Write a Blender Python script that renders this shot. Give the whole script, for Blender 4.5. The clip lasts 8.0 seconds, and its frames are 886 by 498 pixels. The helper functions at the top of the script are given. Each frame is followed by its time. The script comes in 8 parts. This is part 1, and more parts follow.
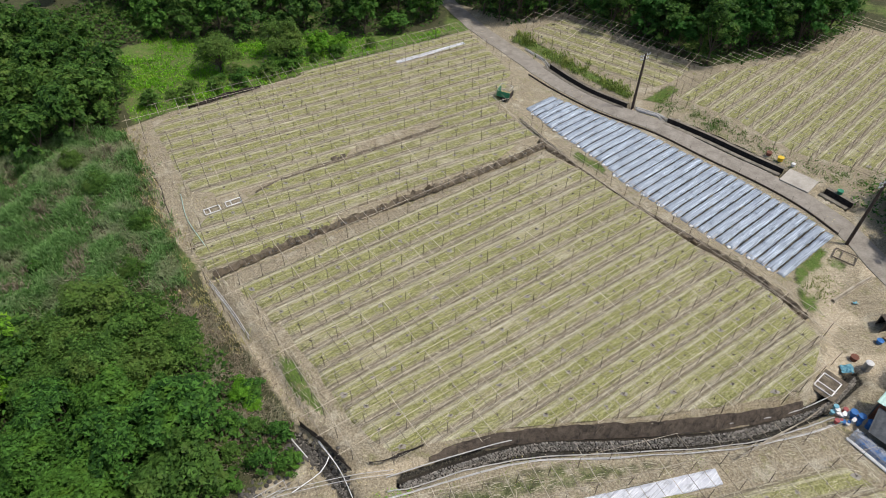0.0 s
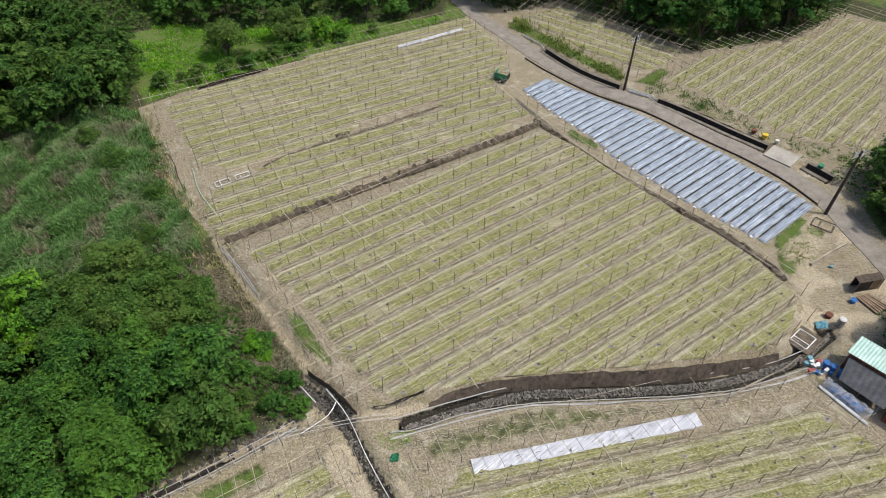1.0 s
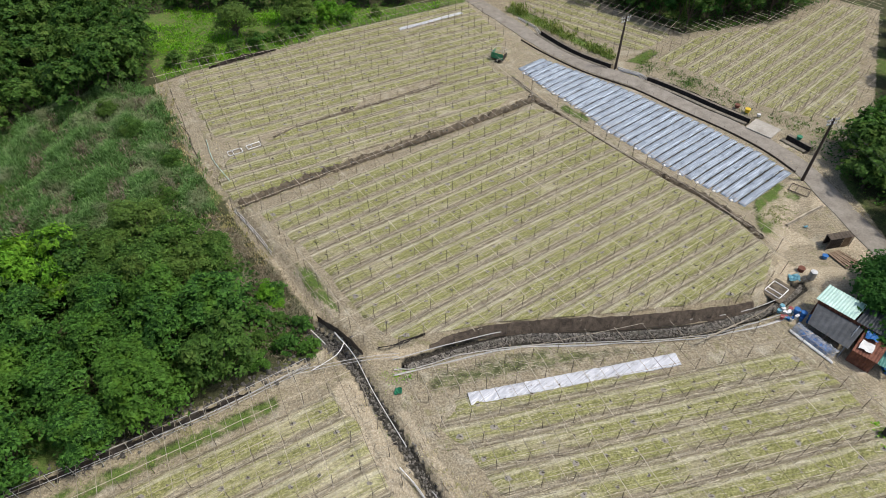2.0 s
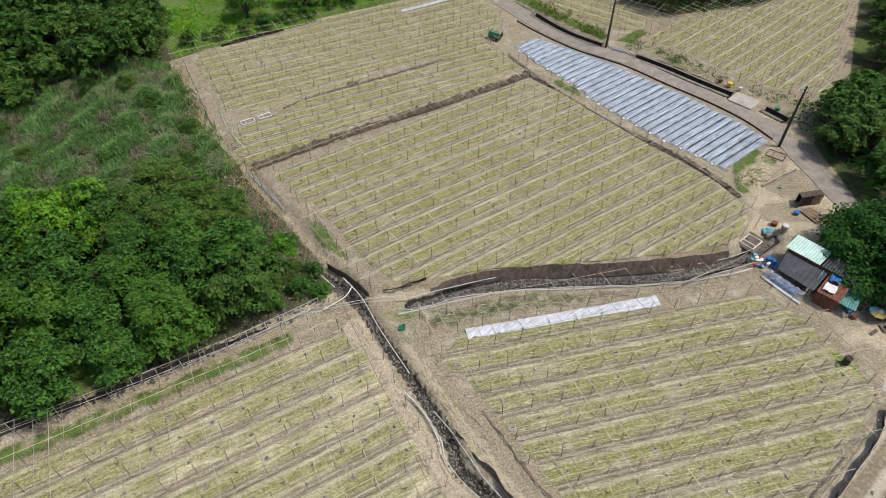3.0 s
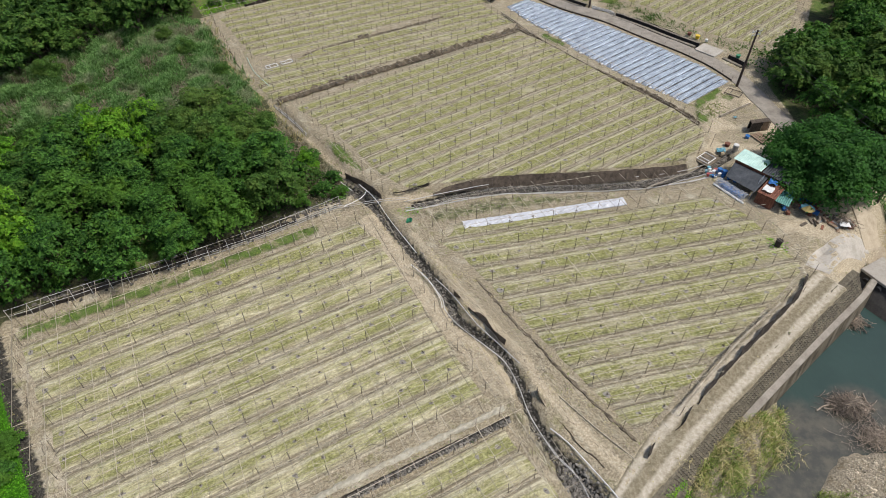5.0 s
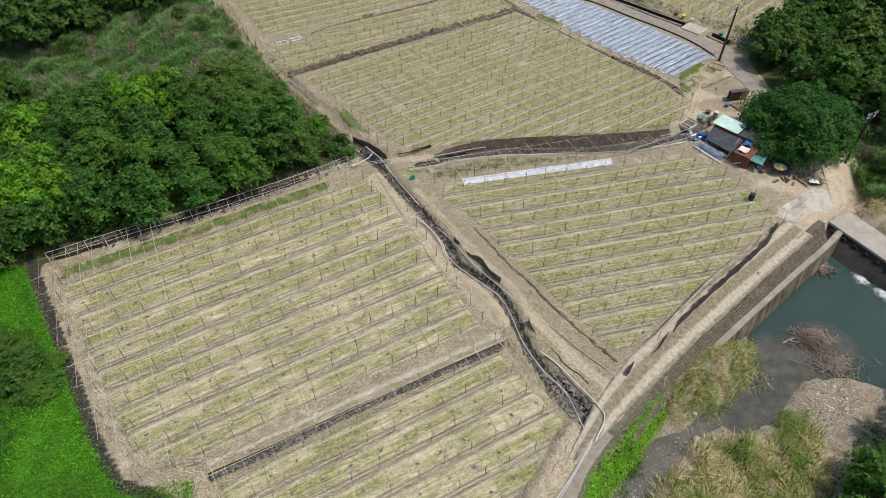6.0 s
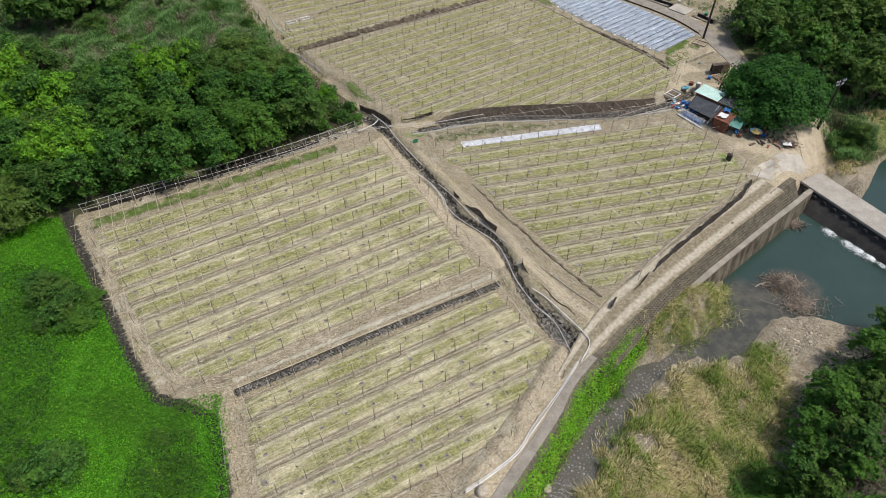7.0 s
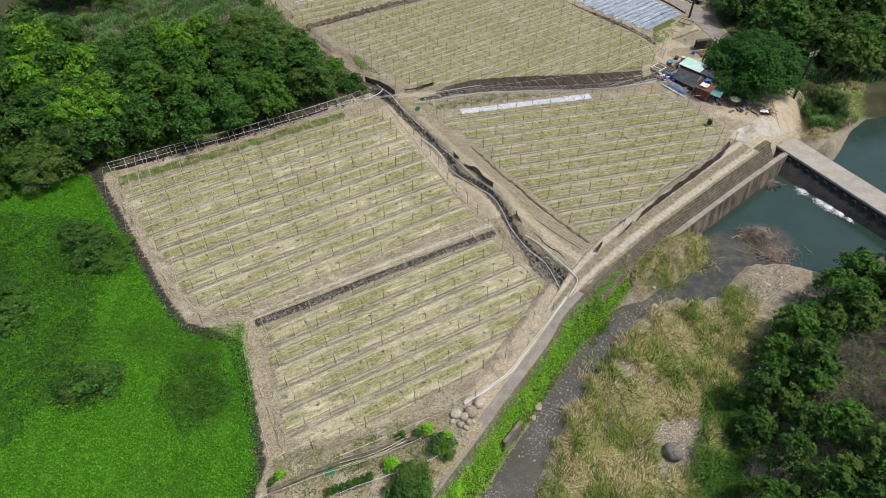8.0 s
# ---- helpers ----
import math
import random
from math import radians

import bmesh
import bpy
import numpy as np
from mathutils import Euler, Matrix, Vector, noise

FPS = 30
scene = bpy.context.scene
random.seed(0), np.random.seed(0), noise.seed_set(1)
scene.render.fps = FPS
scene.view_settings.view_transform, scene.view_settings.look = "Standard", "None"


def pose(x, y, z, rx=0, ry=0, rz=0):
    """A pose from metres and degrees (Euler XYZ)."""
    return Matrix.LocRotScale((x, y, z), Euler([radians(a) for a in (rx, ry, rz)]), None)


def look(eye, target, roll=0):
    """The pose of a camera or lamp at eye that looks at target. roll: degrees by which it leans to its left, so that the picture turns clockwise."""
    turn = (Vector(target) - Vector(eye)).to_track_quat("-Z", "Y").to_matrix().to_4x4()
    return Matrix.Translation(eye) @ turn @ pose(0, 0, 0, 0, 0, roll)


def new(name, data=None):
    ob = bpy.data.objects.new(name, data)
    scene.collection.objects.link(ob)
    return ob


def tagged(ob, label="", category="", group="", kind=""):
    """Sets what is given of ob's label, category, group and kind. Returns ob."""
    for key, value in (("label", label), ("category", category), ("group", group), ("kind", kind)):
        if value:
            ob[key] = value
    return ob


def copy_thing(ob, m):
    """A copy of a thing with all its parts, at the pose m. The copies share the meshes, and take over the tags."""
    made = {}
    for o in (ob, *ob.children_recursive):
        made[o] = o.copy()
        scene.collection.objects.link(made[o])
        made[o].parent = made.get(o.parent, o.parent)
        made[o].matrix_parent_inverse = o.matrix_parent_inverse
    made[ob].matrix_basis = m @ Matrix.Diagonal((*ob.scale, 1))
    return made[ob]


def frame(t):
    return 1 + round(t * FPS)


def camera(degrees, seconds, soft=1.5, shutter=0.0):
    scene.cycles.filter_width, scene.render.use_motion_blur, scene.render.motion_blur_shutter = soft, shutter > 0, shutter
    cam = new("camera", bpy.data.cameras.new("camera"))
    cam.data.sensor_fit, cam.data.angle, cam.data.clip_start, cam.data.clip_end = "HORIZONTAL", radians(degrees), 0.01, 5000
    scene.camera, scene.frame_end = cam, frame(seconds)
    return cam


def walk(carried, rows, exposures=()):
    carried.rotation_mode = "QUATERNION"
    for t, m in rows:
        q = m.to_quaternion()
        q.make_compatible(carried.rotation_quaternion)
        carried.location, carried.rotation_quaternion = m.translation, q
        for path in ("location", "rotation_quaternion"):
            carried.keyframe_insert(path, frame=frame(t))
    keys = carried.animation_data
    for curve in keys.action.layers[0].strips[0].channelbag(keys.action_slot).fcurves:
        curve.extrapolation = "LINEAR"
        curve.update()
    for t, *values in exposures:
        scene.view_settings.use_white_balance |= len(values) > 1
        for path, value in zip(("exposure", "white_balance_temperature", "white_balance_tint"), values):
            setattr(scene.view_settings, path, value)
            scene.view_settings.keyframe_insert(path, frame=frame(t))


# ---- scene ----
cam = camera(70.61, 8.0, soft=0.88)
# seconds, eye, yaw, pitch, roll
PATH = [
    (0.0, 0.000, 0.000, 48.370, 0.226, -45.054, 0.042),
    (0.5, 0.054, -2.371, 48.427, 0.231, -45.075, 0.043),
    (1.0, 0.105, -5.090, 48.499, 0.234, -45.096, 0.043),
    (1.5, 0.151, -8.122, 48.590, 0.236, -45.118, 0.045),
    (2.0, 0.190, -11.430, 48.700, 0.235, -45.141, 0.047),
    (2.5, 0.221, -14.974, 48.830, 0.232, -45.164, 0.051),
    (3.0, 0.242, -18.713, 48.980, 0.226, -45.188, 0.055),
    (3.5, 0.250, -22.609, 49.152, 0.217, -45.211, 0.061),
    (4.0, 0.244, -26.625, 49.342, 0.203, -45.234, 0.068),
    (4.5, 0.224, -30.725, 49.550, 0.186, -45.257, 0.077),
    (5.0, 0.188, -34.880, 49.771, 0.165, -45.279, 0.088),
    (5.5, 0.137, -39.065, 50.001, 0.138, -45.300, 0.100),
    (6.0, 0.073, -43.262, 50.234, 0.106, -45.320, 0.115),
    (6.5, -0.003, -47.459, 50.461, 0.068, -45.339, 0.132),
    (7.0, -0.086, -51.656, 50.672, 0.025, -45.357, 0.151),
    (7.5, -0.170, -55.859, 50.857, -0.026, -45.373, 0.172),
    (8.0, -0.250, -60.089, 50.999, -0.083, -45.387, 0.197),
]
walk(cam, [(t, Matrix.Translation((x, y, z)) @ pose(0, 0, 0, 0, 0, yaw) @ pose(0, 0, 0, 90 + pitch) @ pose(0, 0, 0, 0, 0, roll)) for t, x, y, z, yaw, pitch, roll in PATH])
# ---- end of path ----

# ---- world, sun, exposure ----
world = bpy.data.worlds.new("sky")
scene.world = world
world.use_nodes = True
SUN_ELEV, SUN_AZ = 62.0, 97.0  # degrees; azimuth clockwise from +y
wn = world.node_tree
sky = wn.nodes.new("ShaderNodeTexSky")
sky.sky_type = "NISHITA"
sky.sun_disc = False
sky.sun_elevation, sky.sun_rotation = radians(SUN_ELEV), radians(SUN_AZ)
sky.air_density, sky.dust_density, sky.ozone_density = 1.0, 3.0, 1.0
wn.links.new(sky.outputs[0], wn.nodes["Background"].inputs[0])
wn.nodes["Background"].inputs[1].default_value = 0.15
sun = new("sun", bpy.data.lights.new("sun", "SUN"))
sun.data.energy, sun.data.angle, sun.data.color = 3.0, radians(5.0), (1.0, 0.965, 0.92)
sun_from = Vector((math.sin(radians(SUN_AZ)) * math.cos(radians(SUN_ELEV)), math.cos(radians(SUN_AZ)) * math.cos(radians(SUN_ELEV)), math.sin(radians(SUN_ELEV))))
sun.matrix_world = look(sun_from * 200, (0, 0, 0))
scene.view_settings.exposure = -0.14

# ---- materials ----
def material(name):
    m = bpy.data.materials.new(name)
    m.use_nodes = True
    m.node_tree.nodes.clear()
    return m, m.node_tree


class Nodes:
    """Shortcuts for one node tree."""

    def __init__(self, name):
        self.m, self.t = material(name)
        self.out = self.t.nodes.new("ShaderNodeOutputMaterial")
        self.geo = self.t.nodes.new("ShaderNodeNewGeometry")

    def put(self, kind, inputs=(), **props):
        n = self.t.nodes.new(kind)
        for k, v in props.items():
            setattr(n, k, v)
        for k, v in dict(inputs).items():
            self.feed(n.inputs[k], v)
        return n

    def feed(self, socket, v):
        if isinstance(v, bpy.types.NodeSocket):
            self.t.links.new(v, socket)
        else:
            socket.default_value = v

    def coords(self, scale=(1, 1, 1), turn=0.0, source=None):
        mp = self.put("ShaderNodeMapping")
        self.t.links.new(source or self.geo.outputs["Position"], mp.inputs["Vector"])
        mp.inputs["Scale"].default_value = scale
        mp.inputs["Rotation"].default_value = (0, 0, radians(turn))
        return mp.outputs[0]

    def noise(self, scale, detail=4.0, rough=0.6, vec=None, distort=0.0):
        n = self.put("ShaderNodeTexNoise", {"Scale": scale, "Detail": detail, "Roughness": rough, "Distortion": distort})
        self.t.links.new(vec or self.geo.outputs["Position"], n.inputs["Vector"])
        return n.outputs["Fac"]

    def ramp(self, fac, *stops):
        r = self.put("ShaderNodeValToRGB")
        e = r.color_ramp.elements
        while len(e) < len(stops):
            e.new(0.5)
        for k, (p, c) in enumerate(stops):
            e[k].position, e[k].color = p, (*c, 1)
        self.feed(r.inputs[0], fac)
        return r.outputs[0]

    def band(self, fac, lo, hi):
        r = self.put("ShaderNodeMapRange", {"From Min": lo, "From Max": hi}, interpolation_type="SMOOTHSTEP")
        self.feed(r.inputs["Value"], fac)
        return r.outputs[0]

    def mix(self, fac, a, b, kind="MIX"):
        n = self.put("ShaderNodeMix", data_type="RGBA", blend_type=kind)
        self.feed(n.inputs[0], fac)
        for sock, v in ((n.inputs[6], a), (n.inputs[7], b)):
            self.feed(sock, v if isinstance(v, bpy.types.NodeSocket) else (*v, 1))
        return n.outputs[2]

    def math(self, op, a, b=0.0):
        n = self.put("ShaderNodeMath", operation=op)
        self.feed(n.inputs[0], a)
        self.feed(n.inputs[1], b)
        return n.outputs[0]

    def bump(self, height, strength=0.5, distance=0.05):
        n = self.put("ShaderNodeBump", {"Strength": strength, "Distance": distance})
        self.feed(n.inputs["Height"], height)
        return n.outputs[0]

    def attr(self, name):
        return self.put("ShaderNodeAttribute", attribute_name=name)

    def surface(self, color, rough=0.9, normal=None, metal=0.0, spec=0.3, **more):
        b = self.put("ShaderNodeBsdfPrincipled", {"Roughness": rough, "Metallic": metal, "Specular IOR Level": spec})
        self.feed(b.inputs["Base Color"], color if isinstance(color, bpy.types.NodeSocket) else (*color, 1))
        if normal:
            self.feed(b.inputs["Normal"], normal)
        for k, v in more.items():
            self.feed(b.inputs[k.replace("_", " ")], v)
        self.t.links.new(b.outputs[0], self.out.inputs[0])
        self.m.use_backface_culling = False
        return self.m


def mat_plain(name, a, b, scale=3.0, rough=0.7, metal=0.0, bump=0.3, dist=0.02, spec=0.3, vary=0.3, isle=0.0):
    """Two close tones mixed by noise at two scales, with fine relief."""
    n = Nodes(name)
    big, fine = n.noise(scale, 5, 0.65), n.noise(scale * 7, 3, 0.6)
    f = n.math("ADD", n.math("MULTIPLY", big, 0.65), n.math("MULTIPLY", fine, 0.35))
    col = n.ramp(f, (0.36, a), (0.64, b))
    rnd = n.put("ShaderNodeObjectInfo").outputs["Random"]
    hsv = n.put("ShaderNodeHueSaturation", {"Color": col})
    each = n.math("ADD", n.math("MULTIPLY", rnd, vary), 1 - vary / 2)
    if isle:
        each = n.math("MULTIPLY", each, n.math("ADD", n.math("MULTIPLY", n.geo.outputs["Random Per Island"], isle), 1 - isle / 2))
    n.feed(hsv.inputs["Value"], each)
    return n.surface(hsv.outputs[0], rough, n.bump(fine, bump, dist), metal, spec)


def mat_ground():
    n = Nodes("open_ground")
    a, b = n.attr("cover"), n.attr("cover_b")
    sep, sepb = n.put("ShaderNodeSeparateColor"), n.put("ShaderNodeSeparateColor")
    n.feed(sep.inputs[0], a.outputs["Color"])
    n.feed(sepb.inputs[0], b.outputs["Color"])
    big, mid, fine = n.noise(0.12, 4), n.noise(0.9, 5, 0.65), n.noise(9, 4, 0.7)
    rough = n.noise(4.5, 6, 0.82)
    chop = n.noise(5.5, 6, 0.72)
    tract = n.noise(0.45, 4, 0.6)
    soil = n.ramp(chop, (0.34, (0.18, 0.147, 0.098)), (0.5, (0.30, 0.253, 0.172)), (0.66, (0.43, 0.378, 0.268)))
    soil = n.mix(n.band(tract, 0.52, 0.68), soil, n.ramp(chop, (0.36, (0.29, 0.25, 0.18)), (0.64, (0.50, 0.45, 0.335))))
    weeds = n.band(n.noise(0.55, 6, 0.75), 0.53, 0.66)
    soil = n.mix(n.math("MULTIPLY", weeds, 0.55), soil, n.mix(fine, (0.12, 0.125, 0.045), (0.27, 0.26, 0.11)))
    pale = n.ramp(chop, (0.36, (0.33, 0.27, 0.18)), (0.5, (0.43, 0.36, 0.25)), (0.64, (0.54, 0.47, 0.345)))
    pale = n.mix(n.math("MULTIPLY", n.band(n.noise(0.7, 6, 0.75), 0.53, 0.68), 0.5), pale, n.mix(fine, (0.20, 0.165, 0.105), (0.36, 0.305, 0.20)))
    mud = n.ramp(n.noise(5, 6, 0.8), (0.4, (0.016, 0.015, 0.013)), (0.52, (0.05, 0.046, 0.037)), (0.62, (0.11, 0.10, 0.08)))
    grass = n.mix(fine, (0.05, 0.09, 0.02), (0.15, 0.22, 0.05))
    grass = n.mix(n.band(mid, 0.45, 0.7), grass, (0.16, 0.15, 0.07))
    stones = n.put("ShaderNodeTexVoronoi", {"Scale": 8.0})
    n.feed(stones.inputs["Vector"], n.geo.outputs["Position"])
    gravel = n.mix(stones.outputs["Color"], (0.14, 0.12, 0.085), (0.42, 0.36, 0.265))
    gravel = n.mix(n.band(mid, 0.5, 0.7), gravel, (0.20, 0.16, 0.10))
    litter = n.mix(fine, (0.03, 0.035, 0.016), (0.10, 0.10, 0.05))
    mead = n.mix(fine, (0.035, 0.12, 0.008), (0.09, 0.26, 0.02))

    def edge(mask):
        return n.band(n.math("ADD", mask, n.math("MULTIPLY", n.math("SUBTRACT", mid, 0.5), 0.7)), 0.35, 0.65)

    col = n.mix(edge(sep.outputs[0]), litter, grass)
    col = n.mix(edge(sepb.outputs[0]), col, mead)
    col = n.mix(edge(sep.outputs[1]), col, soil)
    col = n.mix(edge(sepb.outputs[1]), col, gravel)
    col = n.mix(edge(sep.outputs[2]), col, pale)
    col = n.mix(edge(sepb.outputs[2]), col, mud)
    h = n.math("ADD", n.math("MULTIPLY", mid, 0.6), n.math("MULTIPLY", fine, 0.4))
    hsv = n.put("ShaderNodeHueSaturation", {"Color": col})
    n.feed(hsv.inputs["Value"], n.math("ADD", n.math("MULTIPLY", n.math("ADD", fine, rough), 1.35), -0.34))
    return n.surface(hsv.outputs[0], 0.95, n.bump(h, 0.9, 0.12), spec=0.15)


def mat_bed(name, weedy, pale, bare):
    """Straw and yellowing weeds along the crown of a bed, trodden grey-brown soil in the furrows at its sides."""
    n = Nodes(name)
    uv = n.put("ShaderNodeUVMap").outputs[0]
    sep = n.put("ShaderNodeSeparateXYZ")
    n.feed(sep.inputs[0], uv)
    rnd = n.put("ShaderNodeObjectInfo").outputs["Random"]
    shift = n.put("ShaderNodeVectorMath", operation="ADD")
    n.feed(shift.inputs[0], uv)
    off = n.put("ShaderNodeCombineXYZ", {"X": n.math("MULTIPLY", rnd, 170.0), "Y": n.math("MULTIPLY", rnd, 31.0)})
    n.feed(shift.inputs[1], off.outputs[0])
    u = shift.outputs[0]
    patch = n.noise(0.13, 3, 0.6)
    streak = n.noise(1.0, 5, 0.7, n.coords((0.42, 3.6, 1.0), source=u), 0.3)
    blot = n.noise(1.0, 4, 0.62, n.coords((0.16, 0.9, 1.0), source=u), 0.6)
    lines = n.noise(1.0, 3, 0.65, n.coords((0.06, 7.5, 1.0), source=u))
    fine, speck = n.noise(15, 3, 0.75), n.noise(5.5, 5, 0.75)
    straw = n.ramp(streak, (0.34, tuple(v * pale for v in (0.245, 0.212, 0.125))), (0.5, tuple(v * pale for v in (0.37, 0.333, 0.205))), (0.66, tuple(v * pale for v in (0.52, 0.478, 0.325))))
    weed = n.ramp(n.math("ADD", n.math("MULTIPLY", speck, 0.55), n.math("MULTIPLY", streak, 0.45)), (0.34, (0.125, 0.135, 0.052)), (0.5, (0.24, 0.238, 0.088)), (0.65, (0.39, 0.378, 0.175)))
    across = n.math("DIVIDE", n.math("ABSOLUTE", sep.outputs[1]), 1.15)
    w = n.math("ADD", n.math("MULTIPLY", blot, 0.55), n.math("MULTIPLY", patch, 0.55))
    w = n.math("ADD", w, n.math("MULTIPLY", n.math("SUBTRACT", rnd, 0.5), 0.06))
    w = n.math("SUBTRACT", w, n.math("MULTIPLY", n.band(across, 0.35, 0.85), 0.10))
    col = n.mix(n.math("MULTIPLY", n.band(w, 0.50 - weedy, 0.68 - weedy), 0.95), straw, weed)
    col = n.mix(n.math("MULTIPLY", n.band(n.noise(0.5, 4, 0.7), 0.63, 0.72), 0.6), col, (0.135, 0.15, 0.05))
    furrow = n.ramp(streak, (0.36, (0.215, 0.18, 0.128)), (0.5, (0.335, 0.288, 0.21)), (0.64, (0.46, 0.41, 0.305)))
    rim = n.math("ADD", across, n.math("MULTIPLY", n.math("SUBTRACT", n.math("ADD", blot, streak), 1.0), 0.5))
    col = n.mix(n.math("MULTIPLY", n.band(rim, 0.55, 0.88), bare), col, furrow)
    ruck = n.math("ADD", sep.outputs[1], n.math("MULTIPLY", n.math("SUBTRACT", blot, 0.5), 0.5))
    # paler band along one side of the bed
    pale_side = n.band(n.math("ABSOLUTE", n.math("SUBTRACT", ruck, 0.55)), 0.24, 0.06)
    col = n.mix(n.math("MULTIPLY", pale_side, 0.55), col, n.ramp(streak, (0.36, (0.36, 0.32, 0.225)), (0.62, (0.60, 0.555, 0.42))))
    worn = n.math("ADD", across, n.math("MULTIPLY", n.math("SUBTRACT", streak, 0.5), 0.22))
    # thin furrow-edge shadow, painted as a dark line on both flanks
    edge_shade = n.band(n.math("ABSOLUTE", n.math("SUBTRACT", worn, 0.82)), 0.12, 0.03)
    col = n.mix(n.math("MULTIPLY", edge_shade, 0.55), col, (0.16, 0.13, 0.092))
    col = n.mix(n.math("MULTIPLY", n.band(worn, 0.90, 0.96), 0.6), col, n.ramp(speck, (0.36, (0.31, 0.265, 0.195)), (0.64, (0.50, 0.44, 0.335))))
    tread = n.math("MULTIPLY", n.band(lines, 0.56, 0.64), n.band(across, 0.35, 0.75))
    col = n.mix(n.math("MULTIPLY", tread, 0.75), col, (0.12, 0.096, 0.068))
    col = n.mix(n.math("MULTIPLY", n.band(lines, 0.42, 0.35), 0.45), col, (0.50, 0.46, 0.34))
    hsv = n.put("ShaderNodeHueSaturation", {"Color": col})
    n.feed(hsv.inputs["Value"], n.math("ADD", n.math("MULTIPLY", n.math("ADD", fine, speck), 1.9), -0.88))
    h = n.math("ADD", speck, n.math("MULTIPLY", streak, 0.8))
    return n.surface(hsv.outputs[0], 0.95, n.bump(h, 0.7, 0.07), spec=0.1)


def mat_leaf(name, dark, light, yellow, tree=0.35, patch=0.55):
    n = Nodes(name)
    isle = n.geo.outputs["Random Per Island"]
    rnd = n.put("ShaderNodeObjectInfo").outputs["Random"]
    col = n.mix(n.band(isle, 0.1, 0.95), dark, light)
    col = n.mix(n.math("MULTIPLY", n.band(n.noise(patch, 4), 0.48, 0.70), 0.7), col, yellow)
    col = n.mix(n.math("MULTIPLY", n.band(rnd, 0.45, 1.0), tree), col, yellow)
    hsv = n.put("ShaderNodeHueSaturation", {"Color": col})
    n.feed(hsv.inputs["Value"], n.math("ADD", n.math("MULTIPLY", n.noise(2.5, 2), 0.8), 0.6))
    b = n.put("ShaderNodeBsdfPrincipled", {"Base Color": hsv.outputs[0], "Roughness": 0.6, "Specular IOR Level": 0.12})
    t = n.put("ShaderNodeBsdfTranslucent", {"Color": hsv.outputs[0]})
    mx = n.put("ShaderNodeMixShader", {0: 0.3, 1: b.outputs[0], 2: t.outputs[0]})
    n.t.links.new(mx.outputs[0], n.out.inputs[0])
    return n.m


def mat_water(name, tint, rough=0.06):
    """Deep water, clouded with silt where it runs shallow."""
    n = Nodes(name)
    big, rip = n.noise(0.25, 4, 0.6), n.noise(2.4, 5, 0.7, n.coords((1, 0.5, 1), 40))
    col = n.mix(big, tint, tuple(v * 1.6 for v in tint))
    bed = n.mix(n.band(n.noise(0.6, 5, 0.7), 0.35, 0.68), (0.05, 0.052, 0.042), (0.105, 0.096, 0.07))
    sh = n.math("ADD", n.attr("shallow").outputs["Fac"], n.math("MULTIPLY", n.math("SUBTRACT", big, 0.5), 0.9))
    col = n.mix(n.band(sh, 0.2, 0.8), col, bed)
    return n.surface(col, rough, n.bump(rip, 0.35, 0.06), spec=0.5)


def mat_film(name, tone, soil, rough=0.28):
    """Thin plastic sheet, creased, dusty, with a silver or white face; crease glints and shade are painted in."""
    n = Nodes(name)
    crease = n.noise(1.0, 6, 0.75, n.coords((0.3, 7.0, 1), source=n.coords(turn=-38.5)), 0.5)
    fine = n.noise(11, 4, 0.7)
    col = n.mix(n.band(n.noise(1.1, 5, 0.7), 0.5, 0.75), tone, soil)
    # sheen and shade along the creases, painted as lighter and darker tone
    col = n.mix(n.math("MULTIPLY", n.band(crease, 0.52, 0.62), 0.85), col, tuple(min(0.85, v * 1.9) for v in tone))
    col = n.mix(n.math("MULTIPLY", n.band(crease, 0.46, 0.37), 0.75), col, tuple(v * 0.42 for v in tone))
    return n.surface(col, rough, n.bump(n.math("ADD", crease, n.math("MULTIPLY", fine, 0.4)), 0.8, 0.06), 0.0, 0.6)


GROUND = mat_ground()
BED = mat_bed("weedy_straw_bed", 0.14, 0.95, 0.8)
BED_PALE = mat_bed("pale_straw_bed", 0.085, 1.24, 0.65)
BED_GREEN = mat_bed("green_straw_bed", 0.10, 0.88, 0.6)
M_LEAF = mat_leaf("broad_leaves", (0.020, 0.062, 0.012), (0.090, 0.222, 0.036), (0.115, 0.235, 0.026))
M_LEAF_DARK = mat_leaf("dark_leaves", (0.024, 0.066, 0.012), (0.085, 0.185, 0.032), (0.12, 0.19, 0.036), 0.2)
M_LEAF_BRIGHT = mat_leaf("bright_leaves", (0.06, 0.165, 0.012), (0.155, 0.38, 0.028), (0.22, 0.39, 0.03))
M_BIG = mat_leaf("shade_tree_leaves", (0.016, 0.052, 0.012), (0.050, 0.145, 0.028), (0.055, 0.17, 0.02))
M_OLIVE = mat_leaf("olive_leaves", (0.038, 0.088, 0.015), (0.115, 0.225, 0.04), (0.15, 0.215, 0.045))
M_MEADOW = mat_leaf("creeper_leaves", (0.06, 0.20, 0.010), (0.15, 0.44, 0.022), (0.055, 0.105, 0.018), 0.0, 0.11)
M_REED = mat_leaf("reed_blades", (0.065, 0.155, 0.032), (0.21, 0.36, 0.115), (0.34, 0.34, 0.21), 0.0, 0.22)
M_REED_DEAD = mat_leaf("dead_reed_blades", (0.15, 0.115, 0.075), (0.40, 0.345, 0.245), (0.26, 0.27, 0.16), 0.0, 0.3)
M_DRY = mat_leaf("dry_grass_blades", (0.31, 0.265, 0.11), (0.66, 0.575, 0.31), (0.34, 0.36, 0.10), 0.0)
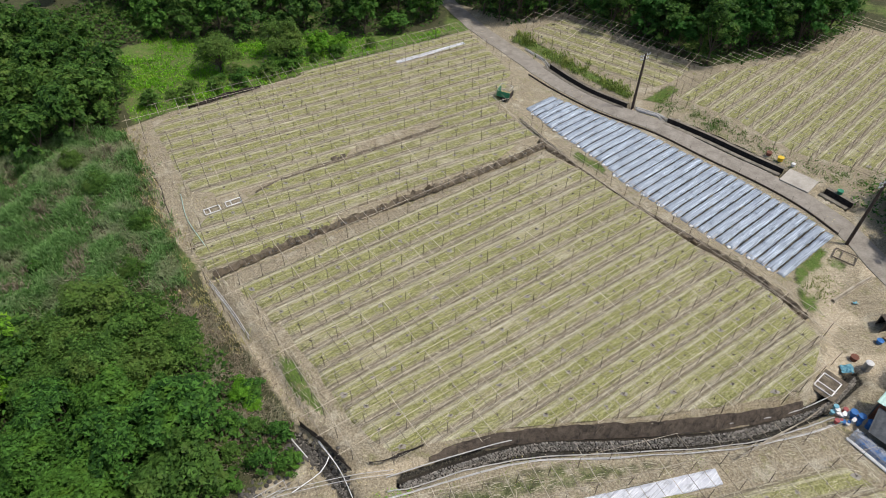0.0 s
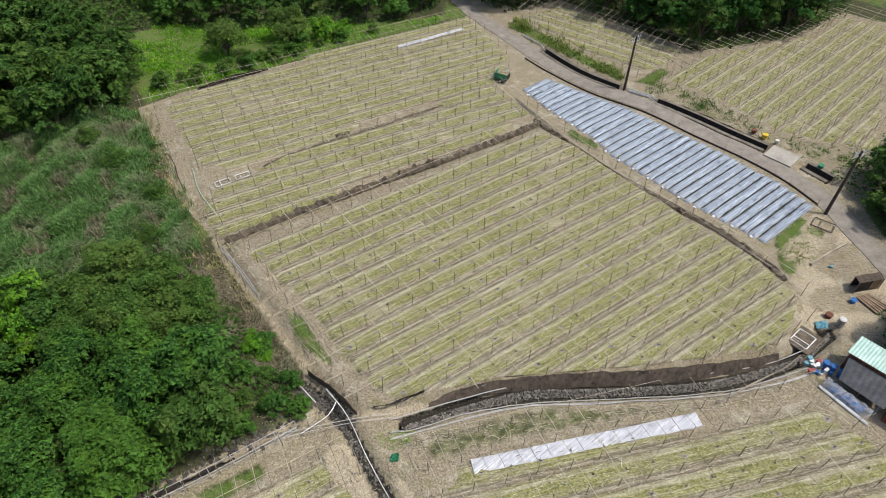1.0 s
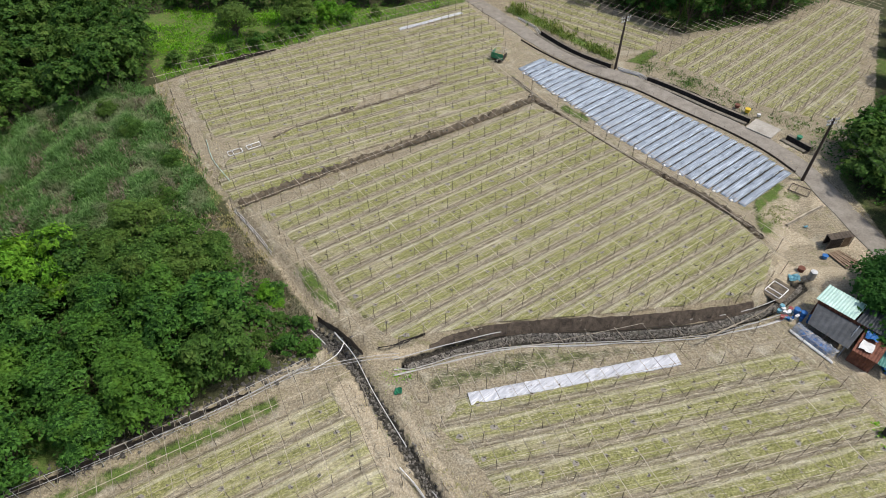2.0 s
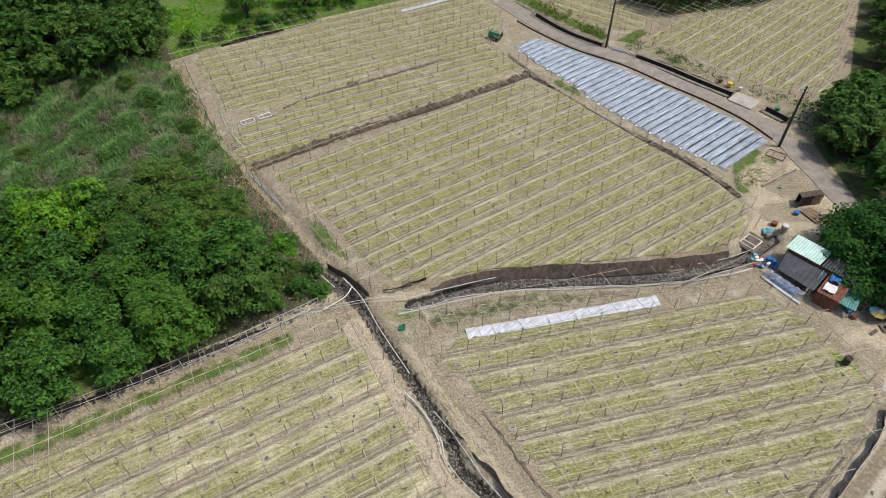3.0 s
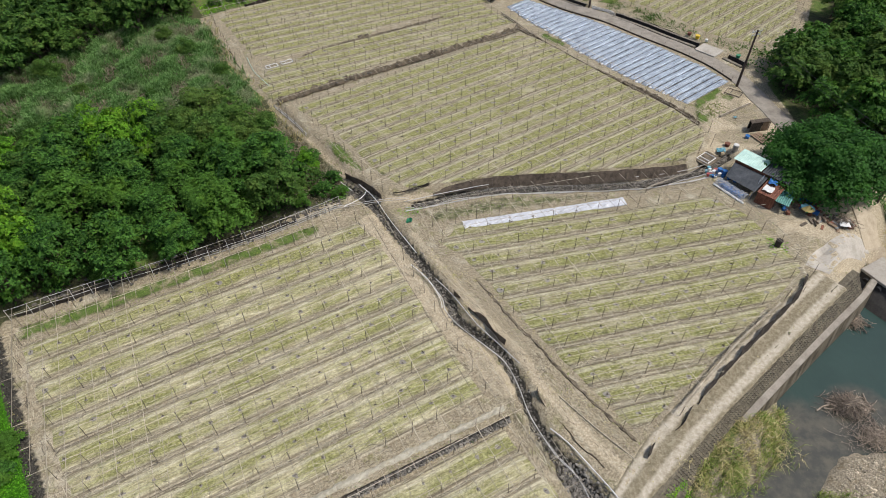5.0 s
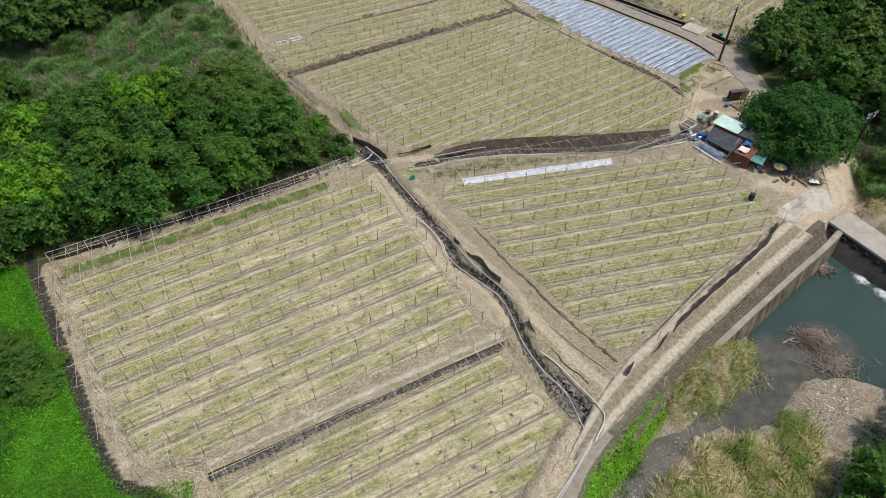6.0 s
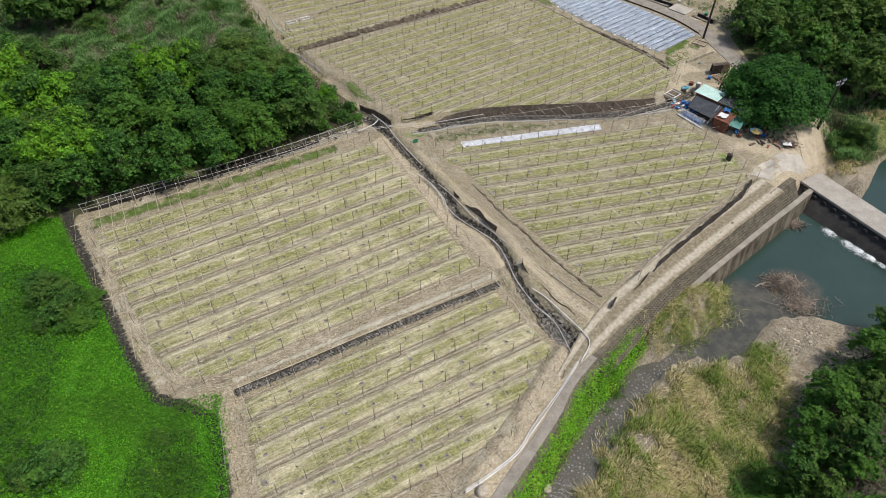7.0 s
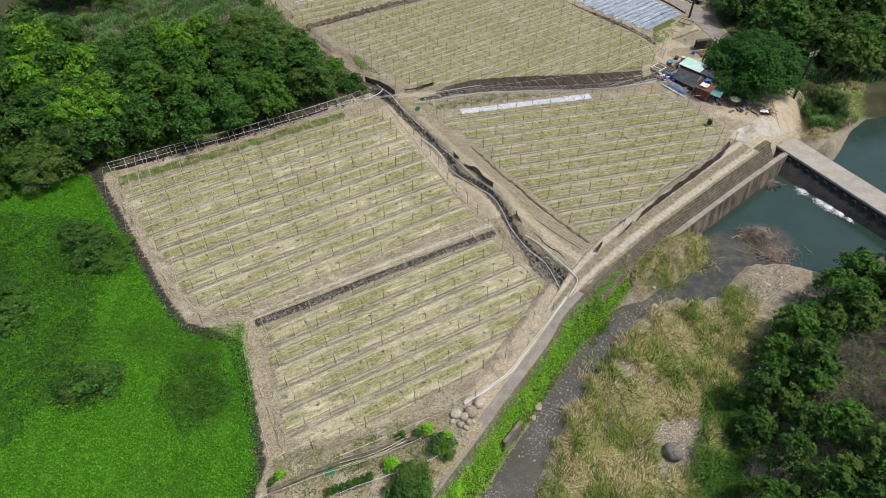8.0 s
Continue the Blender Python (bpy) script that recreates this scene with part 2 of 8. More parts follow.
M_BARK = mat_plain("bark", (0.05, 0.038, 0.028), (0.13, 0.10, 0.075), 6, 0.9, bump=0.8)
M_POST = mat_plain("weathered_post", (0.075, 0.06, 0.045), (0.22, 0.18, 0.14), 0.4, 0.85, bump=0.4)
M_RAIL = mat_plain("bamboo_rail", (0.26, 0.215, 0.155), (0.56, 0.50, 0.39), 0.6, 0.75, vary=0.7)
M_STRAW = mat_plain("loose_straw", (0.34, 0.295, 0.20), (0.60, 0.55, 0.41), 3, 0.9, isle=0.6)
M_PIPE = mat_plain("grey_pipe", (0.36, 0.35, 0.33), (0.62, 0.60, 0.57), 3, 0.5)
M_STONE = mat_plain("field_stone", (0.09, 0.083, 0.07), (0.25, 0.23, 0.20), 5, 0.9, bump=0.8, dist=0.04, vary=0.9, isle=0.9)
M_STONE_PALE = mat_plain("river_stone", (0.21, 0.18, 0.135), (0.47, 0.41, 0.315), 5, 0.85, bump=0.6, dist=0.03, vary=0.4, isle=1.1)
M_ROAD = mat_plain("worn_concrete", (0.235, 0.205, 0.165), (0.40, 0.36, 0.30), 0.7, 0.85, bump=0.35)
M_CONC = mat_plain("stained_concrete", (0.10, 0.088, 0.068), (0.27, 0.235, 0.18), 0.8, 0.9, bump=0.5)
M_NET = mat_plain("black_shade_net", (0.022, 0.018, 0.015), (0.07, 0.058, 0.048), 2.5, 0.95, bump=0.6)
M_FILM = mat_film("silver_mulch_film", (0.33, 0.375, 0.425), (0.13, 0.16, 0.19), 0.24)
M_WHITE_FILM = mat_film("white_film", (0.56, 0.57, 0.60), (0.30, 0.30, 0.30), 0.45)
M_SOIL = mat_plain("ditch_soil", (0.085, 0.068, 0.048), (0.25, 0.205, 0.145), 1.5, 0.95, bump=0.8, dist=0.08)
M_ASH = mat_plain("grey_soil", (0.19, 0.172, 0.145), (0.33, 0.305, 0.265), 4, 0.95, bump=0.6)
M_DEAD = mat_plain("dead_plant", (0.085, 0.068, 0.048), (0.20, 0.165, 0.125), 8, 0.9)
M_CAP = mat_plain("bleached_turf", (0.33, 0.295, 0.215), (0.55, 0.51, 0.40), 2.5, 0.95, bump=0.7, dist=0.04)
M_NET_BROWN = mat_plain("brown_shade_net", (0.055, 0.043, 0.032), (0.155, 0.122, 0.092), 2.5, 0.95, bump=0.6)
M_SCREEN = mat_plain("brown_screen_net", (0.07, 0.052, 0.036), (0.19, 0.15, 0.11), 2.5, 0.95, bump=0.6)
M_MUD = mat_plain("ditch_mud", (0.018, 0.016, 0.012), (0.07, 0.058, 0.044), 1.5, 0.6, bump=0.8, dist=0.06)
M_WET = mat_plain("wet_black_concrete", (0.016, 0.015, 0.013), (0.055, 0.05, 0.042), 0.7, 0.5, bump=0.5)
M_STUD_BANK = mat_plain("mossy_dark_concrete", (0.07, 0.06, 0.043), (0.215, 0.185, 0.13), 1.4, 0.95, bump=0.8, dist=0.05)
M_POND = mat_water("river_water", (0.020, 0.040, 0.031), 0.10)
M_STREAM = None


def mat_riffle():
    """Shallow brown water over stones, broken by pale riffles."""
    n = Nodes("riffle_water")
    rip = n.noise(2.6, 5, 0.75, n.coords((1.0, 2.2, 1), -50))
    col = n.mix(n.noise(0.5, 3), (0.055, 0.052, 0.040), (0.12, 0.11, 0.085))
    stones = n.put("ShaderNodeTexVoronoi", {"Scale": 3.2})
    n.feed(stones.inputs["Vector"], n.geo.outputs["Position"])
    col = n.mix(n.math("MULTIPLY", n.band(stones.outputs["Distance"], 0.32, 0.12), 0.7), col, (0.15, 0.13, 0.095))
    fast = n.band(n.noise(0.3, 3), 0.45, 0.56)
    spray = n.noise(6.5, 4, 0.8, n.coords((1.0, 1.7, 1), -50))
    col = n.mix(n.math("MULTIPLY", n.math("MULTIPLY", n.band(spray, 0.57, 0.63), 0.8), fast), col, (0.60, 0.62, 0.62))
    return n.surface(col, 0.15, n.bump(rip, 0.5, 0.08), spec=0.5)


def mat_foam():
    n = Nodes("white_water")
    f = n.noise(2.6, 7, 0.82, distort=1.6)
    b = n.put("ShaderNodeBsdfPrincipled", {"Roughness": 0.6, "Normal": n.bump(f, 0.8, 0.08)})
    n.feed(b.inputs["Base Color"], n.mix(n.noise(7, 5, 0.75), (0.55, 0.60, 0.62), (0.88, 0.90, 0.91)))
    a = n.band(n.math("ADD", n.attr("thick").outputs["Fac"], n.math("MULTIPLY", n.math("SUBTRACT", f, 0.5), 4.2)), 0.5, 1.2)
    mx = n.put("ShaderNodeMixShader", {0: a, 1: n.put("ShaderNodeBsdfTransparent").outputs[0], 2: b.outputs[0]})
    n.t.links.new(mx.outputs[0], n.out.inputs[0])
    return n.m


M_FOAM, M_STREAM = mat_foam(), mat_riffle()
M_GREEN_GRASS = mat_leaf("green_grass_blades", (0.10, 0.155, 0.028), (0.27, 0.36, 0.075), (0.38, 0.38, 0.12), 0.0)
M_VINE = mat_leaf("bank_vine_leaves", (0.11, 0.28, 0.014), (0.26, 0.60, 0.035), (0.34, 0.56, 0.05), 0.0)
M_WHITE = mat_plain("white_paint", (0.62, 0.61, 0.58), (0.82, 0.81, 0.78), 2, 0.5)
M_STEEL = mat_plain("galvanised_steel", (0.36, 0.37, 0.38), (0.55, 0.56, 0.57), 3, 0.4, 0.7)
M_GREEN_TARP = mat_plain("green_tarp", (0.02, 0.16, 0.08), (0.05, 0.28, 0.15), 3, 0.5)
M_BLUE = mat_plain("blue_plastic", (0.02, 0.10, 0.32), (0.06, 0.22, 0.52), 4, 0.4)
M_CYAN = mat_plain("faded_blue_tarp", (0.08, 0.26, 0.34), (0.22, 0.44, 0.50), 3, 0.6)
M_TEAL = mat_plain("teal_sheet_metal", (0.06, 0.20, 0.17), (0.14, 0.33, 0.28), 2, 0.5)
M_PALE_ROOF = mat_plain("pale_green_roof_sheet", (0.33, 0.50, 0.43), (0.52, 0.68, 0.60), 1.2, 0.5)
M_GREY_ROOF = mat_plain("dark_grey_roof_sheet", (0.03, 0.035, 0.04), (0.085, 0.092, 0.10), 1.5, 0.6)
M_RUST = mat_plain("rusty_sheet", (0.11, 0.04, 0.025), (0.26, 0.11, 0.07), 2, 0.8)
M_RED = mat_plain("faded_red_plastic", (0.28, 0.05, 0.05), (0.45, 0.12, 0.11), 3, 0.5)
M_YELLOW = mat_plain("yellow_plastic", (0.55, 0.36, 0.02), (0.75, 0.52, 0.05), 3, 0.5)
M_OCHRE = mat_plain("faded_yellow_cloth", (0.30, 0.22, 0.07), (0.46, 0.36, 0.14), 3, 0.8)
M_WOOD = mat_plain("old_timber", (0.14, 0.095, 0.06), (0.34, 0.25, 0.17), 2.5, 0.85, bump=0.5)
M_BRUSH = mat_plain("dead_brushwood", (0.085, 0.075, 0.05), (0.25, 0.22, 0.16), 4, 0.9, isle=0.9)
M_DRIFT = mat_plain("driftwood", (0.17, 0.135, 0.10), (0.42, 0.345, 0.27), 4, 0.9, bump=0.5, isle=1.1)
M_POLE = mat_plain("creosoted_pole", (0.035, 0.025, 0.02), (0.09, 0.068, 0.055), 3, 0.85, bump=0.4)
M_WIRE = mat_plain("black_wire", (0.03, 0.03, 0.03), (0.05, 0.05, 0.05), 3, 0.5)


def mat_clear_film():
    n = Nodes("cloudy_plastic_film")
    f = n.noise(3, 6, 0.75)
    b = n.put("ShaderNodeBsdfPrincipled", {"Roughness": 0.25, "Specular IOR Level": 0.6, "Normal": n.bump(f, 0.9, 0.08)})
    n.feed(b.inputs["Base Color"], n.mix(f, (0.35, 0.38, 0.42), (0.62, 0.65, 0.70)))
    t = n.put("ShaderNodeBsdfTransparent")
    mx = n.put("ShaderNodeMixShader", {0: n.math("MULTIPLY", f, 0.9), 1: t.outputs[0], 2: b.outputs[0]})
    n.t.links.new(mx.outputs[0], n.out.inputs[0])
    return n.m


M_CLEAR = mat_clear_film()


def mat_track():
    """Two worn wheel ruts of pale dust, stubble between them."""
    n = Nodes("rutted_track")
    sep = n.put("ShaderNodeSeparateXYZ")
    n.feed(sep.inputs[0], n.put("ShaderNodeUVMap").outputs[0])
    wob = n.noise(0.8, 5, 0.7)
    across = n.math("ADD", n.math("ABSOLUTE", sep.outputs[1]), n.math("MULTIPLY", n.math("SUBTRACT", wob, 0.5), 0.35))
    chop, fine = n.noise(2.6, 7, 0.8), n.noise(11, 4, 0.75)
    rut = n.math("MULTIPLY", n.band(across, 0.22, 0.44), n.band(across, 0.92, 0.70))
    dust = n.ramp(chop, (0.38, (0.36, 0.31, 0.235)), (0.5, (0.46, 0.405, 0.31)), (0.62, (0.56, 0.505, 0.40)))
    stub = n.ramp(chop, (0.38, (0.17, 0.142, 0.092)), (0.5, (0.26, 0.222, 0.15)), (0.62, (0.36, 0.315, 0.22)))
    stub = n.mix(n.math("MULTIPLY", n.band(fine, 0.5, 0.62), 0.4), stub, (0.16, 0.14, 0.08))
    return n.surface(n.mix(rut, stub, dust), 0.95, n.bump(n.math("ADD", chop, fine), 0.8, 0.05), spec=0.1)


M_TRACK = mat_track()


def mat_wall():
    """Old concrete, streaked brown and black by seeping water."""
    n = Nodes("streaked_concrete")
    streak = n.noise(1.0, 6, 0.75, n.coords((1.3, 1.3, 0.12)))
    blot, fine = n.noise(0.5, 5, 0.7), n.noise(9, 4, 0.7)
    col = n.ramp(n.math("ADD", n.math("MULTIPLY", streak, 0.6), n.math("MULTIPLY", blot, 0.4)), (0.40, (0.055, 0.046, 0.032)), (0.5, (0.15, 0.125, 0.088)), (0.6, (0.27, 0.235, 0.18)))
    col = n.mix(n.math("MULTIPLY", n.band(blot, 0.55, 0.68), 0.5), col, (0.07, 0.075, 0.035))
    return n.surface(col, 0.9, n.bump(n.math("ADD", streak, fine), 0.6, 0.04), spec=0.2)


M_WALL = mat_wall()
M_DECK = mat_plain("sunlit_concrete", (0.33, 0.30, 0.25), (0.50, 0.46, 0.395), 0.6, 0.9, bump=0.4)
M_SAND = mat_plain("sandy_dust", (0.34, 0.275, 0.19), (0.50, 0.425, 0.31), 0.8, 0.95, bump=0.5)


# ---- geometry helpers ----
def mesh_object(name, verts, faces, mat, parent=None, label="", smooth=False):
    me = bpy.data.meshes.new(name)
    if isinstance(faces, np.ndarray):
        v, f = np.asarray(verts, np.float32), np.asarray(faces, np.int32)
        me.vertices.add(len(v))
        me.vertices.foreach_set("co", v.ravel())
        me.loops.add(f.size)
        me.loops.foreach_set("vertex_index", f.ravel())
        me.polygons.add(len(f))
        me.polygons.foreach_set("loop_start", np.arange(len(f), dtype=np.int32) * f.shape[1])
        me.update(calc_edges=True)
    else:
        me.from_pydata(verts.tolist() if isinstance(verts, np.ndarray) else verts, [], faces)
    if mat:
        me.materials.append(mat)
    me.polygons.foreach_set("use_smooth", [smooth] * len(me.polygons))
    ob = new(name, me)
    ob.parent = parent
    if label:
        ob["label"] = label
    return ob


def part(name, bm, mat, parent, label=""):
    me = bpy.data.meshes.new(name)
    bm.to_mesh(me)
    bm.free()
    me.materials.append(mat)
    ob = new(name, me)
    ob.parent = parent
    if label:
        ob["label"] = label
    return ob


def thing(name, label, category, group="", kind="", at=(0, 0, 0)):
    ob = new(name)
    ob.location = at
    return tagged(ob, label, category, group, kind)


def box(sx, sy, sz, at=(0, 0, 0), rz=0.0, bevel=0.0, bm=None):
    """A bevelled box, its foot centre at the given place."""
    bm = bm or bmesh.new()
    made = bmesh.ops.create_cube(bm, size=1)["verts"]
    m = pose(*at, 0, 0, rz) @ Matrix.Translation((0, 0, sz / 2)) @ Matrix.Diagonal((sx, sy, sz, 1))
    bmesh.ops.transform(bm, matrix=m, verts=made)
    if bevel:
        es = list({e for v in made for e in v.link_edges})
        bmesh.ops.bevel(bm, geom=es, offset=bevel, segments=1, affect="EDGES")
    return bm


def rod(bm, a, b, r, sides=6, r2=None):
    a, b = Vector(a), Vector(b)
    d = b - a
    q = d.to_track_quat("Z", "Y").to_matrix().to_4x4()
    bmesh.ops.create_cone(bm, cap_ends=True, segments=sides, radius1=r, radius2=r if r2 is None else r2, depth=d.length, matrix=Matrix.Translation((a + b) / 2) @ q)
    return bm


def tube_data(pts, r, sides=4, r_end=None):
    """Verts and faces of a tube along points."""
    pts = np.array(pts, float)
    d = np.gradient(pts, axis=0)
    d /= np.linalg.norm(d, axis=1, keepdims=True) + 1e-9
    up = np.where(np.abs(d[:, 2:3]) > 0.9, [[1.0, 0, 0]], [[0, 0, 1.0]])
    s = np.cross(d, up)
    s /= np.linalg.norm(s, axis=1, keepdims=True) + 1e-9
    u = np.cross(s, d)
    rr = np.linspace(r, r if r_end is None else r_end, len(pts))[:, None, None]
    an = np.arange(sides) * 2 * math.pi / sides
    ring = pts[:, None] + rr * (np.cos(an)[None, :, None] * s[:, None] + np.sin(an)[None, :, None] * u[:, None])
    v = ring.reshape(-1, 3)
    k, j = np.meshgrid(np.arange(len(pts) - 1), np.arange(sides), indexing="ij")
    j2 = (j + 1) % sides
    f = np.stack([k * sides + j, k * sides + j2, (k + 1) * sides + j2, (k + 1) * sides + j], -1).reshape(-1, 4)
    return v, f


def tubes(name, lines, mat, parent=None, label="", sides=4):
    """One mesh of several tubes; lines holds (points, radius)."""
    vs, fs, at = [], [], 0
    for pts, r in lines:
        v, f = tube_data(pts, r, sides)
        vs.append(v)
        fs.append(f + at)
        at += len(v)
    return mesh_object(name, np.concatenate(vs), np.concatenate(fs), mat, parent, label)


def smooth_line(pts, step=0.5):
    """A rounded line through points, at even steps."""
    p = [Vector(q) for q in pts]
    p = [p[0] * 2 - p[1]] + p + [p[-1] * 2 - p[-2]]
    out = []
    for k in range(1, len(p) - 2):
        n = max(2, int((p[k + 1] - p[k]).length / step))
        for s in range(n):
            t = s / n
            out.append(0.5 * (2 * p[k] + (p[k + 1] - p[k - 1]) * t + (2 * p[k - 1] - 5 * p[k] + 4 * p[k + 1] - p[k + 2]) * t * t + (3 * p[k] - p[k - 1] - 3 * p[k + 1] + p[k + 2]) * t ** 3))
    out.append(p[-2])
    return [tuple(v) for v in out]


def inside(poly, x, y):
    """Signed distance to a polygon, positive inside, for arrays."""
    px = np.array(poly, float)
    best = np.full(np.shape(x), 1e9)
    odd = np.zeros(np.shape(x), bool)
    for (ax, ay), (bx, by) in zip(px, np.roll(px, -1, 0)):
        ex, ey = bx - ax, by - ay
        t = np.clip(((x - ax) * ex + (y - ay) * ey) / (ex * ex + ey * ey + 1e-12), 0, 1)
        best = np.minimum(best, np.hypot(x - ax - t * ex, y - ay - t * ey))
        odd ^= ((ay > y) != (by > y)) & (x < (bx - ax) * (y - ay) / (by - ay + 1e-12) + ax)
    return np.where(odd, best, -best)


def to_line(line, x, y):
    """Distance to a polyline, for arrays."""
    best = np.full(np.shape(x), 1e9)
    for (ax, ay), (bx, by) in zip(line[:-1], line[1:]):
        ex, ey = bx - ax, by - ay
        t = np.clip(((x - ax) * ex + (y - ay) * ey) / (ex * ex + ey * ey + 1e-12), 0, 1)
        best = np.minimum(best, np.hypot(x - ax - t * ex, y - ay - t * ey))
    return best


def step(v, lo, hi):
    t = np.clip((v - lo) / (hi - lo), 0, 1)
    return t * t * (3 - 2 * t)


def wobble(x, y, scale, seed=0):
    """Smooth random relief in -1..1, for arrays."""
    g = np.random.RandomState(seed)
    out = np.zeros(np.shape(x))
    for k in range(6):
        a, ph, s = g.uniform(0, 6.28), g.uniform(0, 6.28), g.uniform(0.6, 1.7) / scale
        out += np.sin((x * math.cos(a) + y * math.sin(a)) * s * 6.28 + ph)
    return out / 3.5


# ---- the plan, in metres ----
F_MAIN = [(-24, 43), (13, 66), (17, 62), (20, 58), (27.5, 48.5), (33.6, 41.5), (36.3, 36), (32.4, 29.9), (25, 28.2), (15.4, 26.9), (5.3, 26.0), (-4.3, 23.6), (-7, 22.9), (-11.4, 26.8), (-17, 34)]
F_FAR = [(-42.3, 71), (-31.4, 78.6), (-13, 89.7), (3.9, 99.3), (7.5, 91.5), (11, 85), (9.7, 80), (12.6, 69), (-24.6, 44.6), (-31.5, 52.9), (-36, 60.7)]
F_FAR_NORTH = [(-42.3, 71), (-31.4, 78.6), (-13, 89.7), (3.9, 99.3), (7.5, 91.5), (10, 86), (7.6, 77.6), (-0.3, 72.8), (-8.4, 68.3), (-19.2, 61.9), (-27, 57.6), (-33.5, 56.2), (-36, 60.7)]
F_FAR_SOUTH = [(-0.5, 71.9), (7.6, 76.2), (12.6, 69), (-24.6, 44.6), (-28, 48.6), (-27.6, 53.4), (-19.0, 60.3), (-8.2, 66.8)]
F_EAST = [(-1.2, 16), (-3.5, 19.5), (0, 21), (13.2, 23.8), (32, 26), (36.4, 20.6), (39.8, 11.5), (37.8, 9.8), (23.5, -3.5), (17.3, -9), (10.5, 1.2), (1.8, 14)]
F_WEST = [(-10.4, 22.1), (-43.1, 3.4), (-42.6, 0.7), (-29.7, -16.5), (-25.5, -20.3), (-19.9, -19.1), (6.2, -5.6), (-0.3, 6.5), (-6.3, 17.2)]
F_SOUTH = [(6.4, -6.2), (-19.5, -19.8), (-19.6, -22.5), (-17.2, -28.9), (-14.9, -35.3), (0.7, -30.1), (5, -27), (13, -15.6), (12.3, -14)]
F_ROADSIDE = [(31.8, 79), (40.8, 87), (57.7, 92.4), (69, 101), (76, 97), (56, 60), (44.5, 64.8), (38.9, 73.3)]
F_CORNER = [(12.5, 100), (20.8, 106), (30, 96), (39, 87), (34.5, 83), (29.6, 79.8), (20, 90)]
F_MULCH = [(11.1, 76.1), (15.3, 79.9), (26.1, 71.4), (35.9, 61.4), (41.5, 54.6), (43.5, 50.8), (35.3, 44.1), (29.1, 50.3), (21.5, 59.7), (19.2, 64.2), (15, 70)]
LEVELS = [(F_MAIN, 0.8), (F_FAR, 0.2), (F_EAST, 0.0), (F_WEST, -0.25), (F_SOUTH, -0.75), (F_ROADSIDE, 0.2), (F_CORNER, 0.2), (F_MULCH, 0.05)]
ROAD = [(-6, 124), (1.0, 110), (5.4, 101), (10.9, 92.4), (16.6, 83.6), (22.5, 77), (29, 72), (34.1, 66.1), (39.4, 60.7), (43, 56), (45.4, 51), (46.6, 45), (48, 38), (48.8, 32), (49, 27)]
BANK = [(50.2, 16), (47.2, 13.2), (44.4, 10.5), (32.2, 0.4), (24.2, -6.4), (18.1, -13.1), (12.2, -19.6), (10.3, -22.9), (5.5, -29.5), (2.8, -33.3), (0.1, -37), (-5.3, -44.5), (-15.3, -58), (-24, -70)]
VALLEY = BANK + [(-24, -90), (120, -90), (120, 30), (64, 24), (57.5, 19), (52.6, 17.4)]
WATER = [(49.2, 13.8), (46.4, 11.4), (40.9, 5.9), (33.8, -0.6), (32, -6.5), (29.3, -9.6), (26.4, -11), (23.3, -13.2), (19, -14.8), (14.9, -18.4), (11.3, -23.8), (9.9, -26.3), (7.3, -30.4), (2.8, -37), (-3, -46), (-9, -58), (-2, -60), (5, -46), (8.4, -35), (10, -31.4), (11.3, -29.6), (13.6, -26.3), (16.1, -23.1), (20.1, -18), (23, -14.9), (25.6, -13), (27.3, -12.2), (28.4, -13.4), (32.2, -12.2), (34.6, -9.8), (37.3, -7.4), (41, -7), (46, -8.5), (54, -9), (60, -3)]
POND = [(54.6, 9.6), (61.5, -2), (82, -2), (92, 26), (68.3, 22.3), (65.1, 21.5), (61.7, 18.5), (58.7, 14.7)]
SCARP = [(80, -4), (57, -6), (46, -11), (38, -17), (32, -25), (27.5, -35), (25, -46), (22, -70)]
DITCH = [(-12.8, 26.2), (-10.6, 24.3), (-8, 21.6), (-5.2, 17.1), (-1.7, 11.7), (0.5, 7.9), (1.6, 4.6), (5.6, 1), (7, -2.2), (8.5, -7.4), (10.6, -10.9), (12.4, -13.4), (13.7, -15.6)]
BROOK = [(-3.2, 22.3), (-1.2, 23.0), (1.1, 24.0), (7.3, 25.0), (13.6, 25.5), (20, 25.8), (26.3, 26.4), (33.5, 29.3), (37.5, 32.2)]
FARM = [(-43, 71), (-31.6, 79.2), (-13, 90.4), (4, 100), (0, 112), (12, 104), (21, 107), (40, 88), (58, 93), (70, 102), (77, 97), (57, 58), (49, 50), (50.5, 19), (47, 11), (18, -13), (-1, -38), (-15, -40), (-20.4, -22.5), (-26, -21), (-30.4, -17), (-43.5, 1), (-43.5, 4), (-11, 23.5), (-13, 27.5), (-24.8, 43)]
YARD = [(36.5, 36.5), (34.5, 42.5), (43.5, 49.8), (47.5, 44), (49, 36), (48, 24), (50.5, 20), (47.5, 12.5), (40.5, 12.5), (38, 20), (34, 27.5), (33.2, 30.5)]
TRACK = [(48.5, 18.5), (44.5, 13.5), (41.3, 9.8), (28.5, -1.0), (21, -7.6), (16.2, -12.4), (13.2, -16), (11.2, -18.6), (8.5, -22.8), (3.6, -29.5)]
CLEARING = [(-52, 90), (-47, 96.5), (-30, 96), (-8, 98), (2, 101), (-4, 96.5), (-14, 91.5), (-31.5, 80.2), (-42.5, 73), (-45.5, 78)]
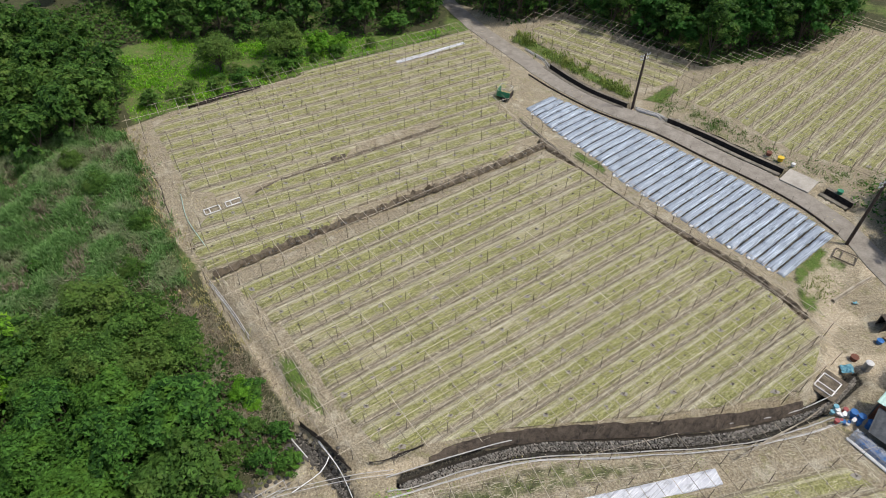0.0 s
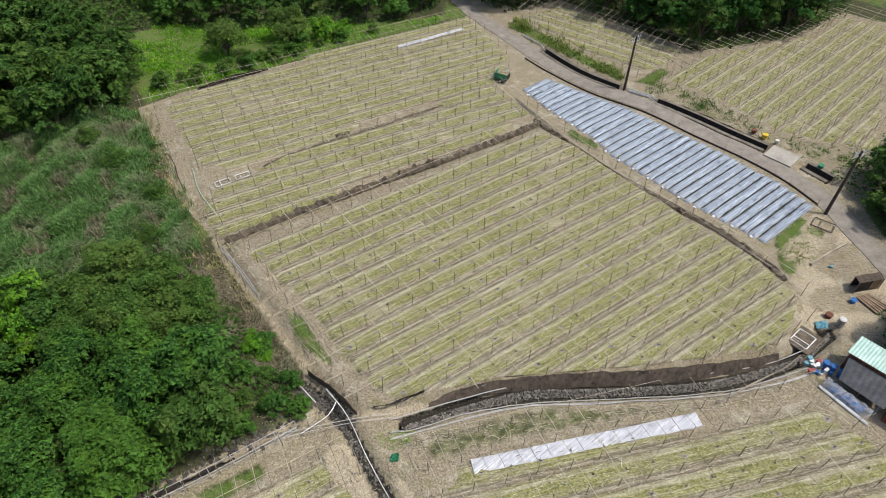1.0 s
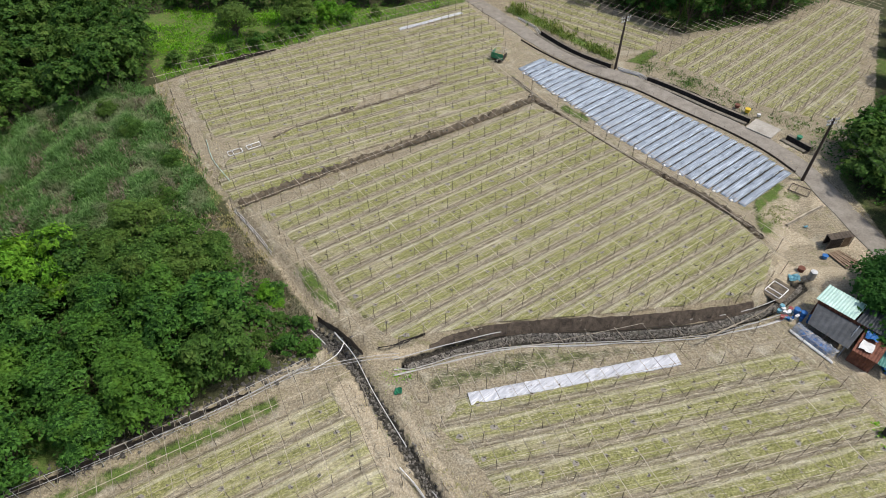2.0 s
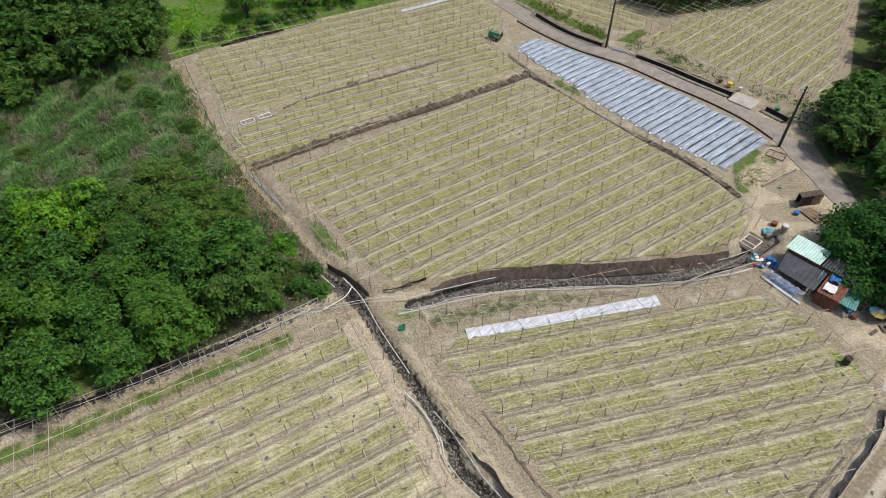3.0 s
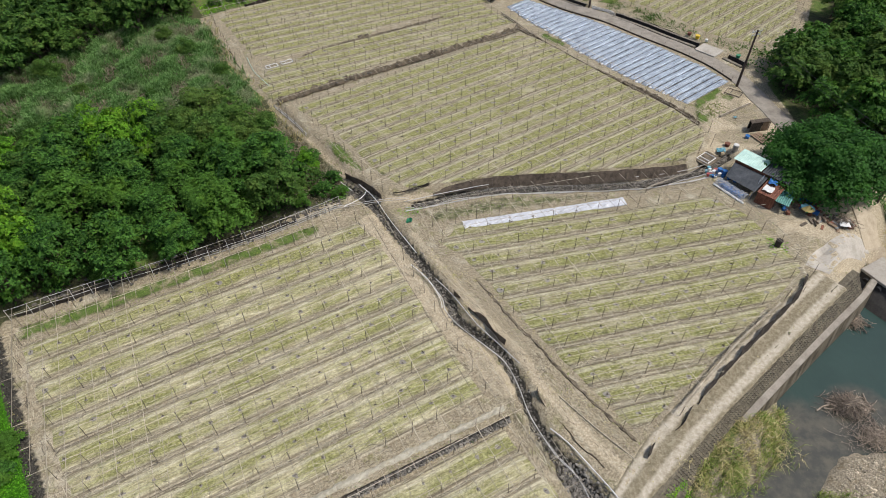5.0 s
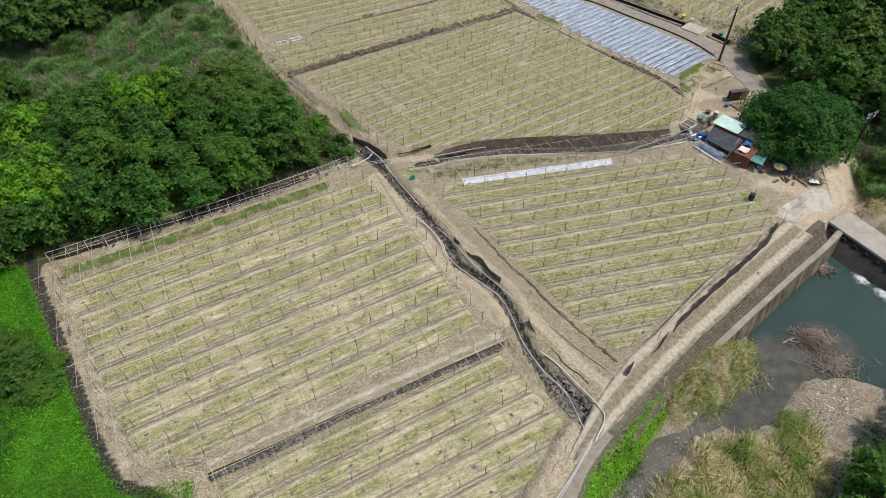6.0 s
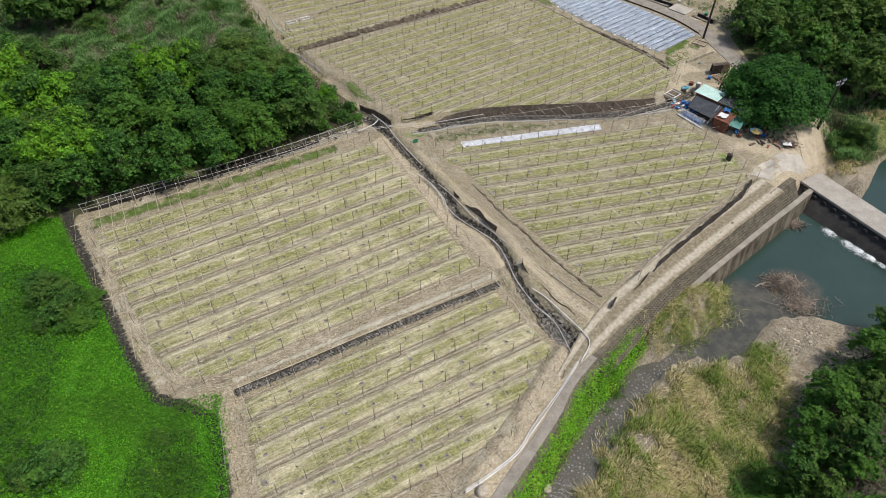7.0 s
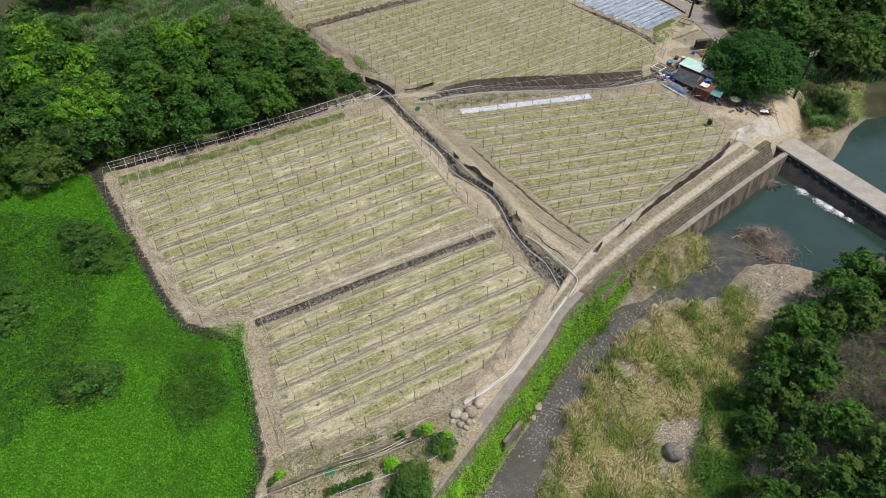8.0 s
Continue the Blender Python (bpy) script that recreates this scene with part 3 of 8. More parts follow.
GREEN = [
    [(-15.6, 34), (-13.6, 33), (-10, 27.6), (-11.4, 27), (-14, 30.4)],
    [(-28, 49.5), (-26.3, 50), (-24.6, 46), (-25.6, 45.4)],
    [(-3, 20.6), (3, 22.4), (8, 23.6), (14, 24), (22, 24.4), (21, 23.6), (12, 21.8), (4, 20.0), (-0.6, 18.6)],
    [(37.0, 45.4), (41.2, 48.8), (42.7, 46.0), (36.8, 38.9), (35.9, 40.3)],
    [(10.8, 96.5), (12, 99), (20, 89), (27, 80.2), (26.2, 78.8), (19, 87)],
    [(28.5, 78.6), (33, 82.4), (34.6, 81.8), (31, 77.6)],
    [(17, 66.5), (20.2, 62.6), (19.8, 61.4), (16.4, 65)],
    [(-42.4, 3.2), (-30.4, 9.8), (-15, 18.6), (-14.2, 17.4), (-29.6, 8.4), (-41.6, 1.8)],
]
CHANNELS = ([(30.4, 73.4), (31.7, 72.3), (35.0, 69.2), (38.6, 65.4), (42.0, 62.1)], [(15.8, 88.4), (18.7, 84.0), (21.2, 80.9), (23.6, 78.7), (25.6, 77.1)], [(45.6, 58.4), (47.6, 55.6)])
RAMP = [(44.5, 21), (49, 26), (55.5, 25.4), (58, 20), (53, 16.6), (49.4, 15.4), (47.5, 13.5), (43.5, 12)]
MEADOW = [(-46, 3.4), (-30.6, -17), (-26, -21.8), (-20.6, -20.6), (-18, -28.5), (-15.6, -37), (-22, -60), (-90, -60), (-90, 2), (-60, 3)]


def height(x, y):
    """The lie of the land."""
    z = 0.10 * wobble(x, y, 16, 3)
    thicket = inside([(-24, 43), (-12, 27.2), (-9.4, 24), (-44, 4.4), (-95, 0), (-95, 130), (-50, 130), (-44, 72)], x, y)
    z = z + 0.9 * step(thicket, 0, 6)
    z = z - 0.5 * step(inside(MEADOW, x, y), -0.5, 2)
    for poly, level in LEVELS:
        k = step(inside(poly, x, y), 0.0, 0.55) if poly is F_MAIN else step(inside(poly, x, y), -0.5, 0.2)
        z = z * (1 - k) + (level - 0.06 + 0.05 * wobble(x, y, 5, 8)) * k
    k = step(-to_line(ROAD, x, y), -3.2, -1.9)
    fall = -0.4 * step(-y, -34, -26)
    z = z * (1 - k) + (fall - 0.06) * k
    k = step(-to_line(TRACK, x, y), -2.8, -1.7)
    lie = np.where(y > 8, 0.25 - 1.9 * step(y, 10, 16.5), 0.25 - 0.55 * step(-y, 4, 24))
    z = z * (1 - k) + lie * k
    k = step(inside(RAMP, x, y), -1.6, 0.4)
    z = z * (1 - k) + (-0.1 - 2.75 * step((x - 45.5) * 0.75 - (y - 21.5) * 0.66, 3.2, 7.4)) * k
    for line in CHANNELS:
        z = z - 0.9 * step(-to_line(line, x, y), -1.15, -0.6)
    d = to_line(DITCH, x, y)
    z = z - 0.9 * step(-d, -0.95, -0.2)
    z = z - 0.45 * step(-to_line(DITCH[10:], x, y), -1.7, -0.6)
    d = to_line(BROOK, x, y)
    z = z - 0.95 * step(-d, -1.2, -0.4)
    v = inside(VALLEY, x, y)
    bed = -4.75 + 0.16 * wobble(x, y, 6, 5) + 0.1 * wobble(x, y, 2.1, 6)
    w = inside(WATER, x, y)
    bed = bed - 0.75 * step(w, -0.8, 0.6)
    hill = inside(SCARP + [(120, -70), (120, -4)], x, y)
    bed = bed + 0.55 * np.clip(hill + 1.5, 0, 30)
    pond = inside(POND, x, y)
    bed = np.where(pond > -2, bed + (-4.2 - bed) * step(pond, -2, 1), bed)
    up = inside([(50, 15), (60, -2), (120, -4), (120, 60), (60, 60)], x, y)
    bed = bed + np.where(pond < 0, 2.6 * step(up, 0, 4) * step(-pond, -0.2, 1.6), 0)
    south = step(-y, 2.5, 6)
    wall = z + (bed - z) * step(v, -0.5, 0.6)
    foot = z + (z - 2.1 - z) * step(v, -0.5, 0.75)
    slope = np.maximum(step(w, -3.0, -0.2), step(v, 3, 6)) * step(v, 0.8, 2.2)
    return np.where(v > -0.5, wall * (1 - south) + (foot + (bed - foot) * slope) * south, z)


# ---- open ground: one sheet, fine in the middle, coarse beyond ----
GRID_X = np.r_[-600, -300, -180, -130, -105, -88, -80, np.arange(-75, 78, 0.48), 82, 90, 105, 130, 180, 300, 600]
GRID_Y = np.r_[-600, -300, -160, -110, -85, -70, -58, np.arange(-50, 114, 0.48), 117, 122, 130, 145, 170, 220, 350, 600]
GRID_Z = height(*np.meshgrid(GRID_X, GRID_Y))


def build_ground():
    gx, gy, Z = GRID_X, GRID_Y, GRID_Z
    X, Y = np.meshgrid(gx, gy)
    nx = len(gx)
    k = np.arange(len(gy) - 1)[:, None] * nx + np.arange(nx - 1)[None]
    faces = np.stack([k, k + 1, k + nx + 1, k + nx], -1).reshape(-1, 4)
    ob = mesh_object("ground", np.stack([X, Y, Z], -1).reshape(-1, 3), faces, GROUND, smooth=True)
    one = np.ones(X.size)
    x, y = X.ravel(), Y.ravel()
    grass = np.clip(0.25 + 0.5 * wobble(x, y, 14, 12), 0, 1)
    grass = np.maximum(grass, step(inside(CLEARING, x, y), -2, 1))
    soil = np.zeros(X.size)
    for poly, _ in LEVELS:
        soil = np.maximum(soil, step(inside(poly, x, y), -1.6, -0.2))
    soil = np.maximum(soil, 0.9 * step(inside(FARM, x, y), -0.8, 0.6))
    lush = np.zeros(X.size)
    for poly in GREEN:
        lush = np.maximum(lush, (0.52 if poly is GREEN[2] else 0.8) * step(inside(poly, x, y), -1.2, 0.9))
    soil, grass = soil * (1 - lush), np.maximum(grass, lush)
    pale = np.maximum(step(inside(YARD, x, y), -0.8, 0.8) * np.clip(0.52 + 0.5 * wobble(x, y, 6, 2), 0, 1), np.maximum(0.8 * step(inside(RAMP, x, y), -0.6, 0.4), step(-to_line(TRACK, x, y), -2.4, -1.2) * np.clip(0.72 + 0.4 * wobble(x, y, 3, 4), 0, 1)))
    pale = np.maximum(pale, 0.75 * step(-to_line([(-18, 35), (-13.5, 29.3), (-10.8, 27.2)], x, y), -0.9, -0.4))
    for poly in (F_WEST, F_SOUTH):
        d = inside(poly, x, y)
        pale = np.maximum(pale, 0.42 * step(-np.abs(d - 1.2), -1.6, -0.3))
    pale = np.maximum(pale, 0.95 * step(-to_line([(-8.6, 19.5), (-2.5, 8.5), (6, -3.5)], x, y), -1.5, -0.4))
    pale = np.maximum(pale, 0.9 * step(-to_line([(-3.4, 16.6), (2.4, 7.4), (7.4, 0.4), (9.4, -3.6), (13.4, -9.4), (16, -12)], x, y), -0.9, -0.3))
    pale = np.maximum(pale, 0.8 * step(-to_line([(-6.6, 22.6), (-2, 23.6), (4, 25.0)], x, y), -0.8, -0.3))
    brown = 0.9 * step(inside([(40.0, 40.8), (43.4, 43.8), (47.6, 45.3), (48.7, 42.4), (44.5, 38.7), (41.4, 37.6)], x, y), -0.6, 0.6)
    pale = pale * (1 - 0.8 * brown)
    gravel = step(inside(VALLEY, x, y), 1.0, 3.0)
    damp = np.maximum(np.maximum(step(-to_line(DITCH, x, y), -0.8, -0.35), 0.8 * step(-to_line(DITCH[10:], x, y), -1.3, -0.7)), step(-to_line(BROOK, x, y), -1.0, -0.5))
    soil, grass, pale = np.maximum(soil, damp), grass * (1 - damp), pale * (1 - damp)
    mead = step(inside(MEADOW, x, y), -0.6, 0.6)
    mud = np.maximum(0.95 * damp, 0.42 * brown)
    side = [(-46, 5), (-43.4, 1.2), (-39.2, -4.6), (-34.2, -11.4), (-30.6, -16.4), (-26.8, -20.9), (-23, -22), (-20.9, -22.9), (-18.4, -28.6), (-15.8, -35.6), (-17, -42)]
    # shadowed ditch strip beside the meadow, darkened through the mud mask
    mud = np.maximum(mud, 0.7 * step(-to_line(side, x, y), -1.0, -0.4))
    for poly in (F_MAIN, F_FAR_NORTH, F_FAR_SOUTH, F_EAST, F_WEST, F_SOUTH, F_ROADSIDE, F_CORNER):
        mud = np.maximum(mud, 0.22 * step(inside(poly, x, y), 1.2, 2.2))
    # soil between film beds, blackened to deepen the shaded gaps
    mud = np.maximum(mud, 0.62 * step(inside(F_MULCH, x, y), 0.0, 0.8))
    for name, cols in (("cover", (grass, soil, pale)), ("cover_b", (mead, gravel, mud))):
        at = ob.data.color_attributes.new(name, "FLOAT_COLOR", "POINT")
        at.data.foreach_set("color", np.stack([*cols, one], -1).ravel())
    return tagged(ob, "farm terraces, verges and river bed of soil and grass", "ground", kind="structure")


ground = build_ground()


def ribbon(name, line, half, mat, thick=0.12, lift=0.02, drape=False):
    """A slab that follows a line over the ground, with sides that go down into it; draped, it also follows the ground across."""
    pts = np.array(smooth_line([(*p, 0) for p in line], 0.8))
    d = np.gradient(pts[:, :2], axis=0)
    d /= np.linalg.norm(d, axis=1, keepdims=True)
    nrm = np.stack([d[:, 1], -d[:, 0]], -1)
    w = half * (1 + 0.04 * np.sin(np.arange(len(pts)) * 0.9))[:, None]
    z = height(pts[:, 0], pts[:, 1]) + lift + thick * 0.5
    z = np.convolve(np.pad(z, 2, mode="edge"), np.ones(5) / 5, "valid")
    ring = []
    for o, fall in ((-1.0, -thick - 0.25), (-1.0, -0.02), (-0.96, 0.0), (-0.5, 0.02), (0.0, 0.03), (0.5, 0.02), (0.96, 0.0), (1.0, -0.02), (1.0, -thick - 0.25)):
        q = pts[:, :2] + nrm * w * o
        ring.append(np.c_[q, (height(q[:, 0], q[:, 1]) + lift if drape else z) + fall])
    v = np.stack(ring, 1).reshape(-1, 3)
    n = len(ring)
    f = [(k * n + j, k * n + j + 1, (k + 1) * n + j + 1, (k + 1) * n + j) for k in range(len(pts) - 1) for j in range(n - 1)]
    return mesh_object(name, v, f, mat)


road = tagged(ribbon("road", ROAD, 1.45, M_ROAD), "narrow worn concrete farm road with dusty edges", "road", kind="structure")


# ---- fields: beds, trellises ----
def row_frame(origin, row_deg, cross_deg):
    u = np.array([math.cos(radians(row_deg)), math.sin(radians(row_deg))])
    v = np.array([math.cos(radians(cross_deg)), math.sin(radians(cross_deg))])
    return np.array(origin, float), u, v


def stretch_inside(poly, origin, way, margin, reach=90, cell=0.2):
    """The longest stretch of a straight line that lies inside a polygon."""
    s = np.arange(-reach, reach, cell)
    x, y = origin[0] + way[0] * s, origin[1] + way[1] * s
    ok = inside(poly, x, y) > margin
    best, run = None, None
    for k, o in enumerate(ok):
        if o and run is None:
            run = k
        if run is not None and (not o or k == len(ok) - 1):
            if best is None or k - run > best[1] - best[0]:
                best = (run, k)
            run = None
    return (s[best[0]], s[best[1] - 1]) if best and best[1] - best[0] > 8 else None


BED_PROFILE = [(-0.52, -1.0), (-0.5, 0.0), (-0.42, 0.12), (-0.32, 0.75), (-0.14, 1.0), (0.12, 0.97), (0.3, 0.8), (0.41, 0.15), (0.5, 0.0), (0.52, -1.0)]


def build_bed(field, poly, origin, u, margin, width, level, high, rng, mat):
    """One bed, furrow to furrow, its ends cut along the field's edge."""
    nv = np.array([-u[1], u[0]])
    runs = [stretch_inside(poly, origin + nv * width * q, u, margin) for q in (-0.5, 0.0, 0.5)]
    if runs[1] is None:
        return None
    a0, b0 = runs[1]
    at = [(-0.5, *(runs[0] or (a0, b0))), (0.0, a0, b0), (0.5, *(runs[2] or (a0, b0)))]
    lo = [max(a0 - 3, min(a0 + 3, q[1])) for q in at]
    hi = [max(b0 - 3, min(b0 + 3, q[2])) for q in at]
    n = max(5, int((b0 - a0) / 0.5))
    m = len(BED_PROFILE)
    pr = np.array([q[0] for q in BED_PROFILE])
    hr = np.array([q[1] for q in BED_PROFILE])
    start, end = np.interp(pr, (-0.5, 0, 0.5), lo), np.interp(pr, (-0.5, 0, 0.5), hi)
    k = np.linspace(0, 1, n)[:, None]
    s = start + (end - start) * k
    mid = a0 + (b0 - a0) * k
    drift = 0.07 * np.sin(mid * 0.4 + rng.uniform(0, 6)) + 0.04 * np.sin(mid * 1.7 + rng.uniform(0, 6))
    side = pr * width + drift * (1 - 2 * np.minimum(np.abs(pr), 0.5))
    rows = np.arange(n)[:, None]
    taper = np.minimum(1.0, np.minimum(rows, n - 1 - rows) * 0.6)
    z = np.where(hr < 0, level - 0.14, level + 0.005 + high * np.maximum(hr, 0) * (1 + 0.12 * rng.randn(n, m)) * taper)
    z[0], z[-1] = level - 0.1, level - 0.1
    x, y = origin[0] + u[0] * s + nv[0] * side, origin[1] + u[1] * s + nv[1] * side
    r, c = np.meshgrid(np.arange(n - 1), np.arange(m - 1), indexing="ij")
    q = r * m + c
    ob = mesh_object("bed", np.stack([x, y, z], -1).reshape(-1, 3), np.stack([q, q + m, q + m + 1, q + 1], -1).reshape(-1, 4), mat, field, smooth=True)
    uv = np.stack([s, np.broadcast_to(np.clip(pr, -0.5, 0.5) * 2.3, s.shape)], -1).reshape(-1, 2)
    idx = np.empty(len(ob.data.loops), int)
    ob.data.loops.foreach_get("vertex_index", idx)
    ob.data.uv_layers.new(name="UVMap").data.foreach_set("uv", uv[idx].ravel())
    return a0, b0


def post_mesh():
    v, f = tube_data([(0, 0, -0.15), (0.012, 0.0, 0.7), (-0.01, 0.012, 1.4), (0.0, 0.0, 2.0)], 0.031, 5, 0.024)
    f = [tuple(q) for q in f.tolist()] + [tuple(range(len(v) - 5, len(v)))]
    ob = mesh_object("post", v, f, M_POST)
    return ob.data, ob


POST_MESH, _first = post_mesh()
bpy.data.objects.remove(_first)


def strands(rng, origin, u, run, width, z, count, lo, hi, wide, out=0.0):
    """Loose stalks lying along a bed: verts of thin quads."""
    nv = np.array([-u[1], u[0]])
    s, o = rng.uniform(run[0], run[1], count), np.where(rng.rand(count) < 0.5, -1, 1) * rng.uniform(out, 0.5, count) * width
    c = origin + s[:, None] * u + o[:, None] * nv
    an = math.atan2(u[1], u[0]) + np.where(rng.rand(count) < 0.75, 0.16, 0.9) * rng.randn(count)
    d = np.stack([np.cos(an), np.sin(an)], -1) * (rng.uniform(lo, hi, count) * 0.5)[:, None]
    w = np.stack([-np.sin(an), np.cos(an)], -1) * (wide * rng.uniform(0.6, 1.3, count) * 0.5)[:, None]
    h = z(np.abs(o / width)) + rng.uniform(0.01, 0.06, count)
    tilt = 0.03 * rng.randn(count)
    q = [np.c_[c + a * d + b * w, h + a * tilt] for a, b in ((-1, -1), (1, -1), (1, 1), (-1, 1))]
    return np.stack(q, 1).reshape(-1, 3)


def build_field(name, label, poly, level, origin, row_deg, cross_deg, step_u, step_v, margin=0.8, edge=0.9, high=0.13, seed=1, post_h=1.9, stumps=True, mat=BED, bed_poly=None):
    """Raised beds between furrows, and over them a trellis of posts and rails on a slanted grid."""
    rng = np.random.RandomState(seed)
    o, u, v = row_frame(origin, row_deg, cross_deg)
    field = thing("field_beds", label, "field bed", kind="structure")
    perp = abs(u[0] * v[1] - u[1] * v[0]) * step_v
    tr = thing("trellis", "weathered posts with bamboo rails over " + name, "trellis", group="field trellises")
    z_top = level + post_h
    stump_v, stump_f, patch_v, patch_f = [], [], [], []
    straw, stalks = [], []
    posts = []
    for j in range(-30, 31):
        mid = o + v * step_v * (j + 0.5)
        run = build_bed(field, bed_poly or poly, mid, u, margin, perp, level, high, rng, mat)
        if run:
            lie = lambda q: level + 0.01 + high * np.interp(q, (0, 0.3, 0.42, 0.5), (1.0, 0.8, 0.15, 0.05))
            many = int((run[1] - run[0]) * perp)
            straw.append(strands(rng, mid, u, run, perp, lie, many * 3, 0.3, 0.9, 0.03))
            stalks.append(strands(rng, mid, u, run, perp, lie, many, 0.3, 1.2, 0.03, 0.25))
            if stumps:
                for s in np.arange(run[0] + 0.8 + rng.uniform(0, 1), run[1] - 0.4, step_u):
                    c = mid + u * (s + rng.uniform(-0.25, 0.25)) + np.array([-u[1], u[0]]) * rng.uniform(-0.2, 0.2)
                    zc = level + high * 1.02
                    r0 = rng.uniform(0.18, 0.42)
                    base = len(patch_v)
                    patch_v.append((c[0], c[1], zc + 0.04))
                    for q in range(9):
                        r = r0 * rng.uniform(0.7, 1.25)
                        patch_v.append((c[0] + r * math.cos(q * 0.698), c[1] + r * math.sin(q * 0.698) * 0.8, zc - 0.02))
                    patch_f += [(base, base + 1 + q, base + 1 + (q + 1) % 9) for q in range(9)]
                    for q in range(rng.randint(4, 8)):
                        an, ln = rng.uniform(0, 6.28), rng.uniform(0.12, 0.34)
                        tip = (c[0] + ln * math.cos(an), c[1] + ln * math.sin(an), zc + rng.uniform(0.06, 0.30))
                        w = 0.025
                        k0 = len(stump_v)
                        stump_v += [(c[0] - w * math.sin(an), c[1] + w * math.cos(an), zc + 0.02), (c[0] + w * math.sin(an), c[1] - w * math.cos(an), zc + 0.02), tip, (c[0], c[1], zc + 0.10)]
                        stump_f += [(k0, k0 + 1, k0 + 2), (k0 + 1, k0 + 3, k0 + 2), (k0 + 3, k0, k0 + 2)]
        line = o + v * step_v * j
        run = stretch_inside(poly, line, u, -edge)
        if run:
            i0, i1 = math.ceil(run[0] / step_u), math.floor(run[1] / step_u)
            pts = [line + u * step_u * i for i in range(i0, i1 + 1)]
            posts += [tuple(p) for p in pts]
            ends = [line + u * run[0]] + pts + [line + u * run[1]]
            if len(ends) > 2:
                tubes("row_rail", [([(*p, z_top + rng.uniform(-0.05, 0.05)) for p in ends], 0.022)], M_RAIL, tr, sides=3)
    for i in range(-40, 41):
        run = stretch_inside(poly, o + u * step_u * (i + 0.5), v, -edge * 0.5)
        if run:
            c = o + u * step_u * (i + 0.5 + rng.uniform(-0.1, 0.1))
            s = np.arange(run[0], run[1], step_v)
            tubes("cross_wire", [([(*(c + v * q + rng.uniform(-0.05, 0.05, 2)), z_top + rng.uniform(-0.12, 0.04)) for q in (*s, run[1])], 0.023)], M_POST if rng.rand() < 0.2 else M_RAIL, tr, sides=3)
        line = o + u * step_u * i
        run = stretch_inside(poly, line, v, -edge)
        if run:
            s = np.arange(run[0], run[1], step_v * 0.5)
            ends = [line + v * q for q in (*s, run[1])]
            if len(ends) > 2:
                tubes("cross_rail", [([(p[0] + rng.uniform(-0.04, 0.04), p[1], z_top + 0.05 + rng.uniform(-0.07, 0.05)) for p in ends], 0.027)], M_RAIL, tr, sides=3)
    for x, y in posts:
        m = pose(x + rng.uniform(-0.1, 0.1), y + rng.uniform(-0.1, 0.1), level - 0.05, rng.uniform(-4, 4), rng.uniform(-4, 4), rng.uniform(0, 360))
        ob = new("post", POST_MESH)
        ob.parent = tr
        ob.matrix_basis = m @ Matrix.Diagonal((1, 1, post_h / 2.0 * rng.uniform(0.96, 1.05), 1))
    if stump_v:
        st = thing("cut_plants", "dead grey stumps of cut vines and loose straw on " + name, "dead plants", kind="stuff")
        mesh_object("bare_patch", patch_v, patch_f, M_ASH, st)
        mesh_object("dead_vine", stump_v, stump_f, M_DEAD, st)
        for kind, lots, mat_of in (("straw", straw, M_STRAW), ("dry_stalks", stalks, M_DEAD)):
            v = np.concatenate(lots)
            mesh_object(kind, v, np.arange(len(v)).reshape(-1, 4), mat_of, st)
    return field, tr


build_field("the large field", "straw-covered raised beds of a harvested vine field", F_MAIN, 0.8, (-2.4, 38.0), 34, -54, 2.5, 2.3, seed=1, margin=0.45, bed_poly=[(-22.4, 42.6), (13.2, 65.0), *F_MAIN[2:12], (-5.6, 23.9), (-8.8, 27.2), (-14.2, 34.4)])
build_field("the far field", "straw-covered raised beds of a field beside the road", F_FAR_NORTH, 0.2, (-22.4, 75.0), 28, -62, 2.6, 2.35, seed=2, high=0.12, mat=BED, margin=-0.2, bed_poly=[(-39.8, 71.6), *F_FAR_NORTH[1:11], (-30.4, 57.6), (-33.2, 61.6)])
build_field("the middle strip", "straw-covered raised beds between two paths", F_FAR_SOUTH, 0.2, (-22.4, 75.0), 28, -62, 2.6, 2.35, seed=12, high=0.12, margin=-0.1)
build_field("the riverside field", "yellowing raised beds of a field above the river track", F_EAST, 0.0, (20.4, 8.3), 14, -66.5, 2.7, 2.45, seed=3, margin=0.2, mat=BED_GREEN, bed_poly=[(-1.2, 15.2), (1.6, 17.9), (22.4, 22.6), (31.6, 24.9), *F_EAST[5:9], (17.0, -8.6), (9.8, 1.2), (1.4, 13.6)])
build_field("the meadow field", "pale straw-covered raised beds of a field beside a meadow", F_WEST, -0.25, (-9.6, 0.6), 30, -64, 2.55, 2.7, seed=4, margin=1.3, edge=0.5, mat=BED_PALE, bed_poly=[(-10.4, 21.2), (-42.6, 2.6), *F_WEST[2:]])
build_field("the lower field", "pale straw-covered raised beds of a field below a stone wall", F_SOUTH, -0.75, (2.2, -11.9), 29, -62, 2.5, 2.55, seed=5, margin=1.3, edge=0.5, mat=BED_PALE)
build_field("the roadside field", "straw-covered beds of a field across the road", F_ROADSIDE, 0.2, (45, 72), 42.5, -47.5, 2.6, 2.2, seed=6, high=0.10)
build_field("the corner field", "straw-covered beds of a small field in tree shade", F_CORNER, 0.2, (25, 92), -37, 53, 2.6, 2.4, seed=7, high=0.10)


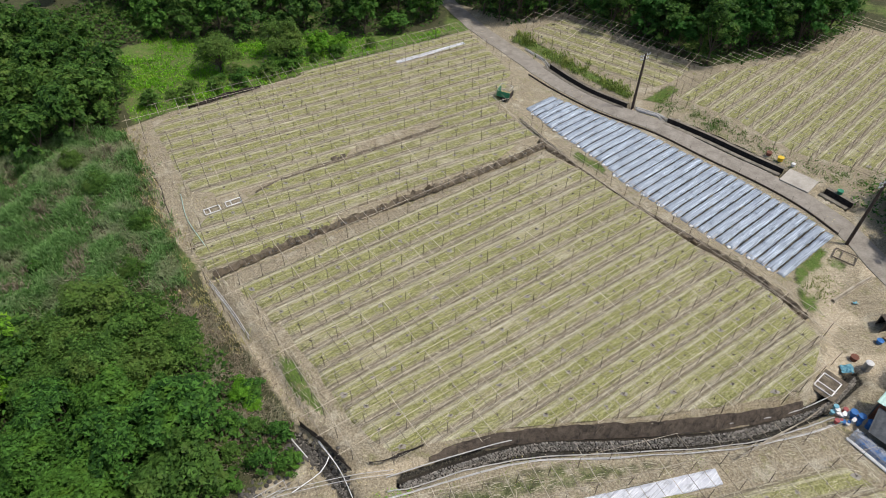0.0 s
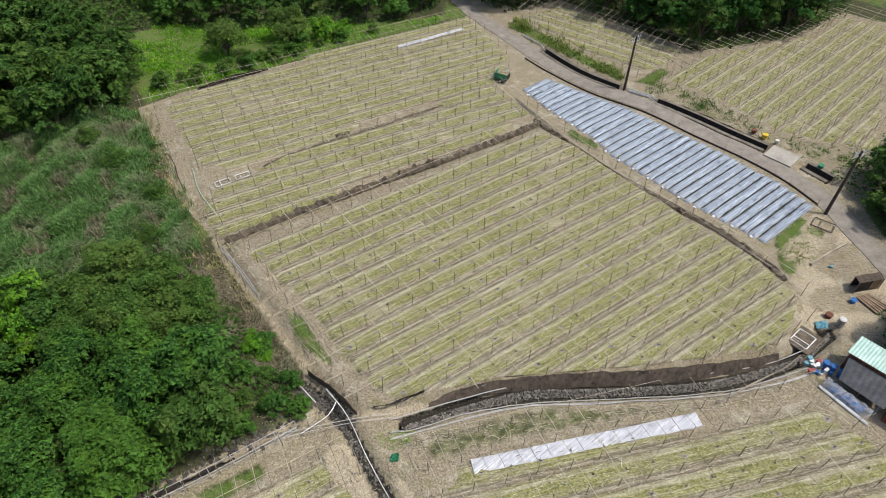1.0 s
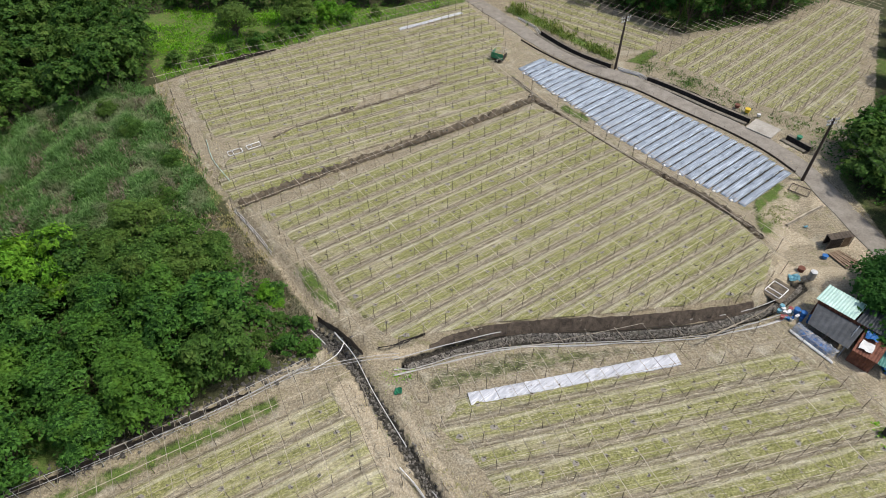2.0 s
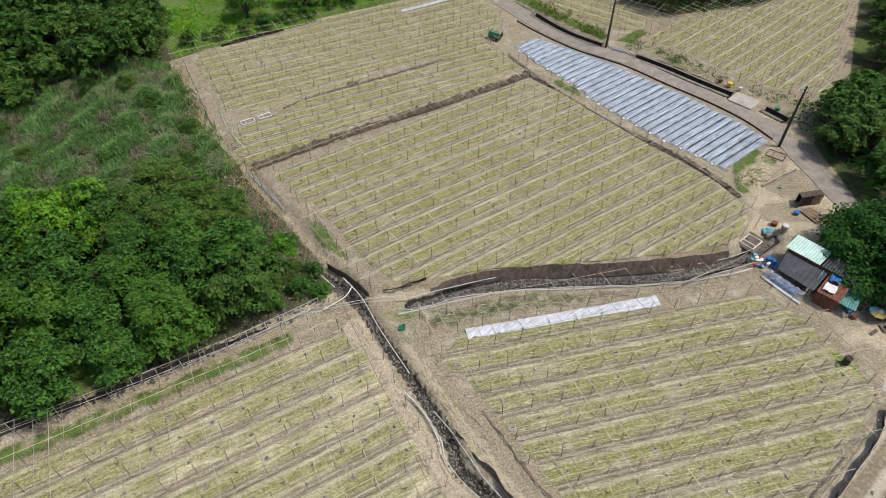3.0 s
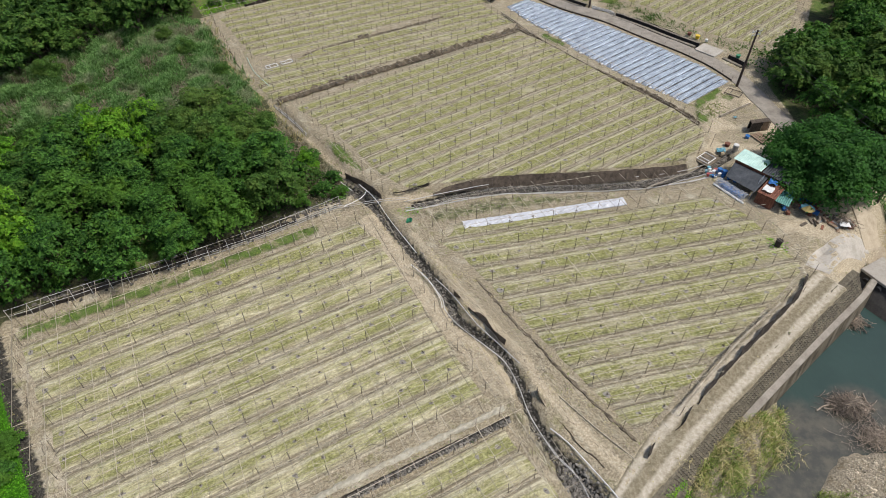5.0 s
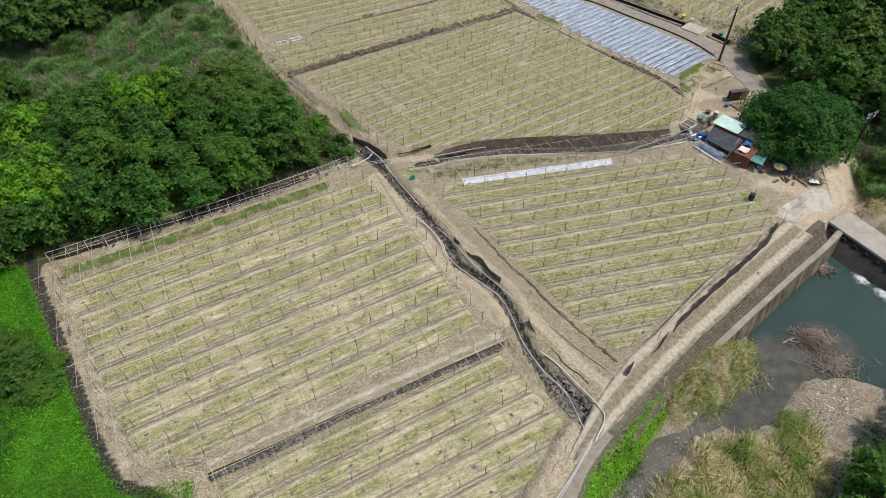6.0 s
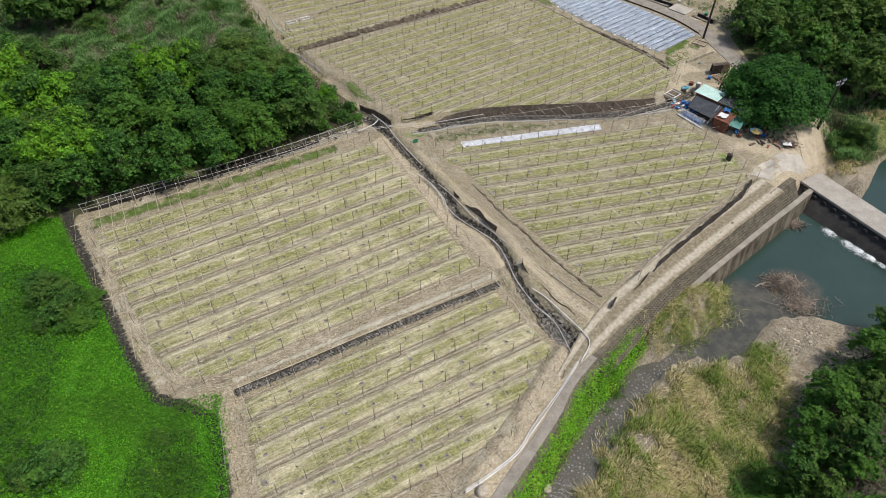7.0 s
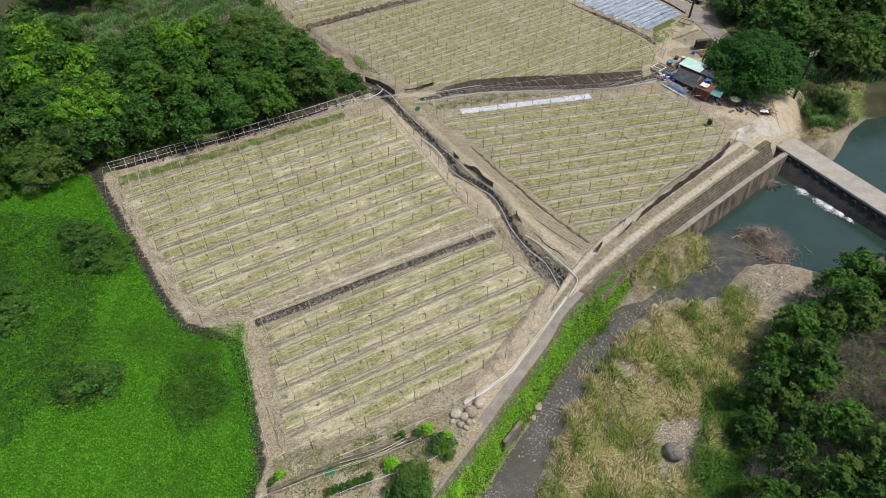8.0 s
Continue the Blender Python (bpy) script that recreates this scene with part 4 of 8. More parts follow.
def headland_litter(label, line, width, per_m, seed):
    """Straw and stalks strewn along a field edge."""
    rng = np.random.RandomState(seed)
    lots = {"straw": [], "dry_stalks": []}
    for (ax, ay), (bx, by) in zip(line[:-1], line[1:]):
        long = math.hypot(bx - ax, by - ay)
        u = np.array([(bx - ax) / long, (by - ay) / long])
        for kind, share in (("straw", 0.65), ("dry_stalks", 0.35)):
            v = strands(rng, np.array([ax, ay]), u, (0, long), width, lambda q: 0.0 * q, int(per_m * long * share), 0.25, 1.0, 0.032)
            lift = np.repeat(height(v[::4, 0], v[::4, 1]), 4)
            lots[kind].append(v + np.c_[0 * lift, 0 * lift, lift])
    st = thing("edge_litter", label, "straw litter", kind="stuff")
    for kind, mat_of in (("straw", M_STRAW), ("dry_stalks", M_DEAD)):
        v = np.concatenate(lots[kind])
        mesh_object(kind, v, np.arange(len(v)).reshape(-1, 4), mat_of, st)


for k, (line, width) in enumerate((
    ([(-3.6, 18.4), (2.2, 8.6), (7.2, 1.6), (10.6, -4.0), (16.0, -10.6)], 2.6),
    ([(-9.4, 19.6), (-3.4, 9.0), (-0.6, 3.6), (5.4, -3.6), (9.6, -11.6)], 2.4),
    ([(-42, 2.6), (-28.6, -15.4), (-25, -18.8), (-19.4, -19.0)], 2.4),
    ([(-19.0, -21.6), (-14.2, -34.4), (1.0, -29.4), (12.2, -16.0)], 2.2),
    ([(-18.6, -18.2), (5.6, -4.4)], 1.8),
    ([(-41.0, 70.4), (-34.6, 60.2), (-24.2, 45.4), (-17.2, 35.4), (-9.6, 26.4)], 3.0),
    ([(13.6, 67.4), (20.6, 58.8), (28.0, 49.6), (34.0, 42.4), (36.0, 36.6)], 2.4),
    ([(32.6, 27.4), (37.0, 20.8), (40.2, 12.2), (24.2, -2.4)], 2.2),
    ([(-3.6, 20.0), (8.0, 22.0), (21.0, 24.2), (32.0, 26.0)], 1.8),
    ([(-27.4, 51.4), (-20.0, 58.4), (-8.2, 66.0), (8.6, 76.0), (11.0, 84.0)], 2.0),
)):
    headland_litter("loose straw and dead stalks strewn along a field edge", line, width, 14, 130 + k)


# ---- mulched beds ----
def bag(x, y, z, r, seed):
    rng = random.Random(seed)
    bm = bmesh.new()
    bmesh.ops.create_icosphere(bm, subdivisions=1, radius=r)
    for w in bm.verts:
        w.co = Vector((x + w.co.x * rng.uniform(0.8, 1.3), y + w.co.y * rng.uniform(0.8, 1.2), z + r * 0.4 + w.co.z * 0.55))
    return bm


def build_mulch():
    rng = np.random.RandomState(11)
    o, u, v = row_frame((35.3, 44.1), 38.5, -51.5)
    field = thing("mulched_beds", "long beds under silver plastic mulch film", "field bed", kind="structure")
    nv = np.array([-u[1], u[0]])
    for j in range(0, 40):
        c = o + nv * (0.45 + 1.15 * j)
        run = stretch_inside(F_MULCH, c, u, 0.15)
        if not run:
            continue
        a, b = run
        n = max(5, int((b - a) / 0.45))
        prof = [(-0.485, 0.0), (-0.44, 0.12), (-0.35, 0.2), (-0.1, 0.23), (0.12, 0.225), (0.36, 0.2), (0.44, 0.12), (0.485, 0.0)]
        vs = []
        for k, s in enumerate(np.linspace(a, b, n)):
            t = min(1.0, 0.3 + 0.5 * min(k, n - 1 - k))
            for p, h in prof:
                q = c + u * s + nv * (p * (1 + 0.03 * rng.randn()) + 0.02 * rng.randn())
                vs.append((q[0], q[1], -0.02 + (0.03 + h + 0.012 * rng.randn()) * t))
        m = len(prof)
        fs = [(k * m + i, (k + 1) * m + i, (k + 1) * m + i + 1, k * m + i + 1) for k in range(n - 1) for i in range(m - 1)]
        fs += [tuple(range(m)), tuple((n - 1) * m + i for i in range(m - 1, -1, -1))]
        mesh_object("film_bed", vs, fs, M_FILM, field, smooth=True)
        if j % 2:
            q = c + u * (a - 0.1)
            part("sand_bag", bag(q[0], q[1], 0.02, 0.22, j), M_WHITE, field, "small white bag weighing down the film")
    return field


build_mulch()


# ---- dirt track along the river ----
def build_track():
    pts = np.array(smooth_line([(*p, 0) for p in TRACK[2:8]], 0.5))[:, :2]
    d = np.gradient(pts, axis=0)
    d /= np.linalg.norm(d, axis=1, keepdims=True)
    nrm = np.stack([-d[:, 1], d[:, 0]], -1)
    rng = np.random.RandomState(15)
    run = np.r_[0, np.cumsum(np.hypot(*np.diff(pts, axis=0).T))]
    z0 = np.where(pts[:, 1] > 8, 0.25 - 1.9 * step(pts[:, 1], 10, 16.5), 0.25 - 0.55 * step(-pts[:, 1], 4, 24))
    across = [(-1.0, -0.12), (-0.92, 0.03), (-0.72, 0.02), (-0.5, -0.01), (-0.2, 0.05), (0.2, 0.05), (0.5, -0.01), (0.72, 0.02), (0.92, 0.03), (1.0, -0.12)]
    half = np.interp(run, [0, run[-1] * 0.72, run[-1] * 0.86, run[-1]], [1.75, 1.75, 1.3, 0.6])
    vs, uvs = [], []
    for p, h in across:
        o = p * half * (1 + 0.02 * rng.randn(len(pts)) * (abs(p) > 0.9))
        q = pts + nrm * o[:, None]
        vs.append(np.c_[q, z0 + 0.03 + h + 0.012 * rng.randn(len(pts))])
        uvs.append(np.c_[run, np.full(len(pts), p)])
    v, uv = np.stack(vs, 1).reshape(-1, 3), np.stack(uvs, 1).reshape(-1, 2)
    n, m = len(pts), len(across)
    ob = mesh_object("track", v, [(k * m + j, (k + 1) * m + j, (k + 1) * m + j + 1, k * m + j + 1) for k in range(n - 1) for j in range(m - 1)], M_TRACK, smooth=True)
    idx = np.empty(len(ob.data.loops), int)
    ob.data.loops.foreach_get("vertex_index", idx)
    ob.data.uv_layers.new(name="UVMap").data.foreach_set("uv", uv[idx].ravel())
    return tagged(ob, "dusty farm track with two pale wheel ruts", "track", kind="structure")


build_track()


# ---- water ----
def flat_sheet(name, poly, z, mat, label, cell=1.0):
    xs, ys = np.array(poly).T
    gx, gy = np.arange(xs.min(), xs.max() + cell, cell), np.arange(ys.min(), ys.max() + cell, cell)
    X, Y = np.meshgrid(gx, gy)
    keep = inside(poly, X, Y) > -1.6
    nx = len(gx)
    fs = [(k * nx + j, k * nx + j + 1, (k + 1) * nx + j + 1, (k + 1) * nx + j) for k in range(len(gy) - 1) for j in range(nx - 1) if keep[k, j] or keep[k + 1, j + 1]]
    used = sorted({q for f in fs for q in f})
    at = {q: k for k, q in enumerate(used)}
    v = np.stack([X.ravel(), Y.ravel(), np.full(X.size, z)], -1)[used]
    ob = mesh_object(name, v, [tuple(at[q] for q in f) for f in fs], mat)
    shallow = ob.data.attributes.new("shallow", "FLOAT", "POINT")
    near = step(-np.hypot(v[:, 0] - 31.5, v[:, 1] + 9.5), -11.5, -5.0) + 0.8 * step(-np.hypot(v[:, 0] - 41, v[:, 1] + 3), -5, -2)
    shallow.data.foreach_set("value", np.clip(near, 0, 1).astype(np.float32))
    return tagged(ob, label, "water", kind="structure")


flat_sheet("water_river", [(50.2, 14.6), (46, 11.6), (40.5, 6.2), (33.4, -0.2), (32, -6.5), (29.3, -9.6), (27.4, -12.4), (28.4, -13.4), (32.2, -12.2), (37.3, -7.4), (46, -8.5), (54, -9), (60, -3)], -5.12, M_POND, "slow grey-green river water below a weir")
flat_sheet("water_stream", [(28.6, -10.4), (26.4, -11), (19, -14.8), (11.3, -23.8), (7.3, -30.4), (-3, -46), (-9, -58), (-2, -60), (8.4, -35), (13.6, -26.3), (20.1, -18), (25.6, -13), (27.3, -12.2)], -5.125, M_STREAM, "shallow brown stream with pale riffles")
flat_sheet("water_upstream", POND, -3.55, M_POND, "dammed river water behind a weir")


# ---- weir with its deck ----
FOAM = ((7.6, 1.45), (10.2, 1.5), (11.5, 1.5), (13.0, 1.25), (14.5, 0.9))  # place along the weir, size


def build_weir():
    w = thing("weir", "stained concrete weir with round drain holes and a dusty deck", "weir")
    a, b = Vector((48.6, 14.6, 0)), Vector((61.5, -8.5, 0))
    along = (b - a).normalized()
    out = Vector((-along.y, along.x, 0))
    if out.x < 0:
        out = -out
    L = (b - a).length
    turn = math.degrees(math.atan2(along.y, along.x))
    deck = part("deck", box(L, 3.9, 0.35, tuple((a + b) / 2 + out * 1.45 + Vector((0, 0, -3.2))), turn, 0.05), M_DECK, w, "dusty concrete deck")
    foot_a, foot_b = a - out * 3.3, b - out * 1.2
    top_a, top_b = a - out * 0.35, b - out * 0.35
    rows = []
    for k in range(41):
        t, u = top_a.lerp(top_b, k / 40), foot_a.lerp(foot_b, k / 40)
        rows += [(*(t + out * 0.8).xy, -6.2), (*(t + out * 0.8).xy, -3.1), (*t.xy, -3.1), (*t.lerp(u, 0.12).xy, -3.7), (*t.lerp(u, 0.6).xy, -4.5), (*u.xy, -5.3), (*u.xy, -6.2)]
    fs = [(k * 7 + j, (k + 1) * 7 + j, (k + 1) * 7 + j + 1, k * 7 + j + 1) for k in range(40) for j in range(6)]
    mesh_object("wall", rows, fs, M_WET, w, "dark wet concrete face sloping to the water")
    n = int(L / 1.5)
    for k in range(n):
        c = a + along * (1.2 + 1.5 * k) - out * 0.75 + Vector((0, 0, -3.75))
        bm = bmesh.new()
        # solid cylinder; the hole's darkness comes from its black colour
        rod(bm, c - out * 0.12, c + out * 0.4, 0.36, 14)
        part("drain_pipe", bm, M_WIRE, w, "black round plug for the dark inside of a drain")
    rng = np.random.RandomState(4)
    for s, r in FOAM:
        nu, nv = 12, 9
        gu, gv = np.meshgrid(np.linspace(-1, 1, nu), np.linspace(-0.35, 1.6, nv))
        c = np.array(a.lerp(b, s / L) - out * (3.3 - 2.1 * s / L + 0.2))[:2]
        q = c + (gu * r * 0.95)[..., None] * np.array(along)[:2] - (gv * r * 0.7 + 0.1)[..., None] * np.array(out)[:2]
        fade = np.clip(1.25 - np.hypot(gu, gv - 0.15 * np.sign(gv)), 0, 1)
        z = -5.08 + 0.16 * fade + 0.05 * rng.rand(*fade.shape)
        v = np.concatenate([q, z[..., None]], -1).reshape(-1, 3)
        ob = mesh_object("foam", v, [(k * nu + j, k * nu + j + 1, (k + 1) * nu + j + 1, (k + 1) * nu + j) for k in range(nv - 1) for j in range(nu - 1)], M_FOAM, w, "white foam of falling water", smooth=True)
        ob.data.attributes.new("thick", "FLOAT", "POINT").data.foreach_set("value", fade.ravel().astype(np.float32))
    return w


build_weir()


# ---- foliage ----
def leaf_tips(rng, centres, normals, size, stray=0.6):
    """Pointed leaf clumps: one triangle each."""
    n = len(centres)
    nrm = normals + stray * rng.randn(n, 3)
    nrm /= np.linalg.norm(nrm, axis=1, keepdims=True)
    t = np.cross(nrm, rng.randn(n, 3))
    t /= np.linalg.norm(t, axis=1, keepdims=True)
    b = np.cross(nrm, t)
    s = size * rng.uniform(0.6, 1.4, (n, 1))
    return np.stack([centres - t * s * 0.7 - b * s * 0.62, centres - t * s * 0.7 + b * s * 0.62, centres + t * s * 1.2], 1).reshape(-1, 3)


def tip_faces(n):
    return np.arange(n * 3).reshape(-1, 3)


def tree_data(rng, high, wide, trunk, lobes, leaves, size, flat=0.75):
    """Leaf verts of a crown made of uneven lobes, and the limb lines that carry them."""
    centres, limbs = [], []
    top = Vector((rng.normal(0, 0.25), rng.normal(0, 0.25), trunk))
    limbs.append(([(0, 0, -0.3), (0.08, 0.03, trunk * 0.5), tuple(top)], 0.05 * wide + 0.05, 0.03 * wide))
    vs = []
    spots = []
    for k in range(lobes):
        an = k * 2.4 + rng.uniform(-0.5, 0.5)
        up = rng.uniform(0.0, 1.0)
        rad = wide * (0.78 * math.sqrt(max(0.05, 1 - up * up * 0.9))) * rng.uniform(0.55, 1.0)
        c = np.array([rad * math.cos(an), rad * math.sin(an), trunk * 0.8 + (high - trunk * 0.8) * (0.18 + 0.66 * up) * rng.uniform(0.85, 1.05)])
        r = wide * rng.uniform(0.30, 0.50) * min(1.0, (15 / lobes) ** 0.4)
        spots.append((c, r))
        limbs.append(([tuple(top * 0.8), tuple(0.5 * (np.array(top) + c) + rng.normal(0, 0.15, 3)), tuple(c)], 0.022 * wide + 0.02, 0.012))
    per = max(24, leaves // lobes)
    sprays = max(5, per // 16)
    for c, r in spots:
        d = rng.randn(sprays, 3)
        d /= np.linalg.norm(d, axis=1, keepdims=True)
        d[:, 2] = np.where(d[:, 2] < -0.3, -d[:, 2], d[:, 2])
        rr = r * np.clip(rng.normal(0.9, 0.16, (sprays, 1)), 0.3, 1.3)
        uneven = 1 + 0.2 * np.sin(d[:, :1] * 7 + c[0]) * np.sin(d[:, 1:2] * 6 + c[1])
        heart = c + d * rr * uneven * [1, 1, flat]
        face = d * 0.7 + [0, 0, 0.8]
        pick = rng.randint(0, sprays, per)
        spread = rng.randn(per, 3) * min(0.42, max(0.12, 0.075 * wide)) * rng.uniform(0.6, 1.3, (sprays, 1))[pick]
        away = face[pick] / np.linalg.norm(face[pick], axis=1, keepdims=True)
        spread -= away * (0.65 * np.sum(spread * away, 1, keepdims=True))
        droop = 0.25 * np.sum(spread * spread, 1)[:, None] * [0, 0, -1.0]
        vs.append(leaf_tips(rng, heart[pick] + spread + droop, face[pick], size * 1.05, 0.42))
    return np.concatenate(vs), limbs


def build_tree(name, label, seed, high, wide, trunk, lobes, leaves, size, mat, flat=0.75):
    rng = np.random.RandomState(seed)
    t = thing(name, label, "tree")
    v, limbs = tree_data(rng, high, wide, trunk, lobes, leaves, size, flat)
    vs, fs, at = [], [], 0
    for pts, r, r2 in limbs:
        a, f = tube_data(pts, r, 5, r2)
        vs.append(a)
        fs.append(f + at)
        at += len(a)
    mesh_object("trunk", np.concatenate(vs), np.concatenate(fs), M_BARK, t, "dark trunk with spreading limbs")
    mesh_object("crown", v, tip_faces(len(v) // 3), mat, t)
    return t


def ground_z(x, y):
    """The built ground under a place, between its four nearest corners."""
    i = min(max(int(np.searchsorted(GRID_X, x)) - 1, 0), len(GRID_X) - 2)
    j = min(max(int(np.searchsorted(GRID_Y, y)) - 1, 0), len(GRID_Y) - 2)
    s = (x - GRID_X[i]) / (GRID_X[i + 1] - GRID_X[i])
    r = (y - GRID_Y[j]) / (GRID_Y[j + 1] - GRID_Y[j])
    a, b = GRID_Z[j], GRID_Z[j + 1]
    return float((a[i] * (1 - s) + a[i + 1] * s) * (1 - r) + (b[i] * (1 - s) + b[i + 1] * s) * r)


def plant(src, x, y, scale=1.0, turn=0.0, tall=1.0, sink=0.1):
    src_m = pose(x, y, ground_z(x, y) - sink, 0, 0, turn)
    c = copy_thing(src, src_m)
    c.scale = (scale, scale, scale * tall)
    return c


def scatter(poly, gap, seed, margin=0.0):
    """Places at least gap apart inside a polygon, in random order."""
    rng = random.Random(seed)
    xs, ys = [p[0] for p in poly], [p[1] for p in poly]
    n = int((max(xs) - min(xs)) * (max(ys) - min(ys)) / gap ** 2 * 6)
    cand = np.array([(rng.uniform(min(xs), max(xs)), rng.uniform(min(ys), max(ys))) for _ in range(n)])
    cand = cand[inside(poly, cand[:, 0], cand[:, 1]) > margin]
    kept, cells = [], {}
    for c in cand:
        i, j = int(c[0] // gap), int(c[1] // gap)
        near = [k for a in (-1, 0, 1) for b in (-1, 0, 1) for k in cells.get((i + a, j + b), ())]
        if all((c[0] - k[0]) ** 2 + (c[1] - k[1]) ** 2 > gap * gap for k in near):
            kept.append((float(c[0]), float(c[1])))
            cells.setdefault((i, j), []).append(kept[-1])
    return kept


BROAD = [build_tree("broadleaf_tree", "dense green broadleaf tree in a thicket", 20 + k, 6.0, 3.0, 1.2, 22, 5600, 0.15, M_LEAF) for k in range(3)]
DARK = [build_tree("broadleaf_tree", "dense dark green broadleaf tree in a thicket", 30 + k, 6.5, 3.1, 1.4, 22, 5200, 0.155, M_LEAF_DARK) for k in range(2)]
BRIGHT = [build_tree("broadleaf_tree", "yellow-green broadleaf tree in fresh leaf", 40 + k, 5.5, 2.8, 1.2, 18, 4800, 0.145, M_LEAF_BRIGHT) for k in range(2)]
OLIVE = [build_tree("broadleaf_tree", "olive-green feathery tree in a thicket", 50 + k, 5.6, 3.1, 1.3, 24, 6200, 0.13, M_OLIVE) for k in range(2)]
SHRUB = [build_tree("shrub", "low leafy green shrub", 60 + k, 2.2, 1.4, 0.3, 10, 1700, 0.115, m) for k, m in enumerate((M_LEAF, M_LEAF, M_OLIVE))]
SOURCES = BROAD + DARK + BRIGHT + OLIVE + SHRUB


def grow(kinds, poly, gap, seed, lo, hi, margin=0.0, tall=1.0):
    rng = random.Random(seed * 7 + 1)
    for x, y in scatter(poly, gap, seed, margin):
        plant(rng.choice(kinds), x, y, rng.uniform(lo, hi), rng.uniform(0, 360), tall * rng.uniform(0.85, 1.15))


def woodland(label, poly, gap, seed, mats, high=7.0, wide=3.0, leaves=1500, size=0.36, tall=(0.8, 1.3)):
    """A wood whose trees nobody could count: crowns joined by leaf kind, and their trunks."""
    rng = np.random.RandomState(seed)
    wood = thing("woodland", label, "woods", kind="stuff")
    protos = [tree_data(np.random.RandomState(seed * 10 + k), high, wide, high * 0.22, 14, leaves, size) for k in range(4)]
    crowns, trunks, tf, at = {k: [] for k in range(len(mats))}, [], [], 0
    for x, y in scatter(poly, gap, seed):
        v, limbs = protos[rng.randint(4)]
        a, s, h = rng.uniform(0, 6.28), rng.uniform(0.8, 1.25), rng.uniform(*tall)
        turn = np.array([[math.cos(a), -math.sin(a), 0], [math.sin(a), math.cos(a), 0], [0, 0, 1]])
        place = np.array([x, y, ground_z(x, y) - 0.2])
        crowns[rng.randint(len(mats))].append((v * [s, s, s * h]) @ turn.T + place)
        for pts, r, r2 in limbs[:6]:
            tv, f = tube_data(np.array(pts), r, 4, r2)
            trunks.append((tv * [s, s, s * h]) @ turn.T + place)
            tf.append(f + at)
            at += len(tv)
    for k, some in crowns.items():
        if some:
            v = np.concatenate(some)
            mesh_object("crowns", v, tip_faces(len(v) // 3), mats[k], wood)
    mesh_object("trunks", np.concatenate(trunks), np.concatenate(tf), M_BARK, wood)


# thicket between the fields and the meadow
grow(BROAD * 5 + DARK * 2, [(-19, 22.4), (-21, 25.5), (-25, 28), (-36, 31), (-50, 27), (-54, 12), (-46, 6.0), (-42, 6.4), (-26, 15.0), (-20, 18.8)], 3.5, 1, 0.9, 1.3)
grow(OLIVE, [(-34, 36.5), (-27, 37.5), (-22.5, 34.5), (-21, 31), (-22.5, 28.5), (-27, 29), (-34, 31)], 3.4, 12, 0.9, 1.2)
grow(BRIGHT * 2 + BROAD + DARK * 2, [(-52, 26), (-54, 12), (-46, 5.4), (-54, 4.4), (-75, 0), (-78, 36), (-62, 36)], 3.6, 2, 0.9, 1.35)
grow(SHRUB, [(-13, 26.5), (-12, 23.4), (-16, 21.6), (-26, 15.4), (-40, 7.2), (-42, 9), (-26, 18), (-18.5, 27), (-17.5, 30.5)], 2.0, 13, 0.6, 1.0)
plant(BRIGHT[0], -62, 28, 1.35, 40)
for k, (x, y, s) in enumerate(((-48, 14, 1.0), (-53, 21, 1.1), (-44.5, 11, 0.85), (-57.5, 16, 1.15), (-37, 29, 0.8))):
    plant(BRIGHT[k % 2], x, y, s * 1.15, 70 * k, 1.4)
plant(BRIGHT[1], -17.6, 29.6, 0.42, 10)
plant(BRIGHT[0], -16.4, 28.4, 0.3, 80)
for k, (x, y) in enumerate(((-38.6, 30.2), (-41.4, 28.6), (-44.6, 10.4), (-47.4, 9.0), (-61.8, 29.4))):
    plant(BRIGHT[k % 2], x, y, 1.25, 50 * k, 1.35)
grow([SHRUB[0], SHRUB[2], OLIVE[0]], [(-30, 44), (-36, 56), (-43, 66), (-58, 54), (-72, 48), (-74, 38), (-48, 34)], 6.5, 17, 0.35, 0.75)
for k, (x, y, s) in enumerate(((-33.4, -27.6, 0.55), (-35.0, -28.4, 0.5), (-32.0, -26.6, 0.4), (-46.5, -16.5, 0.6), (-48, -18, 0.5), (-39.0, -10.4, 0.8), (-41.6, -8.8, 0.75), (-37.4, -12.0, 0.55), (-43.4, -7.2, 0.6), (-36.8, -9.6, 0.5), (-40.4, -12.2, 0.5))):
    plant((DARK + BROAD)[k % 5], x, y, s, x * 9, 0.62)
grow(DARK + OLIVE + SHRUB, [(-47, 4.6), (-46, 6.4), (-56, 4.6), (-64, 3.6), (-64, -1), (-55, -0.6), (-48, 2)], 2.3, 16, 0.7, 1.05)
for x, y, s in ((-33.3, -27.6, 1.25), (-39.2, -11.0, 1.3), (-41, -9.2, 1.1), (-44.5, -19.5, 1.2), (-47, -20.5, 0.9), (-36.8, -11.6, 0.8)):
    plant(SHRUB[0], x, y, s * 1.35, x * 9, 0.6)
plant(OLIVE[0], -25, 90.5, 1.15, 30)
plant(BRIGHT[1], -20, 92, 0.8, 80)
plant(BRIGHT[0], -17, 93.2, 0.6, 10)
plant(OLIVE[1], -34, 86.2, 1.15, 120)
grow(SHRUB + SHRUB[2:] * 2, [(-41, 75), (-31.5, 81), (-14, 92.2), (1, 100.5), (-4, 97.6), (-22, 90), (-33, 83.6), (-42, 78)], 2.2, 14, 0.6, 1.2)
grow(DARK + OLIVE, [(-47, 70), (-44.4, 74), (-47.5, 80), (-51, 78)], 3.2, 15, 0.6, 0.95)
